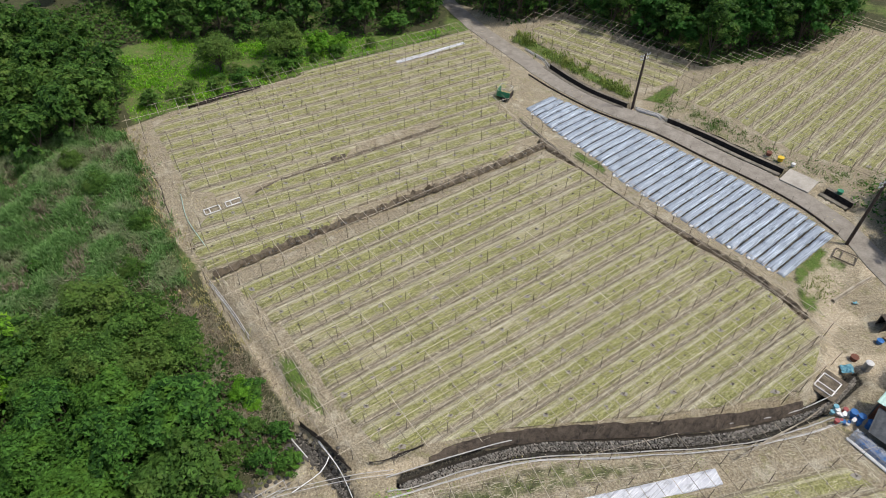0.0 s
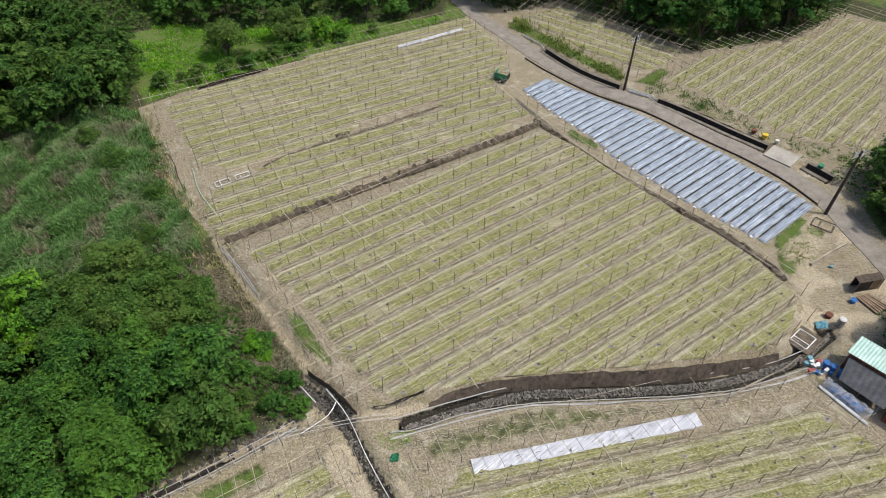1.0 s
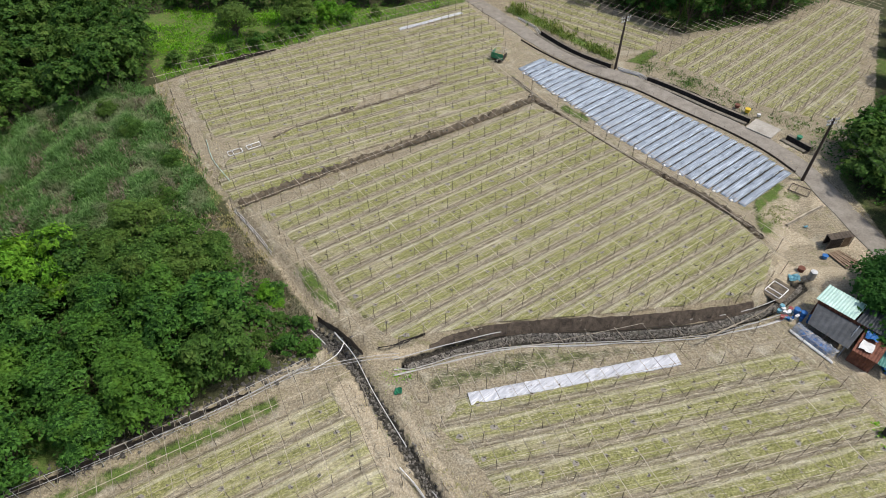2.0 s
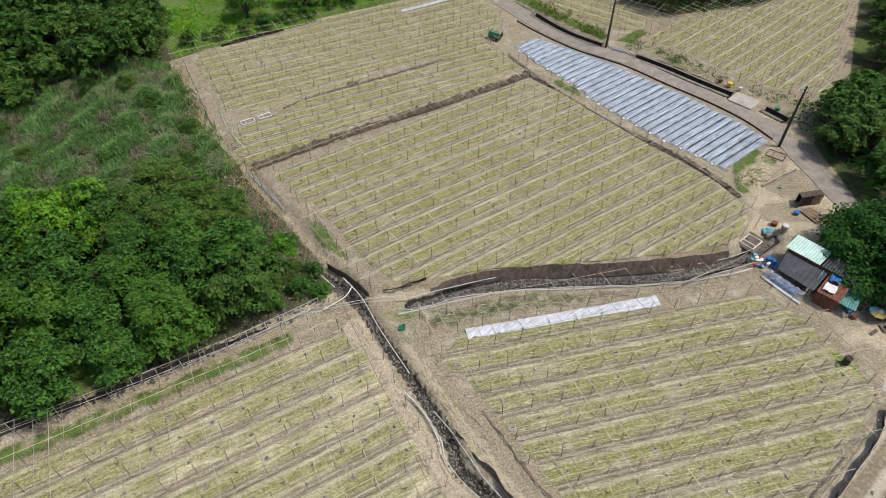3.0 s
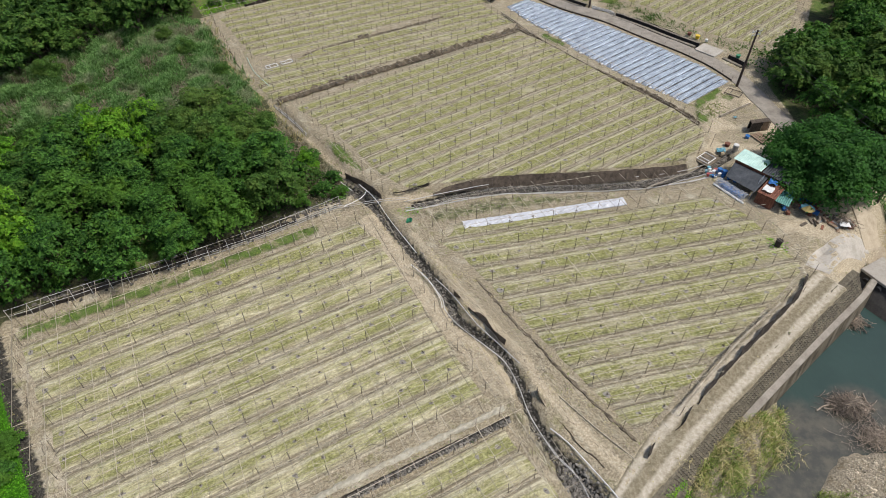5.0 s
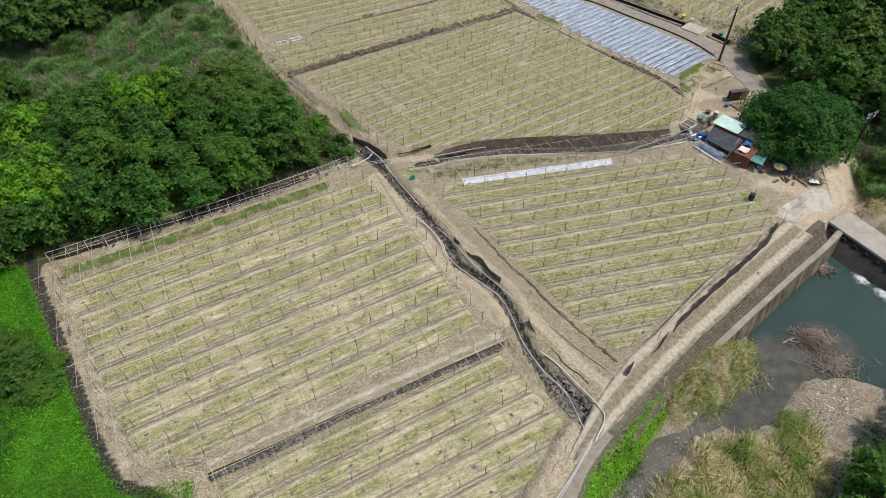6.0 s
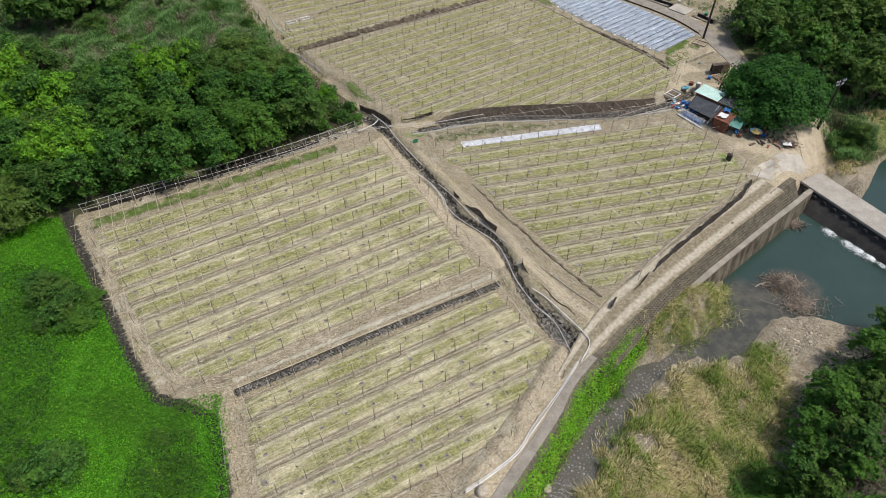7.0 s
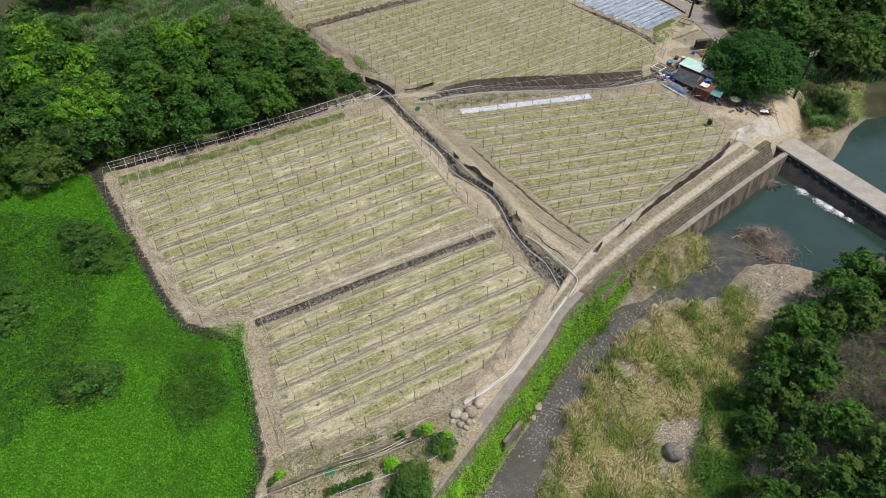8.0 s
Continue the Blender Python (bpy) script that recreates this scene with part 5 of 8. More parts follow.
woodland("dark mixed wood beside the reeds", [(-46, 68), (-45, 76), (-49, 84), (-58, 92), (-72, 96), (-74, 52), (-66, 46), (-56, 57)], 3.2, 3, (M_LEAF_DARK, M_OLIVE, M_LEAF_DARK), leaves=2300, size=0.23)
woodland("dark wood behind the far field", [(-60, 108), (-48, 97), (-36, 96.5), (-24, 97), (-8, 99.5), (-1.5, 104), (-6, 118), (-8, 122), (-66, 122), (-70, 108)], 3.6, 4, (M_LEAF_DARK, M_LEAF_DARK, M_LEAF), leaves=1300, size=0.3)
woodland("bamboo and broadleaf wood behind the roadside fields", [(4, 108), (11.0, 101.6), (20.5, 106.4), (29.4, 96.4), (39.0, 88.4), (47, 89.4), (57.4, 93.0), (69, 102), (76, 116), (60, 120), (2, 120)], 2.9, 5, (M_LEAF_DARK, M_BIG, M_LEAF_DARK), high=9.5, wide=2.6, leaves=1700, size=0.25)
woodland("dense green wood beside the farm road", [(50.2, 51.5), (51.6, 55), (57, 58), (63, 63), (80, 95), (84, 90), (84, 34), (71, 28.5), (61.5, 28), (56.4, 32), (52.5, 41), (49.2, 49)], 3.0, 6, (M_LEAF_DARK, M_OLIVE, M_LEAF), high=5.4, wide=2.8, leaves=2300, size=0.225)
woodland("dark wood on the far river bank", [(34.6, -20.5), (40.5, -15), (47.5, -10.6), (60, -7.4), (66, -10), (66, -22), (47, -20.6), (41.5, -20.4), (37.4, -24.0), (35.0, -28.6), (36.6, -32.8), (46, -33.4), (62, -32), (62, -40), (50, -50), (26, -50), (26.4, -40), (29.4, -29)], 2.3, 7, (M_LEAF, M_OLIVE, M_LEAF_DARK, M_LEAF), high=4.2, wide=2.0, leaves=2300, size=0.145)
for x, y, s in ((56.8, 20.6, 0.55), (58.4, 21.4, 0.5), (56.0, 22.0, 0.4)):
    plant(OLIVE[0], x, y, s, x * 7, 0.8)
big = build_tree("broadleaf_tree", "large spreading green tree over a shed roof", 77, 7.6, 8.8, 1.1, 72, 52000, 0.175, M_BIG, 0.6)
big.matrix_basis = pose(47.9, 26.8, ground_z(47.9, 26.8) - 0.1)
for s in SOURCES:
    for o in (*s.children_recursive, s):
        bpy.data.objects.remove(o)


def blades(name, label, category, poly, per_m2, high, width, mat, seed, bend=0.5, tuft=6, clear=(), comb=None, spot=5, fill=0.65):
    """Long bent blades in tufts, two triangles each."""
    rng = np.random.RandomState(seed)
    xs, ys = np.array(poly).T
    n = int((xs.max() - xs.min()) * (ys.max() - ys.min()) * per_m2)
    c = np.stack([rng.uniform(xs.min(), xs.max(), n), rng.uniform(ys.min(), ys.max(), n)], -1)
    d = inside(poly, c[:, 0], c[:, 1])
    dens = fill + 0.5 * wobble(c[:, 0], c[:, 1], spot, seed)
    keep = (d + 0.8 * rng.randn(n) > 0) & (rng.uniform(0, 1, n) < dens)
    for other in clear:
        keep &= inside(other, c[:, 0], c[:, 1]) < 0.2
    c = np.repeat(c[keep], tuft, 0)
    c += 0.22 * rng.randn(*c.shape)
    n = len(c)
    z = height(c[:, 0], c[:, 1])
    an = rng.uniform(0, 6.28, n)
    if comb is not None:
        an = radians(comb) + 1.1 * wobble(c[:, 0], c[:, 1], 6, seed + 3) + 0.45 * rng.randn(n)
    h = high * rng.uniform(0.6, 1.2, n) * (0.8 + 0.45 * wobble(c[:, 0], c[:, 1], 7, seed + 1))
    lean = bend * h * rng.uniform(0.3, 1.2, n)
    base = np.c_[c, z - 0.05]
    side = np.c_[-np.sin(an), np.cos(an), 0 * an] * (width * rng.uniform(0.7, 1.3, n))[:, None]
    mid = base + np.c_[np.cos(an) * lean * 0.35, np.sin(an) * lean * 0.35, h * 0.75]
    tip = base + np.c_[np.cos(an) * lean, np.sin(an) * lean, h * (1 - 0.25 * bend)]
    v = np.stack([base - side * 0.5, mid - side, mid + side, tip], 1).reshape(-1, 3)
    k = np.arange(n)[:, None] * 4
    f = np.concatenate([k + [0, 2, 1], k + [1, 2, 3]], 1).reshape(-1, 3)
    return tagged(mesh_object(name, v, f, mat), label, category, kind="stuff")


REEDS = [(-26, 42), (-33, 52), (-37.5, 60.5), (-43.5, 70), (-50, 66), (-62, 56), (-74, 50), (-76, 37), (-60, 35), (-46, 33), (-34, 40)]
blades("tall_grass", "tall green reed grass thicket with greyish tips", "tall grass", REEDS, 11, 1.7, 0.04, M_REED, 5, tuft=12)
blades("dead_reeds", "brown dead reed stems among green reed grass", "tall grass", REEDS, 4, 1.3, 0.035, M_REED_DEAD, 105, tuft=11, spot=4, fill=0.4)


def creeper(name, label, poly, per_m2, size, mat, seed, lift=0.18, base=None):
    rng = np.random.RandomState(seed)
    xs, ys = np.array(poly).T
    n = int((xs.max() - xs.min()) * (ys.max() - ys.min()) * per_m2)
    c = np.stack([rng.uniform(xs.min(), xs.max(), n), rng.uniform(ys.min(), ys.max(), n)], -1)
    keep = inside(poly, c[:, 0], c[:, 1]) + 0.25 * rng.randn(n) > 0
    c = c[keep]
    z = (base or height)(c[:, 0], c[:, 1]) + lift * rng.uniform(0.2, 1.6, len(c)) * (1 + 0.8 * wobble(c[:, 0], c[:, 1], 3, seed))
    p = np.c_[c, z]
    v = leaf_tips(rng, p, np.tile([0, 0, 1.0], (len(p), 1)), size)
    return tagged(mesh_object(name, v, tip_faces(len(p)), mat), label, "ground cover", kind="stuff")


creeper("meadow_creeper", "bright green creeping leaves over a meadow", [(-46, 3.4), (-30.6, -17), (-26, -21.8), (-20.6, -20.6), (-18, -28.5), (-15.6, -37), (-17, -41), (-40, -41), (-62, -4), (-60, 3)], 120, 0.085, M_MEADOW, 6, lift=0.2)
creeper("meadow_weeds", "darker weeds scattered over a green meadow", [(-46, 0), (-31, -17.6), (-20, -30), (-17, -40), (-40, -41), (-60, -6), (-56, 0)], 9, 0.09, M_LEAF_BRIGHT, 66, lift=0.3)
creeper("undergrowth", "dark leafy undergrowth below a thicket", [(-13, 24), (-43, 6.5), (-52, 2), (-78, 0), (-78, 38), (-40, 38), (-27, 41), (-18, 31)], 18, 0.24, M_LEAF_DARK, 67, lift=0.5)
creeper("undergrowth", "dark leafy undergrowth below a wood", [(-44.5, 71), (-46, 79), (-53, 91), (-45, 98), (-62, 108), (-76, 100), (-78, 48)], 10, 0.3, M_LEAF_DARK, 68, lift=0.6)
BAR = [(14.8, -25), (21, -18.6), (26, -15), (31, -15.5), (36, -13.5), (34, -19.5), (27.5, -27), (24, -34), (20, -46), (3, -46), (9, -35.5)]
HOLES = [[(17.5, -22), (20.5, -22), (20.5, -24.5), (18, -25)], [(20, -29), (26, -28), (25, -32), (19, -36)]]
blades("dry_grass", "bleached river grass on a gravel bank", "grass", BAR, 14, 0.95, 0.026, M_DRY, 8, bend=1.5, tuft=13, clear=HOLES, comb=50, spot=3)
blades("green_river_grass", "green river grass between bleached blades", "grass", BAR, 7, 1.15, 0.024, M_GREEN_GRASS, 9, bend=1.2, tuft=12, clear=HOLES, comb=60, spot=2.6, fill=0.6)
blades("bank_grass", "green and dry grass on the foot of a river bank", "grass", [(31.6, -3.4), (33.6, -2.6), (31.4, -7), (28, -10), (22.5, -12.6), (21.5, -11.6), (27, -7)], 12, 1.0, 0.025, M_GREEN_GRASS, 10, bend=1.0, tuft=12, fill=0.5)
blades("bank_straw", "dry grass on the foot of a river bank", "grass", [(31.6, -3.4), (33.6, -2.6), (31.4, -7), (28, -10), (22.5, -12.6), (21.5, -11.6), (27, -7)], 9, 0.9, 0.025, M_DRY, 110, bend=1.2, tuft=10, fill=0.5)
blades("gravel_grass", "green grass tuft on a gravel bar", "grass", [(32.2, -12.2), (34, -11.2), (36, -12.4), (34, -14.4), (32.4, -13.8)], 22, 1.0, 0.025, M_GREEN_GRASS, 11, bend=0.9, tuft=12)
blades("verge_grass", "tall green grass on a road verge", "grass", GREEN[4], 12, 0.9, 0.05, M_GREEN_GRASS, 14, tuft=7)
blades("clearing_grass", "rank bright green grass in a clearing", "grass", CLEARING, 10, 0.5, 0.05, M_VINE, 15, tuft=7, spot=9, fill=0.5)
blades("rough_grass", "straw-coloured and green weeds along a field edge", "grass", [(-42.6, 71), (-37, 61), (-32, 53), (-25, 42.6), (-18.6, 34.4), (-19.8, 33.6), (-27, 42), (-34, 52), (-39, 60), (-44, 70)], 7, 0.6, 0.05, M_DRY, 16, tuft=6)
for k, poly in enumerate((GREEN[0], GREEN[1], GREEN[2], GREEN[3], GREEN[5], GREEN[6], GREEN[7])):
    blades("short_grass", "short green grass patch", "grass", poly, 12, 0.2, 0.03, M_GREEN_GRASS, 20 + k, tuft=6, spot=2.5, fill=(0.5, 0.6, 0.2, 0.9, 0.6, 0.6, 0.6)[k])
FIELDS = (F_MAIN, F_FAR_NORTH, F_FAR_SOUTH, F_EAST, F_WEST, F_SOUTH, F_ROADSIDE, F_CORNER, F_MULCH)
for name, label, per, tall, mat_of, seed, share in (("dry_tufts", "short dead grass tufts on field edges", 2.2, 0.16, M_DRY, 120, 0.5), ("green_tufts", "small green weeds on field edges", 1.2, 0.14, M_GREEN_GRASS, 121, 0.25)):
    blades(name, label, "grass", FARM, per, tall, 0.03, mat_of, seed, bend=1.2, tuft=5, clear=(*FIELDS, YARD, RAMP, VALLEY), spot=6, fill=share)
blades("far_bank_weeds", "dry undergrowth beside the upper river", "grass", [(52, 26), (56, 21.5), (61, 25), (70, 26), (76, 34), (60, 34), (53, 31)], 6, 0.9, 0.06, M_REED, 28, tuft=6)
blades("slope_grass", "brown and green grass on a steep river bank", "grass", [(28.4, -5.2), (26.8, -7.4), (23, -10.4), (20.6, -12.6), (19.6, -12.9), (25.6, -6.9)], 14, 0.8, 0.025, M_DRY, 29, bend=1.1, tuft=10)
blades("dry_brush", "brown dry brush between a thicket and a field path", "grass", [(-13, 26.8), (-18.4, 33.6), (-26, 42.3), (-28.4, 40.8), (-22.4, 32.6), (-19.4, 26), (-17, 22), (-14, 23)], 12, 0.9, 0.028, M_REED_DEAD, 33, bend=1.2, tuft=9, fill=0.6)
blades("verge_weeds", "brown and olive weeds on a road verge", "grass", [(31.5, 78.6), (38.4, 72.6), (44, 64), (54, 60), (52, 58.4), (46.4, 60.6), (42, 64.6), (34.8, 72), (29.4, 76.6)], 9, 0.4, 0.035, M_OLIVE, 34, bend=0.9, tuft=7)
blades("pond_reeds", "tall green reeds beside the upper river", "tall grass", [(54.6, 18.0), (55.4, 22.4), (58.6, 23.4), (60.2, 21.4), (57.4, 17.8)], 30, 1.6, 0.04, M_REED, 38, tuft=12, fill=0.9)
blades("pond_brush", "brown brush on the bank of the upper river", "grass", [(52.6, 17), (57, 24), (62, 26), (66, 27), (62, 22.6), (57.6, 17.4), (55, 14.6), (53.4, 14.6)], 14, 0.7, 0.035, M_DRY, 35, bend=1.1, tuft=8)
for k, poly in enumerate(([(-58, -3), (-46, -4), (-41, -5), (-36.4, -11.4), (-37, -16), (-36, -24), (-38, -34), (-46, -34), (-58, -8)], [(-37, -25), (-31, -25), (-30, -29), (-34, -31), (-38, -29)], [(-60, -8), (-50, -10), (-46, -19), (-52, -24), (-64, -20)], [(-26, -24), (-22, -24), (-19.6, -29), (-23, -33), (-27, -29)])):
    creeper("meadow_brush", "dark olive brush in a green meadow", poly, 60, 0.10, (M_LEAF, M_LEAF_DARK)[k % 2], 70 + k, lift=0.45)
blades("dead_brush", "grey-brown dead brush at the edge of a river wood", "brush", [(37.0, -25.7), (42.2, -21.8), (52, -22.2), (57, -26), (54, -31.4), (41.2, -32.0), (36.3, -31.2), (34.6, -28.9)], 22, 1.4, 0.014, M_BRUSH, 36, bend=0.9, tuft=9, fill=0.6)
blades("bank_sedge", "dark green sedge along a river wood", "grass", [(27.2, -26.1), (30.4, -25.3), (30.1, -29.8), (26.0, -36.6), (22.7, -36.6), (24.9, -32.2)], 22, 1.3, 0.035, M_LEAF, 37, bend=1.0, tuft=10)
creeper("undergrowth", "green leafy undergrowth along the farm road", [(48.2, 54.5), (48.6, 58), (56, 61), (62, 68), (70, 60), (62, 38), (56, 36), (52, 42), (49.4, 49)], 10, 0.2, M_LEAF, 72, lift=0.7)
creeper("undergrowth", "dark leafy undergrowth on the far river bank", [(33, -20.5), (40, -13.6), (47.5, -9.4), (62, -6), (62, -36), (27, -42), (28.4, -29)], 10, 0.2, M_LEAF, 73, lift=0.7)
creeper("undergrowth", "dark undergrowth below the wood behind fields", [(3, 109), (11, 101.6), (20.5, 106.4), (29.6, 96), (39.2, 88.2), (47, 88.8), (57.6, 92.4), (70, 101), (76, 112), (60, 116), (2, 116)], 6, 0.26, M_LEAF_DARK, 74, lift=0.7)
creeper("undergrowth", "dark undergrowth below the wood behind a clearing", [(-60, 108), (-48, 96.5), (-36, 95.6), (-24, 96), (-8, 98.6), (-0.6, 103), (-6, 116), (-60, 116)], 6, 0.26, M_LEAF_DARK, 75, lift=0.7)


# ---- stones ----
def stone_mesh(seed, detail=1):
    rng = np.random.RandomState(seed)
    bm = bmesh.new()
    bmesh.ops.create_icosphere(bm, subdivisions=detail, radius=1)
    bm.verts.ensure_lookup_table()
    sx, sy, sz = rng.uniform(0.8, 1.25), rng.uniform(0.7, 1.1), rng.uniform(0.55, 0.85)
    for v in bm.verts:
        k = 1 + 0.16 * rng.randn() / detail
        v.co = Vector((v.co.x * sx * k, v.co.y * sy * k, v.co.z * sz * k))
    me = bpy.data.meshes.new("stone")
    bm.to_mesh(me)
    bm.free()
    return me


STONES = []
for k in range(6):
    me = stone_mesh(100 + k)
    me.materials.append(M_STONE)
    STONES.append(me)
STONE_ARRAYS = []
for me in STONES:
    v = np.array([tuple(q.co) for q in me.vertices])
    STONE_ARRAYS.append((v, np.array([tuple(p.vertices) for p in me.polygons])))


def loose_stones(name, label, category, spots, mat, seed):
    """Many stones in one mesh; spots holds (x, y, z, size)."""
    rng = np.random.RandomState(seed)
    vs, fs, at = [], [], 0
    for x, y, z, s in spots:
        v, f = STONE_ARRAYS[rng.randint(6)]
        a = rng.uniform(0, 6.28)
        turn = np.array([[math.cos(a), -math.sin(a), 0], [math.sin(a), math.cos(a), 0], [0, 0, 1]])
        vs.append(v @ turn.T * s + [x, y, z])
        fs.append(f + at)
        at += len(v)
    return tagged(mesh_object(name, np.concatenate(vs), np.concatenate(fs), mat), label, category, kind="stuff")


def stone_wall(name, label, line, z_foot, rise, lean, size, seed, most=300):
    """A dry stone bank of courses along a line; lean: how far it falls back towards its left."""
    rng = random.Random(seed)
    wall = thing(name, label, "stone wall")
    pts = smooth_line([(*p, 0) for p in line], size * 1.7)
    core, n, extra = [], 0, []
    courses = max(2, int(rise / (size * 1.15)) + 1)
    for c in range(courses):
        h = (c + 0.4) / courses
        for k in range(len(pts) - 1):
            p, q = Vector(pts[k]), Vector(pts[k + 1])
            d = (q - p).normalized()
            left = Vector((-d.y, d.x, 0))
            at = p + left * (lean * h + rng.uniform(-0.03, 0.03)) + d * (size * 0.85 * (c % 2) + rng.uniform(-0.05, 0.05))
            z = z_foot + rise * h + rng.uniform(-0.03, 0.03)
            s = size * rng.uniform(0.75, 1.2)
            if n < most:
                ob = new("stone", STONES[rng.randrange(6)])
                ob.parent = wall
                ob.matrix_basis = pose(at.x, at.y, z, rng.uniform(-20, 20), rng.uniform(-20, 20), rng.uniform(0, 360)) @ Matrix.Diagonal((s, s, s, 1))
                n += 1
            else:
                extra.append((at.x, at.y, z, s))
    fine = smooth_line([(*p, 0) for p in line], 0.6)
    vs, fs = [], []
    for k, p in enumerate(fine):
        q = Vector(fine[min(k + 1, len(fine) - 1)]) - Vector(fine[max(k - 1, 0)])
        q.normalize()
        left = Vector((-q.y, q.x, 0))
        a, b = Vector(p) - left * 0.02, Vector(p) + left * (lean + 0.05)
        c = b + left * 0.35
        vs += [(a.x, a.y, z_foot - 0.3), (a.x, a.y, z_foot), (b.x, b.y, z_foot + rise * 0.94), (c.x, c.y, z_foot + rise * 0.6), (c.x, c.y, z_foot - 0.3)]
    for k in range(len(fine) - 1):
        fs += [(k * 5 + j, (k + 1) * 5 + j, (k + 1) * 5 + j + 1, k * 5 + j + 1) for j in range(4)]
    mesh_object("earth_core", vs, fs, M_MUD, wall, "dark earth between the stones")
    if extra:  # the joined rest
        ob = loose_stones("stone_rest", "", "", extra, M_STONE, seed)
        ob.parent, ob["kind"] = wall, "stuff"
    return wall


stone_wall("stone_terrace_wall", "low dry stone wall between two field terraces", [(-19.4, -20.3), (-14.4, -17.7), (-9.4, -14.8), (-4.4, -12.1), (0.2, -9.7), (6.2, -6.6)], -0.85, 0.72, 0.22, 0.17, 3)
stone_wall("stone_brook_bank", "dry stone bank of a field brook", [(-3.4, 21.5), (1.1, 23.2), (7.3, 25.0), (14.6, 25.3), (22.4, 25.9), (27, 26.8), (33.3, 28.8), (37.6, 31.8)], -0.85, 0.80, 0.38, 0.125, 4)


def heap(line, width, n, lo, hi, seed, z=None, dz=0.0):
    rng = random.Random(seed)
    out = []
    for _ in range(n):
        k = rng.randrange(len(line) - 1)
        t = rng.random()
        x = line[k][0] * (1 - t) + line[k + 1][0] * t + rng.gauss(0, width)
        y = line[k][1] * (1 - t) + line[k + 1][1] * t + rng.gauss(0, width)
        s = rng.uniform(lo, hi)
        out.append((x, y, (ground_z(x, y) if z is None else z) + s * 0.2 + dz, s))
    return out


loose_stones("rubble", "grey rubble stones at a ditch bend", "stones", heap([(-13, 25.2), (-11.3, 24.6), (-9.6, 24.0), (-8.2, 22.2)], 0.45, 260, 0.08, 0.24, 5) + heap([(-42, 6.3), (-31, 11.5), (-22, 16.6), (-13, 22.6)], 0.5, 420, 0.10, 0.28, 6), M_STONE, 7)
loose_stones("ditch_stones", "dark stones in a muddy ditch", "stones", heap(DITCH, 0.28, 1500, 0.05, 0.15, 8), M_STONE, 9)
loose_stones("ditch_stones", "dark broken stones lining the ditch end", "stones", heap(DITCH[10:], 0.5, 620, 0.08, 0.22, 10), M_STONE, 11)


def build_gravel():
    rng = random.Random(12)
    spots = []
    bars = ([(24, -14.8), (27.4, -13), (30, -14.5), (34, -12.4), (37.5, -8.2), (41, -7.4), (42.5, -10), (36, -14), (28, -16)], [(17.5, -22), (20.5, -22), (20.5, -24.5), (18, -25)], [(20, -29), (26, -28), (25, -32), (19, -36)])
    for poly in bars:
        for x, y in scatter(poly, 0.16 if poly is bars[0] else 0.24, 13):
            s = rng.uniform(0.045, 0.12) if rng.random() < 0.93 else rng.uniform(0.12, 0.22)
            spots.append((x, y, ground_z(x, y) + s * 0.2, s))
    loose_stones("river_gravel", "pale rounded cobbles of a river bar", "gravel", spots, M_STONE_PALE, 14)
    wet = []
    for x, y in scatter([(23, -13.6), (26.5, -11.6), (25, -13.4), (20.5, -17.8), (16.5, -22.4), (13.5, -26), (10.8, -29.6), (8.6, -33), (6.8, -32.6), (9.6, -27.6), (11.8, -24), (15.6, -18.8), (19, -15.6)], 0.36, 15):
        s = rng.uniform(0.05, 0.16)
        wet.append((x, y, -5.14 + s * rng.uniform(-0.2, 0.5), s))
    loose_stones("stream_cobbles", "wet cobbles breaking a shallow stream", "gravel", wet, M_STONE, 16)


build_gravel()


def boulder(label, x, y, size, seed, mat=M_STONE_PALE, z=None):
    me = stone_mesh(seed, 3)
    me.materials.append(mat)
    me.polygons.foreach_set("use_smooth", [True] * len(me.polygons))
    ob = new("boulder", me)
    ob.matrix_basis = pose(x, y, (ground_z(x, y) if z is None else z) + size * 0.35, 0, 0, seed * 37) @ Matrix.Diagonal((size, size, size, 1))
    return tagged(ob, label, "boulder")


boulder("large rounded grey boulder on a river bar", 21.6, -32.2, 1.0, 201, M_STONE)
for k, (x, y, s) in enumerate(((2.4, -30.6, 0.72), (3.2, -29.6, 0.55), (1.0, -31.0, 0.5), (1.75, -31.2, 0.42), (2.15, -31.7, 0.34), (1.4, -32.0, 0.36), (2.6, -31.6, 0.25), (0.7, -31.7, 0.28), (1.9, -32.3, 0.3))):
    boulder("rounded boulder heaped beside a field path", x, y, s, 210 + k)
for k, (x, y, s) in enumerate(((9.3, -27.4, 0.4), (8.8, -28.4, 0.3), (24.6, -11.6, 0.32), (12.0, -25.4, 0.3), (24.2, -14.2, 0.45))):
    boulder("pale boulder at the stream edge", x, y, s, 230 + k)


# ---- river wall: studded slope, ledge, tall concrete face ----
def offset_line(line, d):
    p = np.array(smooth_line([(*q, 0) for q in line], 0.6))[:, :2]
    t = np.gradient(p, axis=0)
    t /= np.linalg.norm(t, axis=1, keepdims=True)
    return p + np.stack([-t[:, 1], t[:, 0]], -1) * d


def track_z(x, y):
    return np.where(y > 8, 0.25 - 1.9 * step(y, 10, 16.5), 0.25 - 0.55 * step(-y, 4, 24))


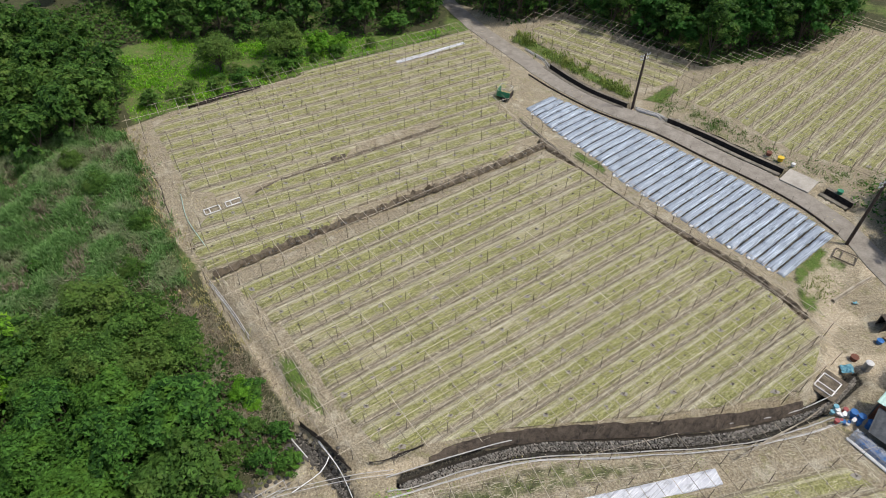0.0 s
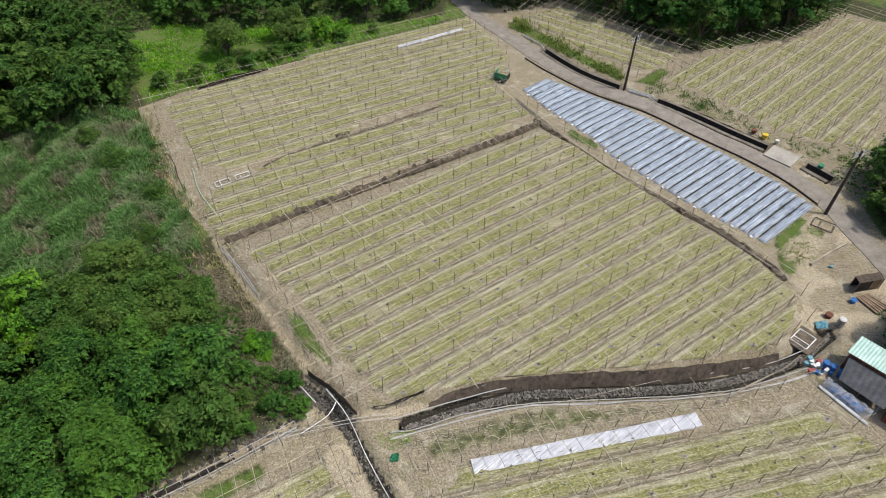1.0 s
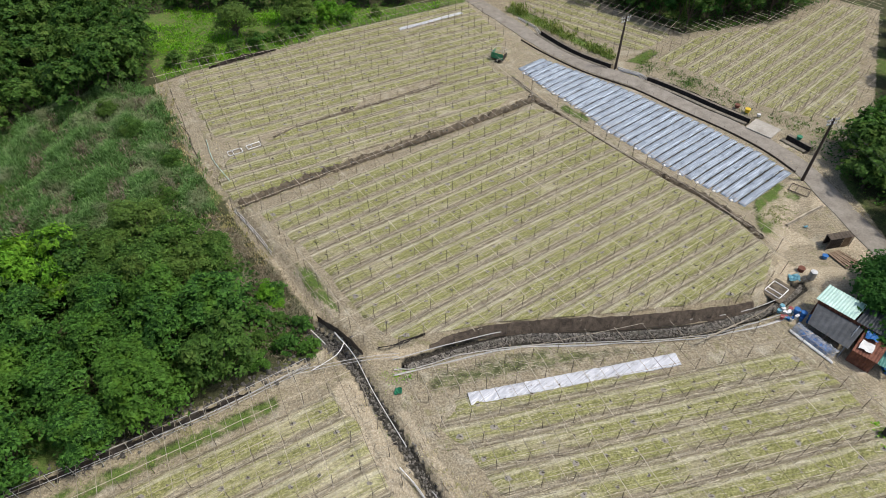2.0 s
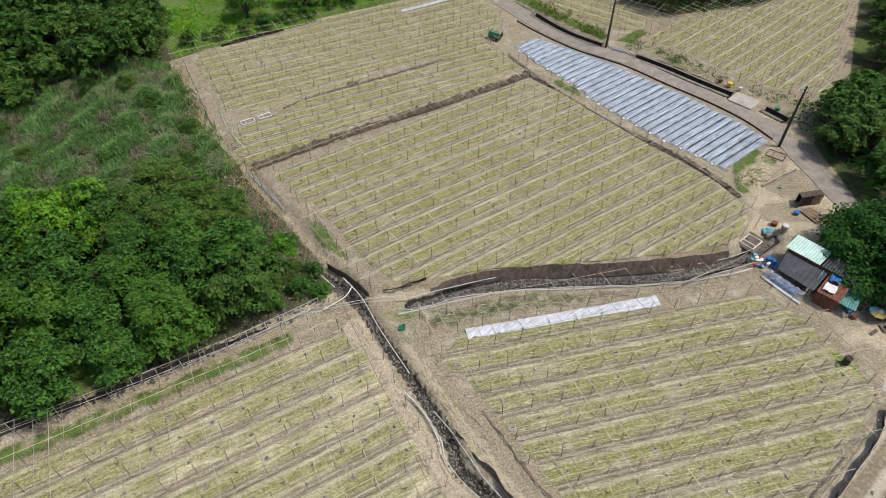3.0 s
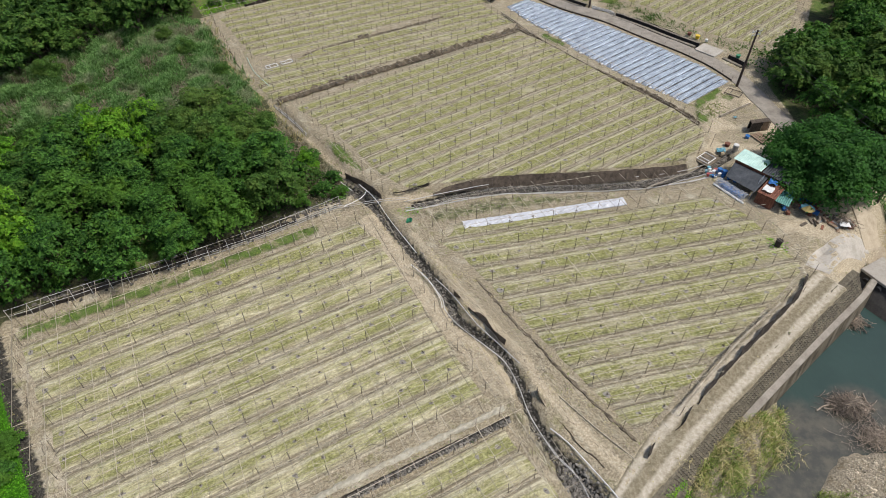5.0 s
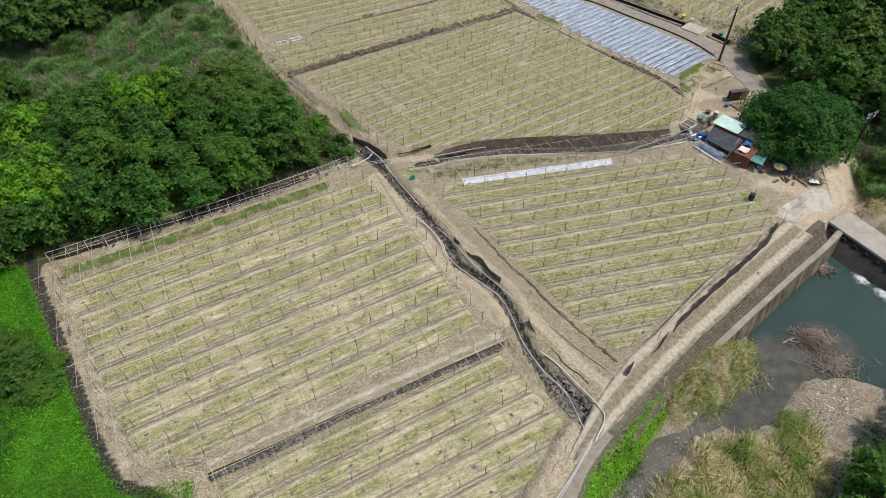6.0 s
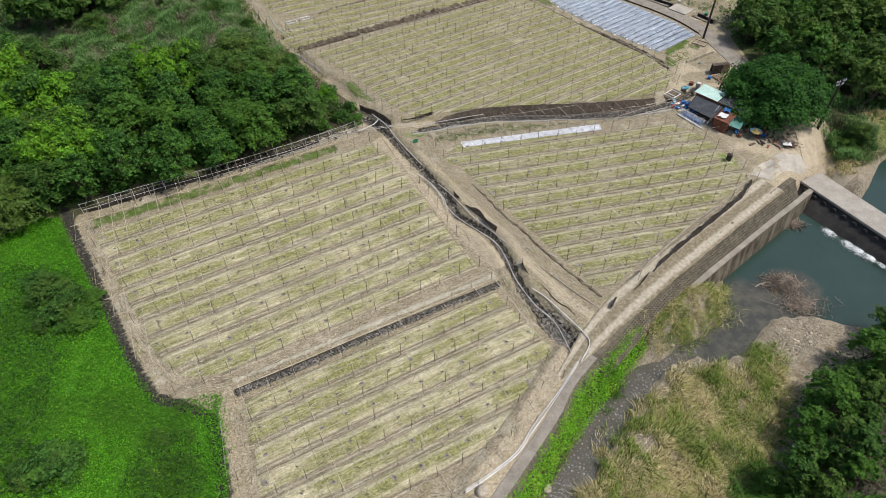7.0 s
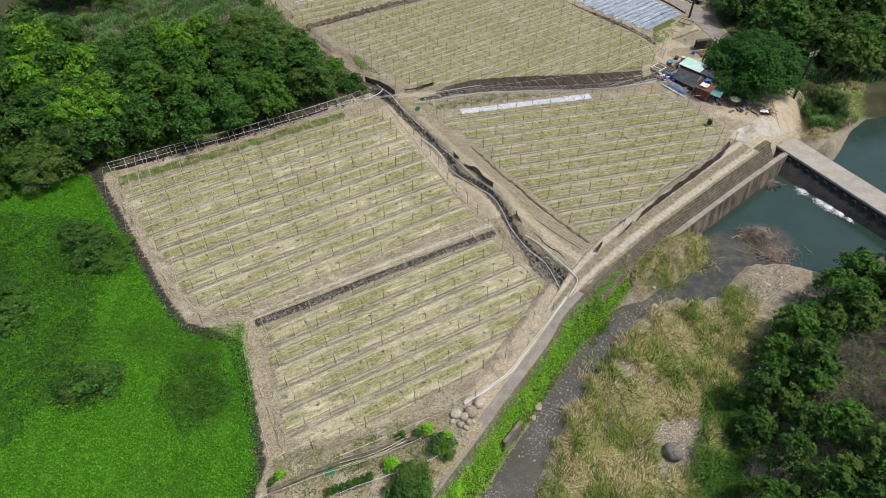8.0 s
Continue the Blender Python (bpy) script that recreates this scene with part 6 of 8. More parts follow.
def sweep(name, line, profile, mat, parent, label=""):
    """A closed profile of (outward, down) drawn along a line; heights follow the track."""
    rows = []
    base = offset_line(line, 0)
    z0 = track_z(base[:, 0], base[:, 1])
    for o, dz in profile:
        p = offset_line(line, o)
        rows.append(np.c_[p, z0 + dz])
    v = np.stack(rows, 1)
    n, m = v.shape[:2]
    fs = [(k * m + j, k * m + (j + 1) % m, (k + 1) * m + (j + 1) % m, (k + 1) * m + j) for k in range(n - 1) for j in range(m)]
    fs += [tuple(range(m)), tuple((n - 1) * m + j for j in range(m - 1, -1, -1))]
    return mesh_object(name, v.reshape(-1, 3), fs, mat, parent, label)


def build_river_wall():
    w = thing("river_wall", "stained concrete river wall with a studded slope and ledge", "retaining wall", kind="structure")
    # outward is to the left of a line that runs from the weir downstream
    high = [(48.0, 14.0), (44.4, 10.5), (38.4, 5.6), (32.2, 0.4), (28.0, -3.2), (26.4, -4.6)]
    sweep("wall_face", high, [(1.2, -2.18), (1.92, -2.18), (1.97, -2.24), (2.5, -6.4), (1.2, -6.4)], M_WALL, w, "tall stained concrete face")
    sweep("ledge", high, [(1.3, -2.18), (1.34, -2.05), (1.94, -2.10), (1.99, -2.2)], M_ROAD, w, "pale dusty ledge")
    long = [(44.8, 10.85), (44.0, 10.2), (38.4, 5.6), (32.2, 0.4), (24.2, -6.4), (18.1, -13.1), (14.9, -16.4)]
    sweep("stud_slope", long, [(-0.7, -1.0), (-0.65, 0.01), (0.0, 0.01), (1.42, -2.1), (0.9, -2.9)], M_STUD_BANK, w, "dark sloping face under rows of studs")
    low = [(14.9, -16.4), (12.2, -19.6), (10.3, -22.9), (5.5, -29.5), (2.8, -33.3), (0.1, -37), (-5.3, -44.5)]
    sweep("stud_slope", low, [(-0.4, -0.9), (-0.35, 0.02), (0.05, 0.02), (0.75, -1.1), (0.3, -1.8)], M_STUD_BANK, w, "dark sloping face under rows of studs")
    sweep("path_slab", low, [(-1.0, -0.2), (-1.0, 0.05), (-0.95, 0.08), (-0.05, 0.08), (0.02, 0.05), (0.02, -0.2)], M_ROAD, w, "narrow grey concrete path")
    vs, fs = [], []
    rng = random.Random(17)
    for line, rows, spread, fall in ((long, 7, 1.36, 2.05), (low, 3, 0.66, 1.05)):
        for r in range(rows):
            t = (r + 0.5) / rows
            p = offset_line(line, 0.02 + spread * t)
            b = offset_line(line, 0)
            z = track_z(b[:, 0], b[:, 1])
            run = np.r_[0, np.cumsum(np.hypot(*np.diff(p, axis=0).T))]
            for s in np.arange(0.15 * (r % 2), run[-1], 0.34):
                if rng.random() < 0.2:
                    continue
                x, y, zz = np.interp(s, run, p[:, 0]), np.interp(s, run, p[:, 1]), np.interp(s, run, z) - fall * t
                q, k0 = rng.uniform(0.045, 0.08), len(vs)
                for ax, ay, az in ((-1, -1, -1), (1, -1, -1), (1, 1, -1), (-1, 1, -1), (-0.8, -0.8, 1), (0.8, -0.8, 1), (0.8, 0.8, 1), (-0.8, 0.8, 1)):
                    vs.append((x + ax * q, y + ay * q, zz + 0.05 + az * q))
                fs += [tuple(k0 + i for i in f) for f in ((4, 5, 6, 7), (0, 1, 5, 4), (1, 2, 6, 5), (2, 3, 7, 6), (3, 0, 4, 7))]
    studs = mesh_object("studs", vs, fs, M_CONC, w, "small pale concrete studs in rows")
    studs["kind"] = "stuff"
    part("pillar", box(2.8, 0.35, 3.2, (6.3, -31.4, -5.3), 51, 0.04), M_CONC, w, "short concrete guard wall in the stream")


build_river_wall()
VINE = [(20.5, -11.8), (21.6, -12.4), (15.8, -18.8), (12.4, -22.8), (9.8, -26.6), (7.2, -30.2), (4.8, -34.0), (0, -40.4), (-2.4, -41.2), (0.4, -37.4), (3.1, -33.7), (5.8, -29.9), (10.6, -23.3), (12.5, -20.0), (15.5, -16.9), (18.6, -13.6)]
creeper("bank_vines", "bright green vines over a river bank", VINE, 330, 0.075, M_VINE, 30, lift=0.30, base=lambda x, y: np.maximum(height(x, y), track_z(x, y) - 0.05 - 1.45 * np.minimum(to_line(BANK, x, y), 0.8) - 2.4 * np.maximum(to_line(BANK, x, y) - 0.8, 0)))
blades("bank_reeds", "dark green reed clumps among bank vines", "grass", [(15.5, -18.2), (17.5, -15.8), (18.4, -16.6), (16.2, -19.4)], 26, 1.2, 0.03, M_LEAF, 31, tuft=12)


# ---- shade-net fences ----
def net_fence(label, line, z_foot, heights, posts=True, seed=1, fold=0.08, lean=0.0, mat=M_NET):
    """Black net on short posts; the cloth has two faces and uneven folds."""
    rng = np.random.RandomState(seed)
    f = thing("shade_net_fence", label, "fence")
    p = np.array(smooth_line([(*q, 0) for q in line], 0.35))[:, :2]
    t = np.gradient(p, axis=0)
    t /= np.linalg.norm(t, axis=1, keepdims=True)
    nrm = np.stack([-t[:, 1], t[:, 0]], -1)
    run = np.linspace(0, 1, len(p))
    h = np.interp(run, np.linspace(0, 1, len(heights)), heights) * (1 + 0.025 * rng.randn(len(p)))
    rows = []
    for k, g in enumerate((0.0, 0.35, 0.7, 1.0)):
        wave = fold * np.sin(run * len(p) * 0.7 + k) * (0.4 + g) + 0.03 * rng.randn(len(p))
        q = p + nrm * (wave + lean * g)[:, None]
        rows.append(np.c_[q, z_foot + h * g])
    front = np.stack(rows, 1)
    back = front + np.concatenate([nrm[:, None] * 0.025 * np.ones((1, 4, 1)), np.zeros((len(p), 4, 1))], -1)
    v = np.concatenate([front, back[:, ::-1]], 1)
    n, m = v.shape[:2]
    fs = [(k * m + j, k * m + (j + 1) % m, (k + 1) * m + (j + 1) % m, (k + 1) * m + j) for k in range(n - 1) for j in range(m)]
    mesh_object("net", v.reshape(-1, 3), fs, mat, f)
    if posts:
        for k in range(0, len(p), 7):
            ob = new("post", POST_MESH)
            ob.parent = f
            ob.matrix_basis = pose(p[k, 0] + nrm[k, 0] * 0.08, p[k, 1] + nrm[k, 1] * 0.08, z_foot, rng.uniform(-4, 4), rng.uniform(-4, 4), 0) @ Matrix.Diagonal((0.9, 0.9, max(0.3, h[k] * 0.56), 1))
    return f


net_fence("black shade net hung along a terrace edge above a brook", [(-1.2, 23.9), (4.2, 25.2), (11.6, 25.9), (17.6, 26.2), (23.4, 26.9), (28.8, 27.8), (31.2, 28.5)], -0.25, [0.2, 1.0, 1.3, 1.35, 1.3, 1.25, 1.0], seed=1, fold=0.03, lean=0.65, mat=M_NET_BROWN)
net_fence("torn black shade net along a bare terrace edge", [(-6.0, 23.3), (-4, 23.8), (-1.7, 24.8)], 0.55, [0.15, 0.3, 0.6], seed=2)
net_fence("black shade net around a terrace corner above a ditch", [(-12.3, 27.0), (-9.8, 25.1), (-7.5, 22.9)], -0.6, [1.3, 1.6, 1.5], seed=3, fold=0.02, mat=M_NET_BROWN)
net_fence("black shade net sagging along a field edge above a river track", [(39.0, 10.0), (36.8, 7.2), (33.3, 4.0), (28.6, -0.1), (25.0, -3.3), (23.0, -5.4)], 0.1, [0.7, 1.0, 1.05, 1.0, 0.9, 0.4], seed=4, lean=-0.25)
net_fence("torn black net corner lying by a river track", [(22.2, -5.6), (21.4, -6.9), (20.2, -7.8)], 0.1, [0.3, 0.7, 0.2], seed=5)
net_fence("torn black net corner at a track junction", [(18.0, -9.2), (17.3, -10.4)], 0.1, [0.6, 0.8], seed=6)
net_fence("brown net screen standing along a ditch", [(1.2, 7.6), (1.9, 7.2)], -0.1, [0.9, 0.5], seed=7, mat=M_SCREEN)
net_fence("brown net screen standing along a ditch", [(2.6, 6.0), (3.8, 4.6), (5.0, 2.9), (6.1, 1.4)], -0.2, [0.3, 0.9, 0.85, 0.8], seed=8, mat=M_SCREEN)
net_fence("brown net screen beside a crossing of two paths", [(8.6, -3.9), (9.3, -5.6)], -0.2, [0.9, 0.3], seed=9, mat=M_SCREEN)
net_fence("brown net screen along the lower ditch", [(9.6, -5.6), (11.4, -8.6), (13.6, -11.2)], -0.4, [0.4, 0.6, 0.5], seed=10, mat=M_SCREEN)
net_fence("black net laid under a fence beside the wood", [(-42.8, 4.4), (-36.2, 8.0), (-31, 10.7), (-24, 14.7), (-17, 18.8)], -0.25, [0.7, 1.0, 0.95, 0.9, 0.7], seed=11, fold=0.08)
net_fence("black net along the far field edge", [(-36, 75.6), (-31.5, 78.8), (-27, 81.6)], 0.1, [0.5, 0.7, 0.4], seed=12)
net_fence("black net lining along a roadside channel", [(32.3, 73.0), (35.6, 70.2), (39.2, 66.4), (42.6, 62.8)], -0.5, [0.55, 0.6, 0.55], posts=False, seed=13)


def fence_rails(label, line, z, seed, gap=1.9, up=1.9, lines=(1.0, 0.5), r=0.03):
    """A light fence of pipes: posts, and rails at parts of the height."""
    rng = random.Random(seed)
    f = thing("pipe_fence", label, "fence")
    pts = smooth_line([(*q, 0) for q in line], gap)
    for p in pts:
        bm = bmesh.new()
        rod(bm, (0, 0, -0.2), (rng.uniform(-0.08, 0.08), rng.uniform(-0.08, 0.08), up), r, 5)
        part("post", bm, M_PIPE, f).location = (p[0], p[1], z)
    for g in lines:
        tubes("rail", [([(p[0] + rng.uniform(-0.05, 0.05), p[1], z + up * g + rng.uniform(-0.05, 0.05)) for p in pts], r * 0.9)], M_PIPE, f)
    return f


fence_rails("grey pipe fence along the wood's edge", [(-43.2, 4.0), (-36.4, 7.6), (-31, 10.3), (-20.3, 16.2), (-12.3, 21.4)], -0.25, 21)
fence_rails("light pipe fence at the field corner beside the meadow", [(-20.6, -21.6), (-18.6, -27.4), (-17.4, -30), (-15.2, -35)], -0.7, 22, gap=2.6, up=0.7, lines=(0.9,))
fence_rails("pipe frame above a vegetable plot", [(-14.6, -38.6), (-10.1, -36.8), (-7.2, -35.8), (-4.7, -34.8), (-2.1, -33.6)], -0.7, 23, gap=2.6, up=1.4, lines=(1.0,))
fence_rails("pipe frame above a vegetable plot", [(-8.6, -38.4), (-6.0, -37.4), (-3.2, -36.4), (-0.6, -35.2)], -0.7, 24, gap=2.6, up=1.4, lines=(1.0,))


# ---- pipes, hoses, poles on the ground ----
def lay_pipes(name, label, line, n, spread, r, mat, seed, lift=0.08, z=None, category="pipes"):
    rng = random.Random(seed)
    t = thing(name, label, category)
    for k in range(n):
        off = rng.uniform(-spread, spread)
        pts = smooth_line([(x + rng.uniform(-0.06, 0.06), y + off + rng.uniform(-0.06, 0.06), 0) for x, y in line], 0.7)
        tubes("pipe", [([(x, y, (ground_z(x, y) if z is None else z) + lift + 0.03 * k) for x, y, _ in pts], r)], mat, t, sides=5)
    return t


lay_pipes("pipe_bundle", "pale plastic pipes lying along a brook", [(-4.4, 20.9), (1, 22.6), (7.2, 24.1), (13.5, 24.4), (18.2, 24.8), (23.4, 25.2), (30, 26.5), (33.5, 27.6)], 5, 0.30, 0.045, M_PIPE, 31)
lay_pipes("water_pipe", "grey pipe along a terrace foot", [(-4.6, 22.4), (1, 24.3), (7.3, 26.0), (17, 26.5), (24, 27.2), (30, 28.4), (35, 30.3)], 1, 0.0, 0.05, M_PIPE, 32, z=0.0)
lay_pipes("water_pipe", "white pipes crossing a ditch bend", [(-10.4, 25.3), (-8.2, 22.6), (-6.1, 18.6), (-2.9, 13.5)], 3, 0.22, 0.028, M_WHITE, 33, z=0.2)
lay_pipes("water_pipe", "grey pipes over a ditch", [(-13.3, 20.9), (-10.2, 21.7), (-7.0, 22.4), (-4.0, 22.9)], 2, 0.4, 0.028, M_PIPE, 34, z=0.3)
lay_pipes("water_pipe", "white pipe lying on rubble", [(-12.7, 25.4), (-11.1, 23.8)], 1, 0.0, 0.05, M_WHITE, 35, z=0.5)
lay_pipes("water_pipe", "curved white pipe beside a ditch", [(-11.9, 20.9), (-9.9, 22.6), (-9.4, 24.0)], 1, 0.0, 0.045, M_WHITE, 36, z=0.35)
lay_pipes("water_pipe", "long grey pipe along a ditch", [(-3.0, 11.4), (-1.4, 9.4), (0.1, 6.8), (0.3, 5.6), (1.6, 3.6), (4.3, 1.0), (6.0, -0.8), (7.0, -3.4), (7.8, -6.5), (9.6, -10.0), (11.3, -12.2), (12.4, -15.8)], 2, 0.12, 0.032, M_PIPE, 37, z=0.05)
lay_pipes("water_pipe", "white pipe along a ditch", [(-3.4, 11.8), (-1.6, 9.8), (-0.2, 7.0), (0.0, 5.8)], 2, 0.12, 0.03, M_WHITE, 38, z=0.08)
lay_pipes("water_pipe", "grey pipe along the far side of a ditch", [(-0.7, 9.9), (0.8, 8.0), (2.0, 6.1), (3.6, 3.7), (5.3, 1.6), (7.3, -0.8)], 1, 0.0, 0.05, M_PIPE, 39, z=0.0)
lay_pipes("water_pipe", "white hose looping round a ditch end", [(9.4, -7.6), (10.8, -9.0), (12.6, -11.4), (14.2, -13.8), (14.4, -14.9), (13.2, -16.9)], 1, 0.0, 0.06, M_WHITE, 40, z=0.1)
lay_pipes("water_pipe", "thin grey pole beside a path", [(10.7, -4.4), (13.6, -7.8), (16.2, -10.4)], 1, 0.0, 0.05, M_RAIL, 41, z=0.05)
lay_pipes("pipe_bundle", "white plastic pipes along a narrow path", [(13.0, -16.9), (10.6, -20.4), (8.1, -23.7), (6.4, -26.1), (4.3, -27.9), (1.8, -29.6)], 6, 0.22, 0.024, M_WHITE, 42, z=-0.2)
lay_pipes("pole_bundle", "grey poles laid along the wood's edge", [(-30, 11.4), (-20.4, 16.6), (-12.4, 21.6)], 2, 0.2, 0.035, M_PIPE, 43)
lay_pipes("pole_bundle", "grey poles stacked beside the road", [(26.8, 76.2), (29.4, 74.6), (32.2, 73.0)], 9, 0.45, 0.05, M_PIPE, 44)
lay_pipes("pole_bundle", "grey poles stacked beside the road", [(12.8, 93.6), (15, 90.4), (17, 87.8)], 4, 0.25, 0.05, M_PIPE, 45)
lay_pipes("pole_bundle", "bamboo poles lying in a yard", [(39.2, 41.0), (42, 42.7), (44.6, 44.2)], 7, 0.22, 0.05, M_RAIL, 46)
lay_pipes("pole_bundle", "dark poles and netting along a field edge", [(10.2, 73.2), (13.4, 68.2), (16.6, 63.0), (21.2, 56.6), (25.5, 52.0), (29.4, 48.0), (32.6, 43.8), (35.2, 39.8)], 4, 0.3, 0.05, M_POST, 47, lift=0.2)
lay_pipes("pole_bundle", "pale poles along a field edge", [(10.4, 73.0), (13.6, 67.8), (16.8, 62.6), (21.4, 56.2), (25.7, 51.6), (29.6, 47.6), (32.8, 43.4), (35.6, 38.8)], 3, 0.35, 0.035, M_RAIL, 48, lift=0.3)
lay_pipes("water_hose", "dark irrigation hose along a field edge", [(-36.5, 61.2), (-34.4, 58.6), (-33, 56), (-31, 52.4)], 1, 0.0, 0.05, M_NET, 49)
lay_pipes("water_hose", "pale green hose along a field corner", [(-31.4, 57), (-29.3, 52.6), (-26.2, 48.4)], 1, 0.0, 0.04, M_PALE_ROOF, 50, lift=0.2)
lay_pipes("pole_bundle", "grey poles along the field edge", [(-24.4, 43.2), (-21.2, 39.4), (-18.6, 36)], 3, 0.2, 0.05, M_PIPE, 51)
lay_pipes("pole_bundle", "poles beside a plot", [(-9.4, -35.4), (-5.6, -33.6), (-1.4, -31.6)], 3, 0.3, 0.05, M_RAIL, 52)
lay_pipes("pole_bundle", "fallen poles over the field edge net", [(21, -6.4), (28, 0.4), (34, 5.4)], 3, 0.5, 0.04, M_RAIL, 53, z=1.3)
lay_pipes("pole_bundle", "poles laid on a brook crossing", [(23.9, 23.6), (27, 25.2), (31, 27.2), (33, 28.6)], 3, 0.4, 0.04, M_RAIL, 54, z=0.5)


# ---- roadside ----
def build_channel(label, line, half):
    """A dark lined channel: side walls and a floor sunk into the verge."""
    c = thing("roadside_channel", label, "channel")
    p = np.array(smooth_line([(*q, 0) for q in line], 0.8))[:, :2]
    t = np.gradient(p, axis=0)
    t /= np.linalg.norm(t, axis=1, keepdims=True)
    nrm = np.stack([-t[:, 1], t[:, 0]], -1)
    for name, rows, mat in (("lining", [(-half, 0.07), (-half * 0.9, -0.6), (half * 0.9, -0.6), (half, 0.07)], M_NET), ("kerb", [(half, -0.5), (half, 0.08), (half + 0.5, 0.06), (half + 0.6, -0.3)], M_CONC), ("kerb", [(-half - 0.6, -0.3), (-half - 0.5, 0.06), (-half, 0.08), (-half, -0.5)], M_CONC)):
        v = np.stack([np.c_[p + nrm * o, np.full(len(p), z)] for o, z in rows], 1)
        n, m = v.shape[:2]
        mesh_object(name, v.reshape(-1, 3), [(k * m + j, k * m + j + 1, (k + 1) * m + j + 1, (k + 1) * m + j) for k in range(n - 1) for j in range(m - 1)], mat, c)
    return c


build_channel("dark lined drainage channel beside the farm road", CHANNELS[0], 0.55)
build_channel("shaded drainage channel beside the farm road", CHANNELS[1], 0.5)
build_channel("short dark culvert pit beside the farm road", CHANNELS[2], 0.6)


def build_edging():
    """A low dark board along the mulched beds, with short stakes beside it."""
    e = thing("road_edging", "low dark board edging a road, with thin stakes", "edging")
    line = [(12.6, 85.6), (15.9, 81.2), (21.3, 75.4), (28.1, 70.3), (33.2, 64.9), (38.4, 59.6), (41.8, 55.2), (44.0, 50.8)]
    p = np.array(smooth_line([(*q, 0) for q in line], 0.7))[:, :2]
    d = np.gradient(p, axis=0)
    d /= np.linalg.norm(d, axis=1, keepdims=True)
    nrm = np.stack([-d[:, 1], d[:, 0]], -1)
    v = np.stack([np.c_[p + nrm * o, np.full(len(p), z)] for o, z in ((-0.05, -0.1), (-0.05, 0.16), (0.05, 0.16), (0.05, -0.1))], 1)
    n = len(p)
    mesh_object("board", v.reshape(-1, 3), [(k * 4 + j, k * 4 + j + 1, (k + 1) * 4 + j + 1, (k + 1) * 4 + j) for k in range(n - 1) for j in range(3)], M_POLE, e)
    for k in range(1, n, 3):
        ob = new("stake", POST_MESH)
        ob.parent = e
        ob.matrix_basis = pose(p[k, 0] - nrm[k, 0] * 0.12, p[k, 1] - nrm[k, 1] * 0.12, -0.05, (k * 37) % 9 - 4, (k * 53) % 9 - 4) @ Matrix.Diagonal((0.7, 0.7, 0.45, 1))


build_edging()
bridge = part("culvert_slab", box(3.6, 3.0, 0.3, (43.3, 60.2, -0.1), -46, 0.04), M_DECK, None)
tagged(bridge, "pale concrete culvert slab between road and field", "slab", kind="structure")


def utility_pole(label, x, y, z, high, arm_deg):
    p = thing("utility_pole", label, "utility pole", group="poles along the farm road", at=(x, y, z))
    bm = bmesh.new()
    rod(bm, (0, 0, -0.4), (0.05, 0.03, high), 0.20, 12, 0.13)
    part("pole", bm, M_POLE, p)
    c, s = math.cos(radians(arm_deg)), math.sin(radians(arm_deg))
    for h, half in ((high - 0.25, 0.9), (high - 0.75, 0.75)):
        part("cross_arm", box(half * 2, 0.10, 0.10, (0, 0, h), arm_deg, 0.01), M_STEEL, p, "grey steel cross arm")
        for o in (-0.85, -0.3, 0.4, 0.9):
            bm = bmesh.new()
            rod(bm, (c * o * half, s * o * half, h + 0.1), (c * o * half, s * o * half, h + 0.32), 0.07, 8, 0.04)
            part("insulator", bm, M_WHITE, p, "white porcelain insulator")
    return p


POLES = [(26.4, 76.6, -0.05, 8.2, 30), (44.3, 49.3, -0.05, 8.9, 20), (53.4, 23.6, -1.95, 8.9, 25)]
for x, y, z, h, a in POLES:
    utility_pole("dark wooden utility pole with steel cross arms", x, y, z, h, a)


def build_wires():
    w = thing("overhead_wires", "thin black wires between utility poles", "wires")
    spots = [(12, 118, 8.0)] + [(x, y, z + h + 0.1) for x, y, z, h, _ in POLES] + [(84, -8, 8.5)]
    for a, b in zip(spots[:-1], spots[1:]):
        for o in (-0.7, 0.7):
            pts = [(a[0] + (b[0] - a[0]) * t + o * 0.8, a[1] + (b[1] - a[1]) * t + o * 0.4, a[2] + (b[2] - a[2]) * t - 3.2 * t * (1 - t)) for t in np.linspace(0, 1, 16)]
            tubes("wire", [(pts, 0.014)], M_WIRE, w, sides=3)


build_wires()


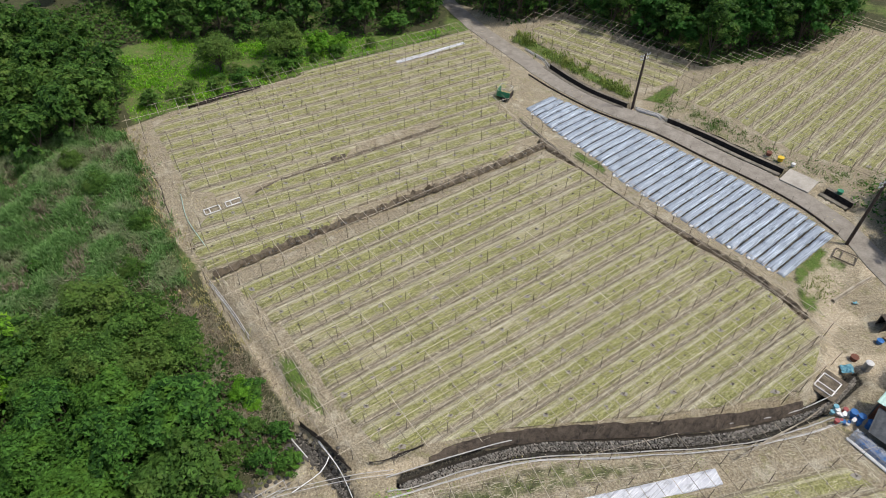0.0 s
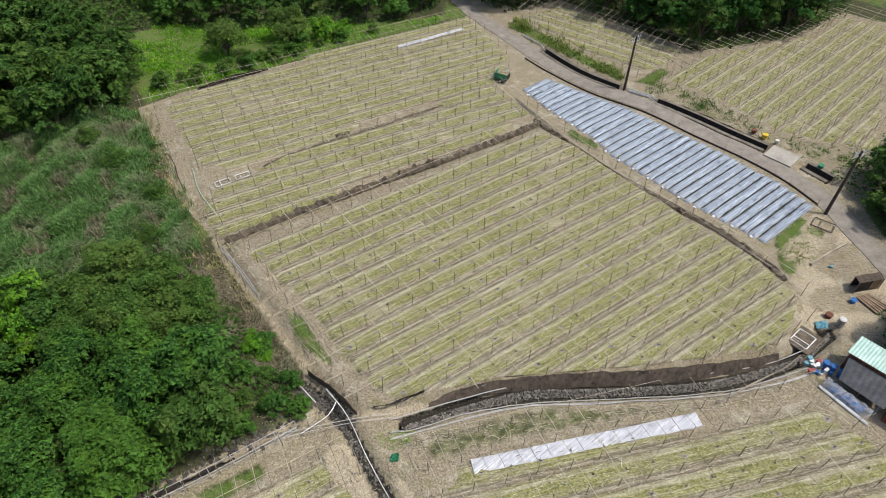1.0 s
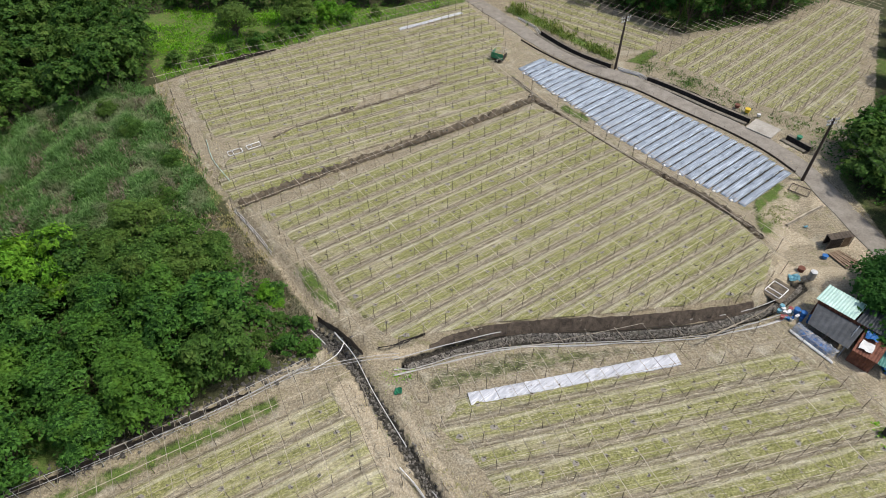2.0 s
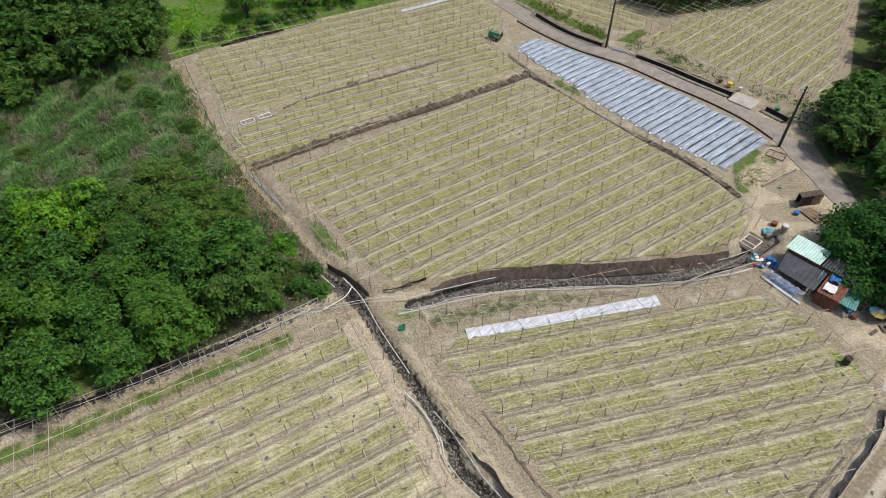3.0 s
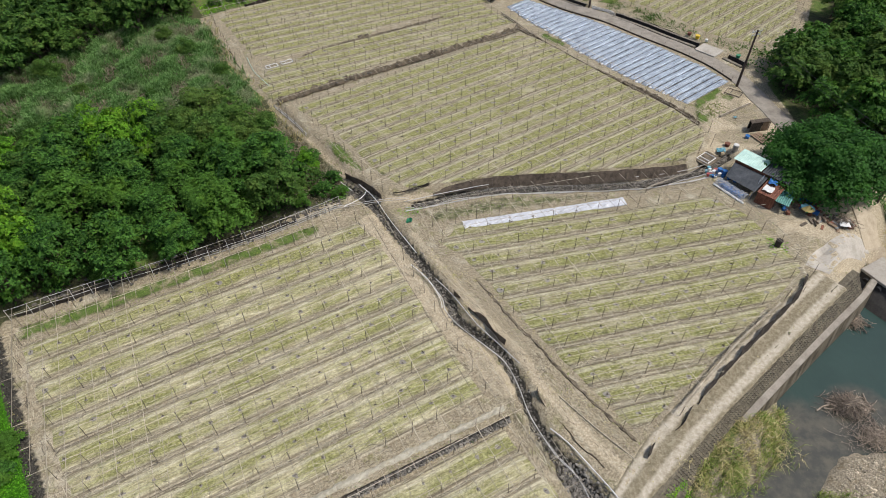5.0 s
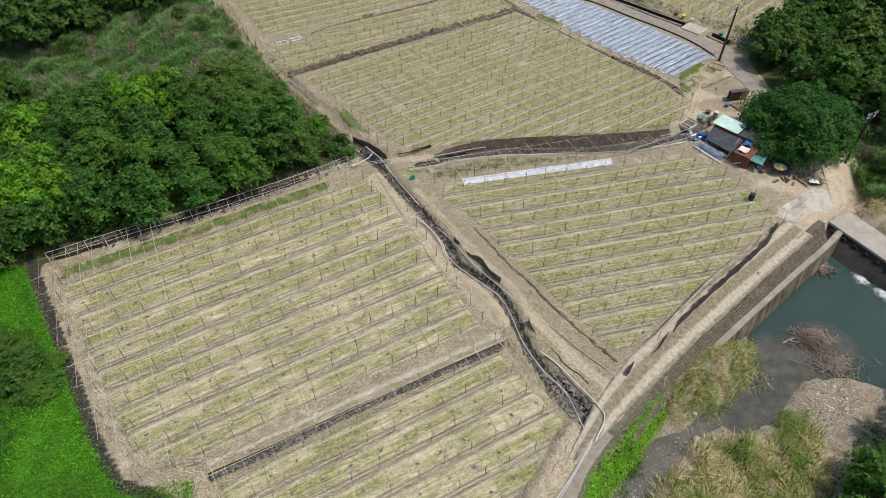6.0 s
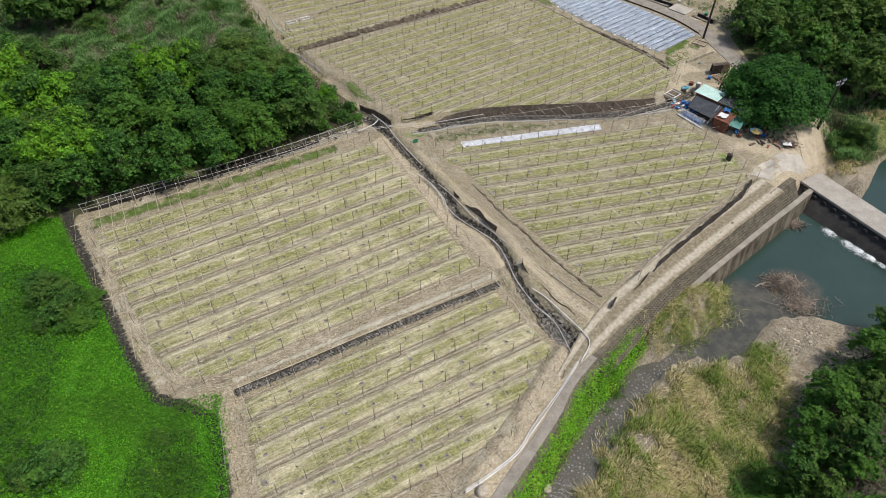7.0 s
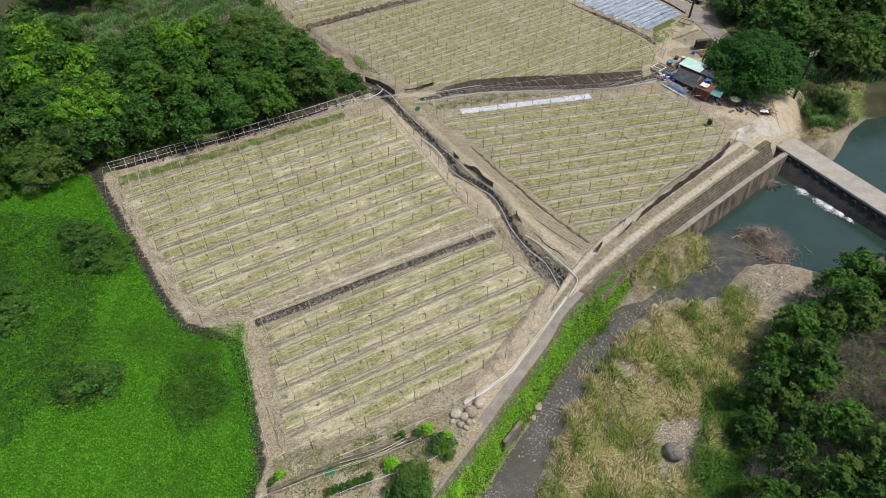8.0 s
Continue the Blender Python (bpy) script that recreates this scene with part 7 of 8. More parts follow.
def build_cart():
    """A three-sided farm cart box with a green tarp on its rails."""
    c = thing("farm_cart", "small green-sided farm cart with a wire cage top", "cart", at=(8.5, 78.6, 0.15))
    c.rotation_euler = (0, 0, radians(-28))
    part("bed", box(2.0, 1.5, 0.12, (0, 0, 0.5), 0, 0.02), M_POLE, c)
    for sx in (-0.85, 0.85):
        for sy in (-0.68, 0.68):
            bm = bmesh.new()
            rod(bm, (sx, sy, 0.5), (sx, sy, 1.9), 0.035, 6)
            part("stake", bm, M_PIPE, c)
    part("side_panel", box(2.0, 0.05, 0.9, (0, -0.74, 0.62), 0, 0.02), M_GREEN_TARP, c, "green tarp side")
    part("side_panel", box(0.05, 1.45, 0.9, (-0.98, 0, 0.62), 0, 0.02), M_GREEN_TARP, c, "green tarp side")
    part("side_panel", box(0.05, 1.45, 0.7, (0.98, 0, 0.62), 0, 0.02), M_NET, c, "dark mesh side")
    for a, b in (((-0.85, -0.68), (0.85, -0.68)), ((0.85, -0.68), (0.85, 0.68)), ((0.85, 0.68), (-0.85, 0.68)), ((-0.85, 0.68), (-0.85, -0.68))):
        bm = bmesh.new()
        rod(bm, (*a, 1.9), (*b, 1.9), 0.03, 6)
        part("top_rail", bm, M_PIPE, c)
    part("load", box(1.5, 1.1, 0.3, (0, 0, 0.63), 6, 0.08), M_DRY, c, "dry vine cuttings")
    for sy in (-0.72, 0.72):
        bm = bmesh.new()
        rod(bm, (0.1, sy - 0.09, 0.32), (0.1, sy + 0.09, 0.32), 0.34, 16)
        wheel = part("wheel", bm, M_NET, c, "black rubber wheel")
        bm = bmesh.new()
        rod(bm, (0.1, sy - 0.1, 0.32), (0.1, sy + 0.1, 0.32), 0.15, 12)
        part("rim", bm, M_STEEL, wheel)
    return c


build_cart()


def crumpled(name, label, category, corners, mat, z=0.12, amp=0.06, n=8, seed=1, thick=0.02):
    """A loose sheet over four corners with creases and a thickness."""
    rng = np.random.RandomState(seed)
    a, b, c, d = [np.array(q, float) for q in corners]
    vs = []
    for layer in (0, 1):
        g = np.random.RandomState(seed)
        for i in range(n + 1):
            for j in range(n + 1):
                s, t = i / n, j / n
                p = a * (1 - s) * (1 - t) + b * s * (1 - t) + c * s * t + d * (1 - s) * t
                vs.append((p[0] + 0.03 * g.randn(), p[1] + 0.03 * g.randn(), z + amp * g.randn() - layer * thick))
    m = n + 1
    fs = [(i * m + j, (i + 1) * m + j, (i + 1) * m + j + 1, i * m + j + 1) for i in range(n) for j in range(n)]
    k = m * m
    fs += [tuple(q + k for q in reversed(f)) for f in fs[:]]
    rim = [i * m for i in range(m)] + [n * m + j for j in range(1, m)] + [i * m + n for i in range(n - 1, -1, -1)] + [j for j in range(n - 1, 0, -1)]
    fs += [(rim[q], rim[(q + 1) % len(rim)], rim[(q + 1) % len(rim)] + k, rim[q] + k) for q in range(len(rim))]
    return tagged(mesh_object(name, vs, fs, mat), label, category)


def film_strip(label, a, b, width, z, seed, n=60):
    """A long creased film strip on the soil."""
    rng = np.random.RandomState(seed)
    a, b = np.array(a, float), np.array(b, float)
    d = (b - a) / np.linalg.norm(b - a)
    nv = np.array([-d[1], d[0]])
    rows = []
    for s in np.linspace(0, 1, n):
        w = width * (1 + 0.012 * rng.randn())
        for o, h in ((-0.5, 0.0), (-0.46, 0.10), (-0.2, 0.14), (0.05, 0.13), (0.3, 0.15), (0.46, 0.10), (0.5, 0.0)):
            p = a + (b - a) * s + nv * (o * w + 0.01 * rng.randn())
            rows.append((p[0], p[1], z + h + (0.02 * rng.randn() if h else 0)))
    fs = [(k * 7 + j, (k + 1) * 7 + j, (k + 1) * 7 + j + 1, k * 7 + j + 1) for k in range(n - 1) for j in range(6)]
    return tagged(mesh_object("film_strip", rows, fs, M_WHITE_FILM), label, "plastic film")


film_strip("creased white plastic film strip on a field bed", (2.4, 18.2), (22.0, 22.6), 1.35, 0.06, 61)
film_strip("narrow white plastic film strip at a field edge", (-7.6, 88.7), (3.0, 95.0), 0.8, 0.26, 62)


def timber_frame(label, x, y, z, sx, sy, turn, mat=None):
    f = thing("seedling_frame", label, "frame", group="white frames", at=(x, y, z))
    f.rotation_euler = (0, 0, radians(turn))
    mat = mat or M_WHITE
    for oy in (-sy / 2, sy / 2):
        part("long_bar", box(sx, 0.10, 0.10, (0, oy, 0), 0, 0.01), mat, f)
    for ox in (-sx / 2, -sx * 0.16, sx / 2):
        part("cross_bar", box(0.10, sy - 0.1, 0.09, (ox, 0, 0), 0, 0.01), mat, f)
    return f


timber_frame("white rectangular frame on dark soil", 34.35, 31.15, 0.12, 1.9, 1.6, 40)
timber_frame("white rectangular frame at a field path end", -26.9, 54.2, 0.3, 1.8, 1.0, 32)
timber_frame("white rectangular frame at a field path end", -24.8, 55.6, 0.3, 1.8, 0.9, 32)
timber_frame("grey slatted rack leaning on the ground", 43.1, 47.2, 0.1, 2.2, 1.6, -38, M_POST)
part("soil_bed", box(3.0, 2.2, 0.14, (34.5, 31.1, -0.02), 40, 0.05), M_SOIL, None)
tagged(bpy.data.objects["soil_bed"], "dark bare seedbed beside a brook", "seedbed")
crumpled("tarp", "crumpled faded blue tarp on soil", "tarp", [(36.1, 32.3), (37.2, 32.3), (37.4, 33.3), (36.2, 33.1)], M_CYAN, 0.3, 0.07, seed=3)
crumpled("old_net", "crumpled green net on a path", "net", [(-4.3, 18.6), (-3.6, 18.7), (-3.6, 19.3), (-4.2, 19.3)], M_GREEN_TARP, 0.2, 0.09, seed=4)
crumpled("litter_sheet", "scrap of white plastic in the meadow", "litter", [(-29.5, -18.5), (-28.9, -18.4), (-28.9, -17.9), (-29.4, -18.0)], M_WHITE_FILM, -0.2, 0.08, 4, seed=5)
crumpled("litter_sheet", "scrap of white plastic in a plot", "litter", [(-6.6, -38.4), (-5.4, -38.2), (-5.5, -37.2), (-6.5, -37.5)], M_WHITE_FILM, -0.4, 0.12, 5, seed=6)
crumpled("litter_sheet", "scrap of blue plastic in a yard", "litter", [(41.0, 40.6), (41.5, 40.6), (41.5, 40.9), (41.0, 40.9)], M_CYAN, 0.12, 0.05, 4, seed=7)
crumpled("old_net", "heap of old dark netting in a field", "net", [(-14.3, 63.7), (-12.6, 64.6), (-12.8, 65.1), (-14.5, 64.2)], M_DEAD, 0.35, 0.1, 7, seed=8)


def bucket(label, x, y, z, r, h, mat, lid=None):
    b = thing("bucket", label, "bucket", at=(x, y, z))
    bm = bmesh.new()
    rod(bm, (0, 0, 0), (0, 0, h), r * 0.85, 12, r)
    body = part("body", bm, mat, b)
    bm = bmesh.new()
    rod(bm, (0, 0, h), (0, 0, h + 0.04), r * 1.06, 12)
    part("lid", bm, lid or mat, b)
    return b


rng_c = random.Random(70)
for k in range(26):
    x, y = 33.2 + rng_c.uniform(0, 2.1), 27.2 + rng_c.uniform(0, 1.7)
    m = rng_c.choice((M_WHITE, M_WHITE, M_WHITE, M_BLUE, M_CYAN, M_RED))
    bucket("scattered plastic bucket or canister beside a shed", x, y, 0.0 + rng_c.choice((0, 0, 0.25)), rng_c.uniform(0.13, 0.22), rng_c.uniform(0.22, 0.4), m)
for x, y in ((35.5, 27.6), (36.0, 27.0), (36.6, 26.5), (35.0, 28.0)):
    bucket("blue plastic barrel beside a lean-to", x, y, 0.0, 0.30, 0.85, M_BLUE)
bucket("yellow plastic bucket beside the road", 42.4, 64.1, 0.2, 0.38, 0.5, M_YELLOW)
bucket("rust-red bucket beside the road", 41.4, 65.3, 0.2, 0.35, 0.4, M_RUST)
bucket("white bucket beside the road", 43.6, 63.0, 0.2, 0.25, 0.35, M_WHITE)
bucket("green tub beside the road culvert", 47.2, 57.8, 0.1, 0.35, 0.4, M_GREEN_TARP)


def build_tank():
    t = thing("water_tank", "grey steel water tank with a white lid", "tank", at=(38.6, 32.9, 0.0))
    bm = bmesh.new()
    rod(bm, (0, 0, 0), (0, 0, 1.0), 0.36, 20)
    part("body", bm, M_STEEL, t)
    bm = bmesh.new()
    rod(bm, (0, 0, 1.0), (0, 0, 1.1), 0.35, 20, 0.16)
    part("lid", bm, M_WHITE, t, "white domed lid")
    bm = bmesh.new()
    rod(bm, (0.34, 0, 0.15), (0.6, 0, 0.15), 0.05, 8)
    part("outlet", bm, M_PIPE, t)


build_tank()
bucket("rusty drum beside a water tank", 37.9, 33.9, 0.0, 0.35, 0.5, M_RUST)
bucket("black water drum in a field corner", 37.6, 15.0, 0.0, 0.35, 0.95, M_NET)
creeper("weed_patch", "green weeds at a ditch corner", [(-5.6, 20.8), (-3.2, 21.8), (-2.4, 20.6), (-4.6, 19.6)], 45, 0.07, M_VINE, 34, lift=0.12)
creeper("weed_patch", "green weeds round a black drum", [(36.4, 14.2), (38.2, 13.8), (38.8, 15.6), (37, 16.2)], 30, 0.12, M_VINE, 33, lift=0.15)


# ---- the shed group under the big tree ----
def corrugated(name, a, b, c, d, mat, parent, label="", waves=14, amp=0.04):
    """A corrugated sheet over four corners; ridges run from a-b to d-c."""
    a, b, c, d = [Vector(q) for q in (a, b, c, d)]
    nrm = (b - a).cross(d - a).normalized()
    n = waves * 4
    vs = []
    for k in range(n + 1):
        s = k / n
        o = nrm * (amp * math.sin(s * waves * 2 * math.pi))
        vs += [tuple(a.lerp(b, s) + o), tuple(d.lerp(c, s) + o), tuple(a.lerp(b, s) + o - nrm * 0.02), tuple(d.lerp(c, s) + o - nrm * 0.02)]
    fs = []
    for k in range(n):
        p, q = k * 4, k * 4 + 4
        fs += [(p, q, q + 1, p + 1), (p + 2, p + 3, q + 3, q + 2), (p, p + 2, q + 2, q), (p + 1, q + 1, q + 3, p + 3)]
    return mesh_object(name, vs, fs, mat, parent, label)


def build_shed():
    s = thing("shed", "farm shed of corrugated sheets with a dark lean-to", "shed")
    # front eave from west to east, back eave behind it
    corrugated("roof", (36.1, 28.0, 2.5), (38.6, 25.35, 2.5), (40.4, 26.9, 2.8), (37.9, 29.5, 2.85), M_PALE_ROOF, s, "pale green corrugated roof", 13, 0.022)
    corrugated("back_roof", (38.7, 25.25, 2.48), (41.2, 22.6, 2.48), (43.0, 24.3, 2.78), (40.5, 26.8, 2.78), M_GREY_ROOF, s, "dark grey roof sheet", 13)
    for a, b, c in (((36.4, 27.9), (41.0, 23.0), M_RUST), ((37.9, 29.2), (42.8, 24.2), M_RUST), ((36.5, 28.0), (37.8, 29.1), M_GREY_ROOF), ((41.0, 23.1), (42.7, 24.2), M_GREY_ROOF)):
        corrugated("wall", (*a, -0.05), (*b, -0.05), (*b, 2.45), (*a, 2.45), c, s, "", 16, 0.03)
    # near-black grey here stands for the lean-to's unlit interior
    corrugated("lean_to_roof", (36.3, 27.7, 2.1), (39.3, 24.6, 2.1), (37.4, 22.9, 1.3), (34.9, 25.9, 1.3), M_GREY_ROOF, s, "lean-to roof, coloured dark like the shaded interior", 8, 0.008)
    for x, y in ((35.1, 26.0), (36.2, 24.6), (37.4, 23.2), (39.1, 24.6)):
        bm = bmesh.new()
        rod(bm, (x, y, -0.1), (x, y, 1.4), 0.05, 6)
        part("support_post", bm, M_POST, s)
    shack = thing("tool_shack", "small rusty sheet-metal tool shack", "shed")
    for a, b in (((37.6, 22.6), (39.0, 21.2)), ((39.0, 21.2), (40.6, 22.8)), ((37.6, 22.6), (39.4, 24.2))):
        corrugated("wall", (*a, -0.1), (*b, -0.1), (*b, 1.7), (*a, 1.7), M_RUST, shack, "", 8, 0.025)
    corrugated("roof", (37.4, 22.5, 1.72), (39.0, 21.0, 1.72), (40.8, 22.8, 2.05), (39.3, 24.4, 2.05), M_RUST, shack, "rusty roof sheet", 8, 0.025)
    crumpled("roof_sheet", "white sheet lying on a shack roof", "sheet", [(37.9, 22.6), (38.8, 21.9), (39.6, 22.8), (38.8, 23.5)], M_WHITE, 2.0, 0.03, 5, seed=9)
    crumpled("roof_tarp", "blue tarp lying on a shack roof", "tarp", [(38.9, 23.6), (39.7, 22.9), (40.7, 24.2), (39.9, 24.9)], M_BLUE, 2.25, 0.06, 5, seed=10)
    teal = thing("sheet_awning", "teal sheet-metal awning on posts", "awning")
    corrugated("awning", (39.3, 21.4, 1.25), (40.5, 20.3, 1.25), (42.6, 23.2, 2.2), (41.4, 24.1, 2.2), M_TEAL, teal, "teal corrugated awning", 7, 0.025)
    for x, y in ((39.5, 21.5), (40.5, 20.6)):
        bm = bmesh.new()
        rod(bm, (x, y, -0.4), (x, y, 1.24), 0.05, 6)
        part("post", bm, M_POST, teal)
    ladder = thing("ladder", "light ladder leaning on a lean-to roof", "ladder")
    for o in (0, 0.36):
        bm = bmesh.new()
        rod(bm, (37.0 + o, 22.9 + o * 0.8, 0.0), (38.5 + o, 24.5 + o * 0.8, 2.35), 0.035, 6)
        part("rail", bm, M_STEEL, ladder)
    for k in range(8):
        t = 0.08 + k * 0.12
        x, y, z = 37.0 + 1.5 * t, 22.9 + 1.6 * t, 2.35 * t
        bm = bmesh.new()
        rod(bm, (x, y, z), (x + 0.36, y + 0.29, z), 0.025, 6)
        part("rung", bm, M_STEEL, ladder)
    cover = thing("plastic_tunnel", "low cloudy plastic cover over crates", "plastic cover")
    vs, fs = [], []
    a, b = np.array((34.3, 26.3)), np.array((36.7, 22.9))
    nv = np.array((0.82, 0.57))
    g = np.random.RandomState(71)
    for i in range(19):
        for j in range(7):
            t = j / 6
            p = a + (b - a) * i / 18 + nv * (t - 0.5) * 1.5
            vs.append((p[0] + 0.03 * g.randn(), p[1], 0.02 + 0.85 * math.sin(math.pi * min(1, max(0, t))) ** 0.6 + 0.04 * g.randn()))
    fs = [(i * 7 + j, (i + 1) * 7 + j, (i + 1) * 7 + j + 1, i * 7 + j + 1) for i in range(18) for j in range(6)]
    mesh_object("film", vs, fs, M_CLEAR, cover, "cloudy plastic film")
    part("crates", box(3.0, 0.9, 0.45, (35.5, 24.6, 0.0), -55, 0.04), M_BLUE, cover, "blue crates under the film")
    lay_pipes("white_beam", "white timber edging a plastic cover", [(33.7, 25.9), (35.0, 24.0), (36.2, 22.2)], 2, 0.1, 0.10, M_WHITE, 72, z=0.05)
    umbrella = thing("parasol", "faded blue and yellow parasol beside sheds", "parasol", at=(42.9, 20.4, -0.6))
    bm = bmesh.new()
    rod(bm, (0, 0, -0.2), (0, 0, 2.0), 0.03, 6)
    part("pole", bm, M_STEEL, umbrella)
    for k in range(8):
        a0, a1 = k * math.pi / 4, (k + 1) * math.pi / 4
        v = [(0, 0, 2.05), (0.85 * math.cos(a0), 0.85 * math.sin(a0), 1.6), (0.85 * math.cos(a1), 0.85 * math.sin(a1), 1.6)]
        v += [(x, y, z - 0.03) for x, y, z in v]
        mesh_object("canopy_panel", v, [(0, 1, 2), (3, 5, 4), (1, 4, 5, 2)], M_CYAN if k in (0, 1, 2, 3, 7) else M_OCHRE, umbrella)
    black = thing("net_shelter", "low dark shelter of netting beside planks", "shelter")
    corrugated("roof", (41.9, 37.1, 1.5), (44.7, 37.7, 1.5), (44.9, 38.9, 1.25), (42.1, 38.3, 1.25), M_NET_BROWN, black, "dark roof sheet", 8, 0.02)
    corrugated("back_wall", (42.1, 38.2, -0.05), (44.9, 38.8, -0.05), (44.9, 38.8, 1.2), (42.1, 38.2, 1.2), M_NET, black, "black sheet closing a dark shelter", 8, 0.02)
    # added black sheet stands for the shade inside the open front
    corrugated("front_net", (42.0, 37.15, 0.05), (43.6, 37.5, 0.05), (43.6, 37.5, 1.45), (42.0, 37.15, 1.45), M_NET, black, "black sheet closing a dark shelter", 6, 0.03)
    corrugated("board_wall", (43.65, 37.5, -0.05), (44.6, 37.7, -0.05), (44.6, 37.7, 1.45), (43.65, 37.5, 1.45), M_WOOD, black, "brown board wall", 6, 0.02)
    for x, y, h in ((41.9, 37.1, 1.5), (44.7, 37.7, 1.5), (44.9, 38.8, 1.2), (42.1, 38.2, 1.2)):
        bm = bmesh.new()
        rod(bm, (x, y, -0.1), (x, y, h), 0.05, 6)
        part("post", bm, M_POST, black)
    for k in range(6):
        plank = thing("plank", "brown timber plank stacked in a yard", "plank", group="stacked planks", at=(42.5 + 0.28 * k, 35.4 + 0.12 * k, 0.06 + 0.03 * (k % 2)))
        part("board", box(2.4, 0.24, 0.10, (0, 0, 0), 115 + 3 * k, 0.01), M_WOOD, plank)
    bucket("blue tub beside a shelter", 41.3, 35.9, 0.0, 0.3, 0.35, M_BLUE)
    rng = random.Random(73)
    for k in range(58):
        x, y = 46.0 + rng.gauss(0, 1.1), 19.2 + rng.gauss(0, 0.65)
        t = thing("scrap", "rusty scrap and boards dumped at a road corner", "scrap", group="scrap heap", at=(x, y, ground_z(x, y)))
        part("piece", box(rng.uniform(0.3, 1.3), rng.uniform(0.06, 0.4), rng.uniform(0.05, 0.35), (0, 0, 0), rng.uniform(0, 180), 0.02), rng.choice((M_RUST, M_WOOD, M_POST, M_STEEL, M_DRIFT)), t)
    crumpled("scrap_sheet", "white board lying on a scrap heap", "board", [(45.9, 18.0), (47.0, 17.7), (47.4, 18.9), (46.4, 19.2)], M_WHITE, ground_z(46.6, 18.4) + 0.5, 0.03, 4, seed=12)
    for k in range(44):
        x, y = 43.2 + rng.gauss(0, 1.3), 21.9 + rng.gauss(0, 0.7)
        t = thing("scrap", "dark clutter in the shade of a shed", "scrap", group="scrap heap", at=(x, y, ground_z(x, y)))
        part("piece", box(rng.uniform(0.3, 0.9), rng.uniform(0.2, 0.5), rng.uniform(0.15, 0.6), (0, 0, 0), rng.uniform(0, 180), 0.03), rng.choice((M_RUST, M_WOOD, M_POST, M_BLUE, M_RED)), t)


build_shed()


# ---- driftwood ----
def driftwood(label, x, y, z, n, spread, rise, seed, thin=0.62):
    rng = random.Random(seed)
    d = thing("driftwood_pile", label, "driftwood", kind="stuff")
    lines = []
    for _ in range(n):
        r = abs(rng.gauss(0, 1))
        a, an, ln = rng.uniform(0, 6.28), rng.uniform(0, 6.28), rng.uniform(0.4, 2.1)
        cx, cy = x + spread * r * math.cos(a) * 0.8, y + spread * r * math.sin(a) * 0.55
        cz = z + rise * max(0.0, 1 - r * 0.6) * rng.uniform(0.3, 1.0)
        dz = rng.uniform(-0.25, 0.25)
        bow = rng.uniform(-0.5, 0.5) * ln
        pts = [(cx + math.cos(an) * ln * t - math.sin(an) * bow * t * t + rng.uniform(-0.05, 0.05), cy + math.sin(an) * ln * t + math.cos(an) * bow * t * t + rng.uniform(-0.05, 0.05), cz + dz * t) for t in (-0.5, -0.25, 0.0, 0.25, 0.5)]
        lines.append((pts, thin * (rng.uniform(0.01, 0.04) if rng.random() < 0.95 else 0.11)))
    tubes("branches", lines, M_DRIFT, d, sides=5)


driftwood("heap of grey-brown driftwood in the river", 40.2, -2.4, -5.0, 1000, 1.25, 1.1, 81)
driftwood("strewn driftwood on a gravel bar", 41.2, -5.6, -4.95, 420, 1.9, 0.4, 82)
driftwood("driftwood caught at the foot of a weir", 45.4, 8.2, -5.1, 200, 1.1, 0.7, 83)


# ---- dark bank between the far field and the large field ----
def earth_bank(label, line, width, rise, z, seed, mat=M_SOIL):
    rng = np.random.RandomState(seed)
    p = np.array(smooth_line([(*q, 0) for q in line], 0.4))[:, :2]
    t = np.gradient(p, axis=0)
    t /= np.linalg.norm(t, axis=1, keepdims=True)
    nrm = np.stack([-t[:, 1], t[:, 0]], -1)
    prof = [(-0.5, 0), (-0.3, 0.7), (-0.05, 1.0), (0.2, 0.75), (0.5, 0)]
    v = []
    for o, h in prof:
        q = p + nrm * (o * width + 0.07 * rng.randn(len(p)))[:, None]
        v.append(np.c_[q, z + rise * h * (1 + 0.35 * rng.randn(len(p))) - (0.1 if h == 0 else 0)])
    v = np.stack(v, 1)
    n, m = v.shape[:2]
    ob = mesh_object("earth_bank", v.reshape(-1, 3), [(k * m + j, (k + 1) * m + j, (k + 1) * m + j + 1, k * m + j + 1) for k in range(n - 1) for j in range(m - 1)], mat)
    return tagged(ob, label, "earth bank", kind="structure")


earth_bank("dark crumbling earth bank between two fields", [(-24.0, 43.9), (-14.0, 50.4), (-3.8, 56.6), (5, 61.8), (12.8, 66.9)], 0.6, 0.65, 0.3, 91)
loose_stones("bank_clods", "dark clods and stones along an earth bank", "clods", heap([(-22, 45.1), (-14.0, 50.4), (-3.8, 56.6), (5, 61.8), (12.6, 66.8)], 0.22, 420, 0.06, 0.16, 92, z=0.6), M_STONE, 93)
earth_bank("brown spoil bank along a field path", [(-22.6, 57.6), (-19.2, 60.4), (-8.4, 66.8), (-0.3, 71.6)], 0.6, 0.22, 0.15, 94)
earth_bank("dark furrow edge beside a field path", [(3.6, 9.9), (5.3, 7.2), (7.7, 3.4), (9.1, 1.7), (10.6, -0.8), (14, -5.4), (16.8, -8.8)], 0.45, 0.16, -0.02, 95)
earth_bank("dark ditch edge beside the large field", [(12.4, 68.2), (16.2, 62.6), (21.0, 56.4), (25.5, 51.2), (29.8, 47.2), (33.4, 42.8), (35.6, 38.6)], 0.7, 0.35, 0.2, 96)
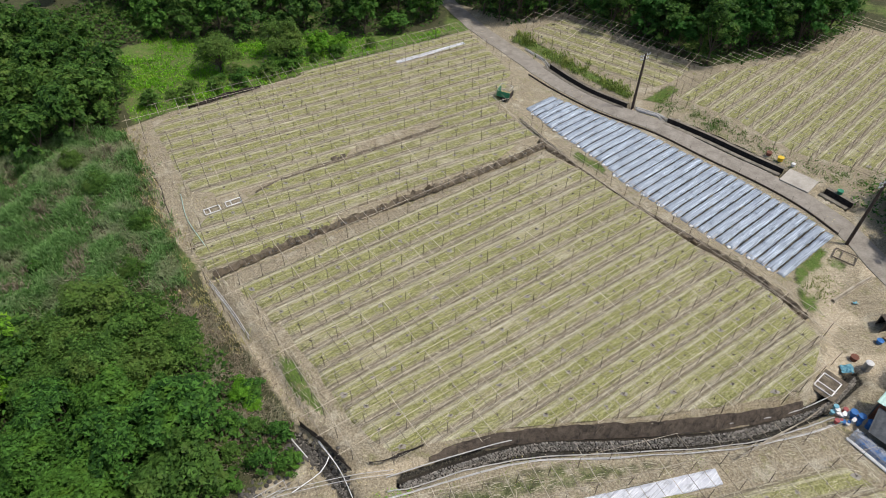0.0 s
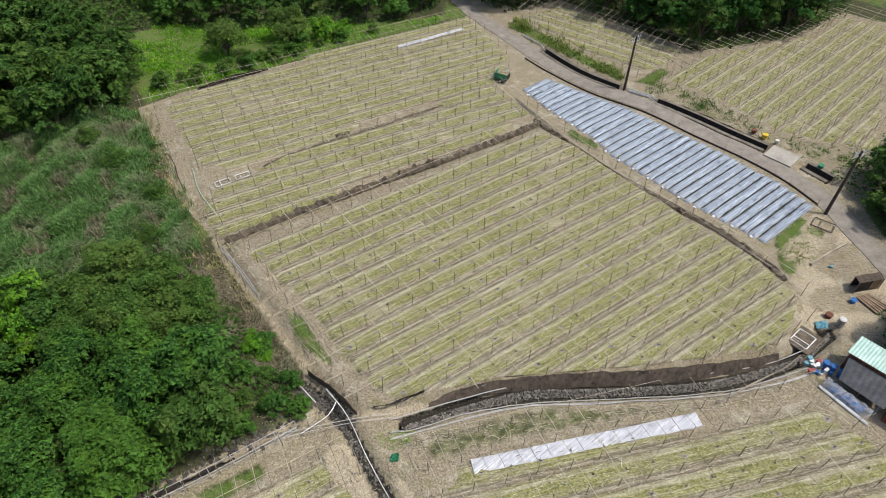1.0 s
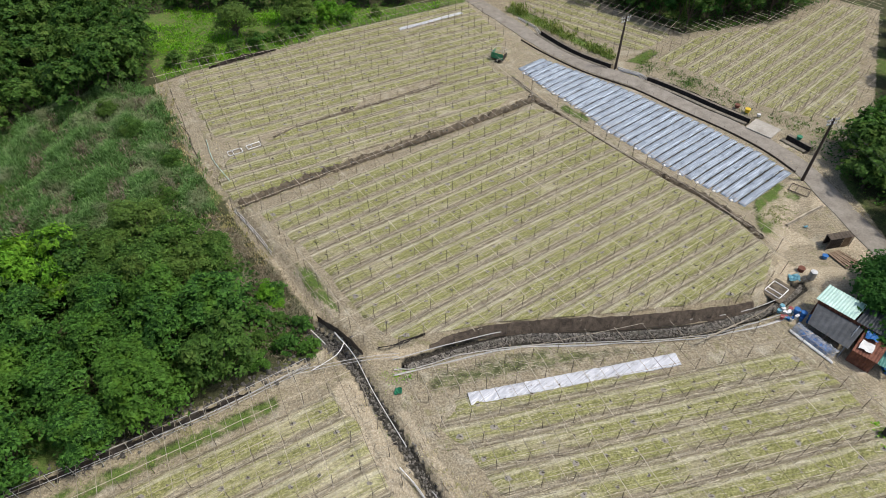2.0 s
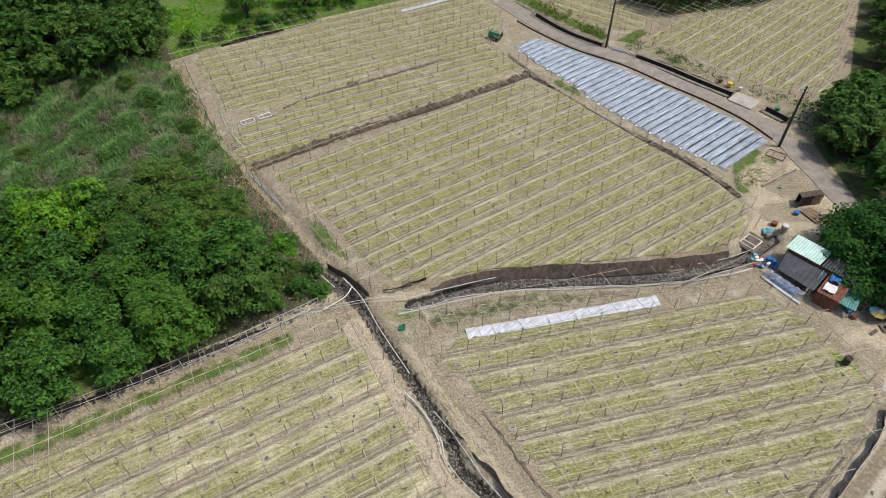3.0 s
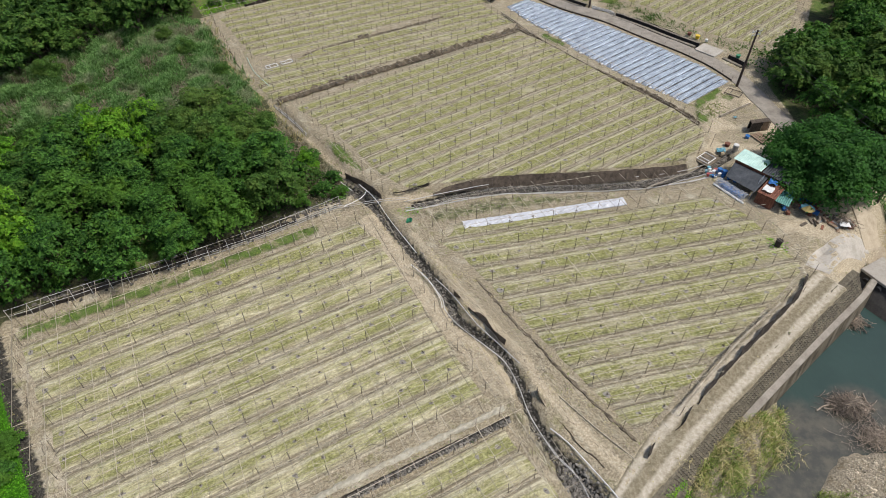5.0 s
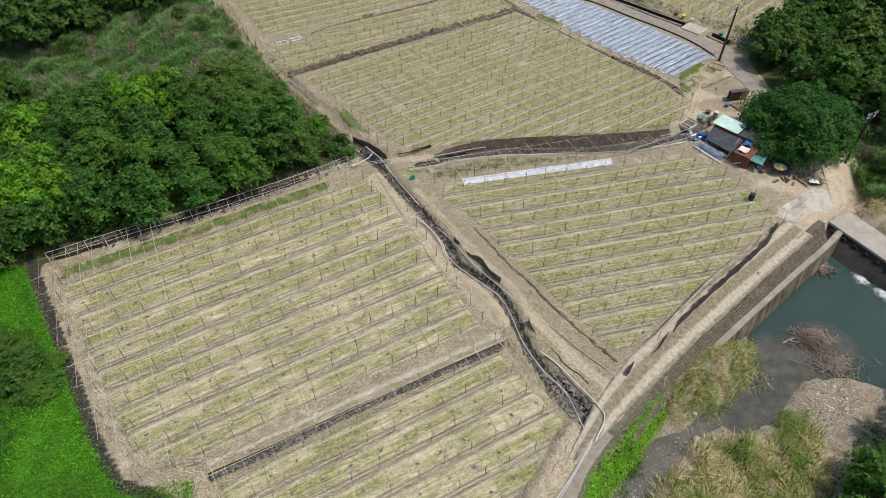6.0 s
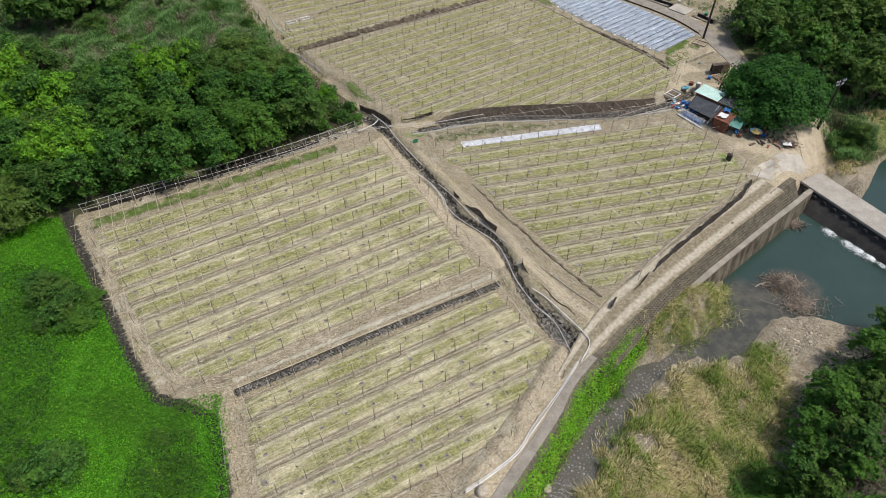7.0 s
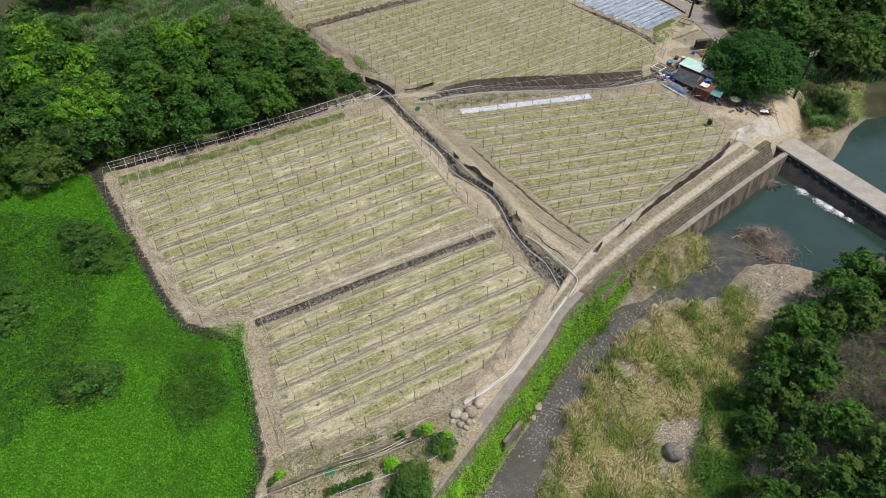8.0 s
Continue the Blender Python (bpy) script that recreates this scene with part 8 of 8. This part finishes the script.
# mud tone chosen dark to carry the shadow on this edge
earth_bank("ditch edge beside the meadow, coloured dark for its shadow", [(-43.2, 1.0), (-39, -4.6), (-34, -11.4), (-30.4, -16.4), (-26.6, -20.8), (-23, -21.8), (-20.8, -22.8), (-18.2, -28.6), (-15.6, -35.6)], 1.1, 0.10, -0.58, 97, M_MUD)

# ---- vegetable plot below the lower field ----
PLANTS = [(-2.7, -37.2, 1.5, 0), (-3.2, -38.6, 1.4, 0), (-1.9, -38.2, 1.2, 2), (-4.6, -35.8, 0.75, 1), (-0.3, -34.2, 1.05, 2), (0.3, -34.9, 0.6, 0), (-1.6, -32.6, 0.6, 1), (-2.4, -33.0, 0.45, 2), (-3.8, -33.2, 0.5, 0), (0.2, -33.2, 0.5, 1), (0.9, -37.2, 0.9, 1), (-13.8, -36.7, 0.45, 1), (-14.4, -37.3, 0.4, 0), (-4.4, -38.4, 0.5, 0)]
PLANTS += [(-9.6 + 0.55 * k, -38.2 + 0.22 * k, 0.4, 0) for k in range(7)]
for k, (x, y, s, kind) in enumerate(PLANTS):
    b = build_tree("garden_bush", ("dark leafy bush in a vegetable plot", "bright green bush in a vegetable plot", "leafy green bush in a vegetable plot")[kind], 300 + k, 1.7, 1.1, 0.3, 10, 1400, 0.085, (M_LEAF_DARK, M_VINE, M_LEAF)[kind])
    b.matrix_basis = pose(x, y, ground_z(x, y), 0, 0, 50 * k) @ Matrix.Diagonal((s, s, s * 0.8, 1))
crumpled("old_net", "crumpled green net on a plot wall", "net", [(-10.1, -36.7), (-9.3, -36.5), (-9.3, -36.1), (-10.0, -36.2)], M_GREEN_TARP, 0.15, 0.05, 5, seed=22)
blades("plot_grass", "green grass at the foot of a field", "grass", [(-14.6, -36.4), (-12.2, -34.6), (-9, -34.4), (-3, -32.2), (-0.4, -31.2), (-0.8, -32.2), (-8, -35), (-14.2, -37.8)], 16, 0.3, 0.03, M_GREEN_GRASS, 99, tuft=7, fill=0.6)
lay_pipes("pole_bundle", "bamboo poles leaning along a plot wall", [(-9.0, -35.6), (-6.0, -34.6), (-3.4, -33.2)], 4, 0.5, 0.035, M_RAIL, 55, lift=0.35)
plot_wall = thing("plot_wall", "low dark concrete wall along a plot", "wall")
edge_line = [(-14.5, -38.1), (-11.0, -36.4), (-6.8, -34.7), (-3.4, -33.6), (-1.1, -32.9)]
for (ax, ay), (bx, by) in zip(edge_line[:-1], edge_line[1:]):
    part("wall", box(math.hypot(bx - ax, by - ay) + 0.05, 0.35, 0.75, ((ax + bx) / 2, (ay + by) / 2, ground_z((ax + bx) / 2, (ay + by) / 2) - 0.45), math.degrees(math.atan2(by - ay, bx - ax)), 0.03), M_STUD_BANK, plot_wall)
crumpled("plastic_sheet", "crumpled white plastic in a vegetable plot", "sheet", [(-6.7, -37.8), (-5.3, -37.2), (-4.6, -38.2), (-5.9, -38.7)], M_WHITE_FILM, -0.5, 0.12, 8, seed=21)
blades("plot_weeds", "weeds and straw at the foot of a field", "grass", [(-14.6, -36), (0.4, -31), (1.6, -33.4), (-1, -38), (-13.8, -39)], 12, 0.35, 0.035, M_GREEN_GRASS, 98, tuft=7)

slab = ribbon("concrete_patch", [(40.6, 11.4), (42.5, 13.4), (44.9, 15.2), (47.2, 16.2), (49.9, 16.5)], 1.25, M_DECK, lift=0.03, drape=True)
ramp = tagged(ribbon("weir_road", [(50.9, 21.7), (50.5, 18.9), (51.2, 16.6), (52.7, 14.8), (53.6, 13.3)], 1.7, M_SAND, lift=0.12, drape=True), "sandy road leading down to a weir deck", "road", kind="structure")
tagged(slab, "cracked grey concrete patch joining a track and weir", "paving", kind="structure")
driftwood("dry branches dumped on a scrap heap", 46.8, 19.0, ground_z(46.8, 19.0), 260, 1.1, 0.7, 85)
earth_bank("bleached turf cap along a stone terrace wall", [(-19.9, -19.1), (-14.9, -16.5), (-9.9, -13.6), (-4.9, -10.9), (-0.3, -8.5), (5.6, -5.4)], 0.75, 0.14, -0.27, 99, M_CAP)
blades("foot_weeds", "olive weeds at the foot of a stone wall", "grass", [(-18.6, -20.2), (-14.3, -17.7), (-4.3, -12.1), (5.8, -6.9), (6.2, -7.6), (-4.0, -12.9), (-18.2, -20.9)], 9, 0.22, 0.03, M_OLIVE, 100, tuft=6, fill=0.4)
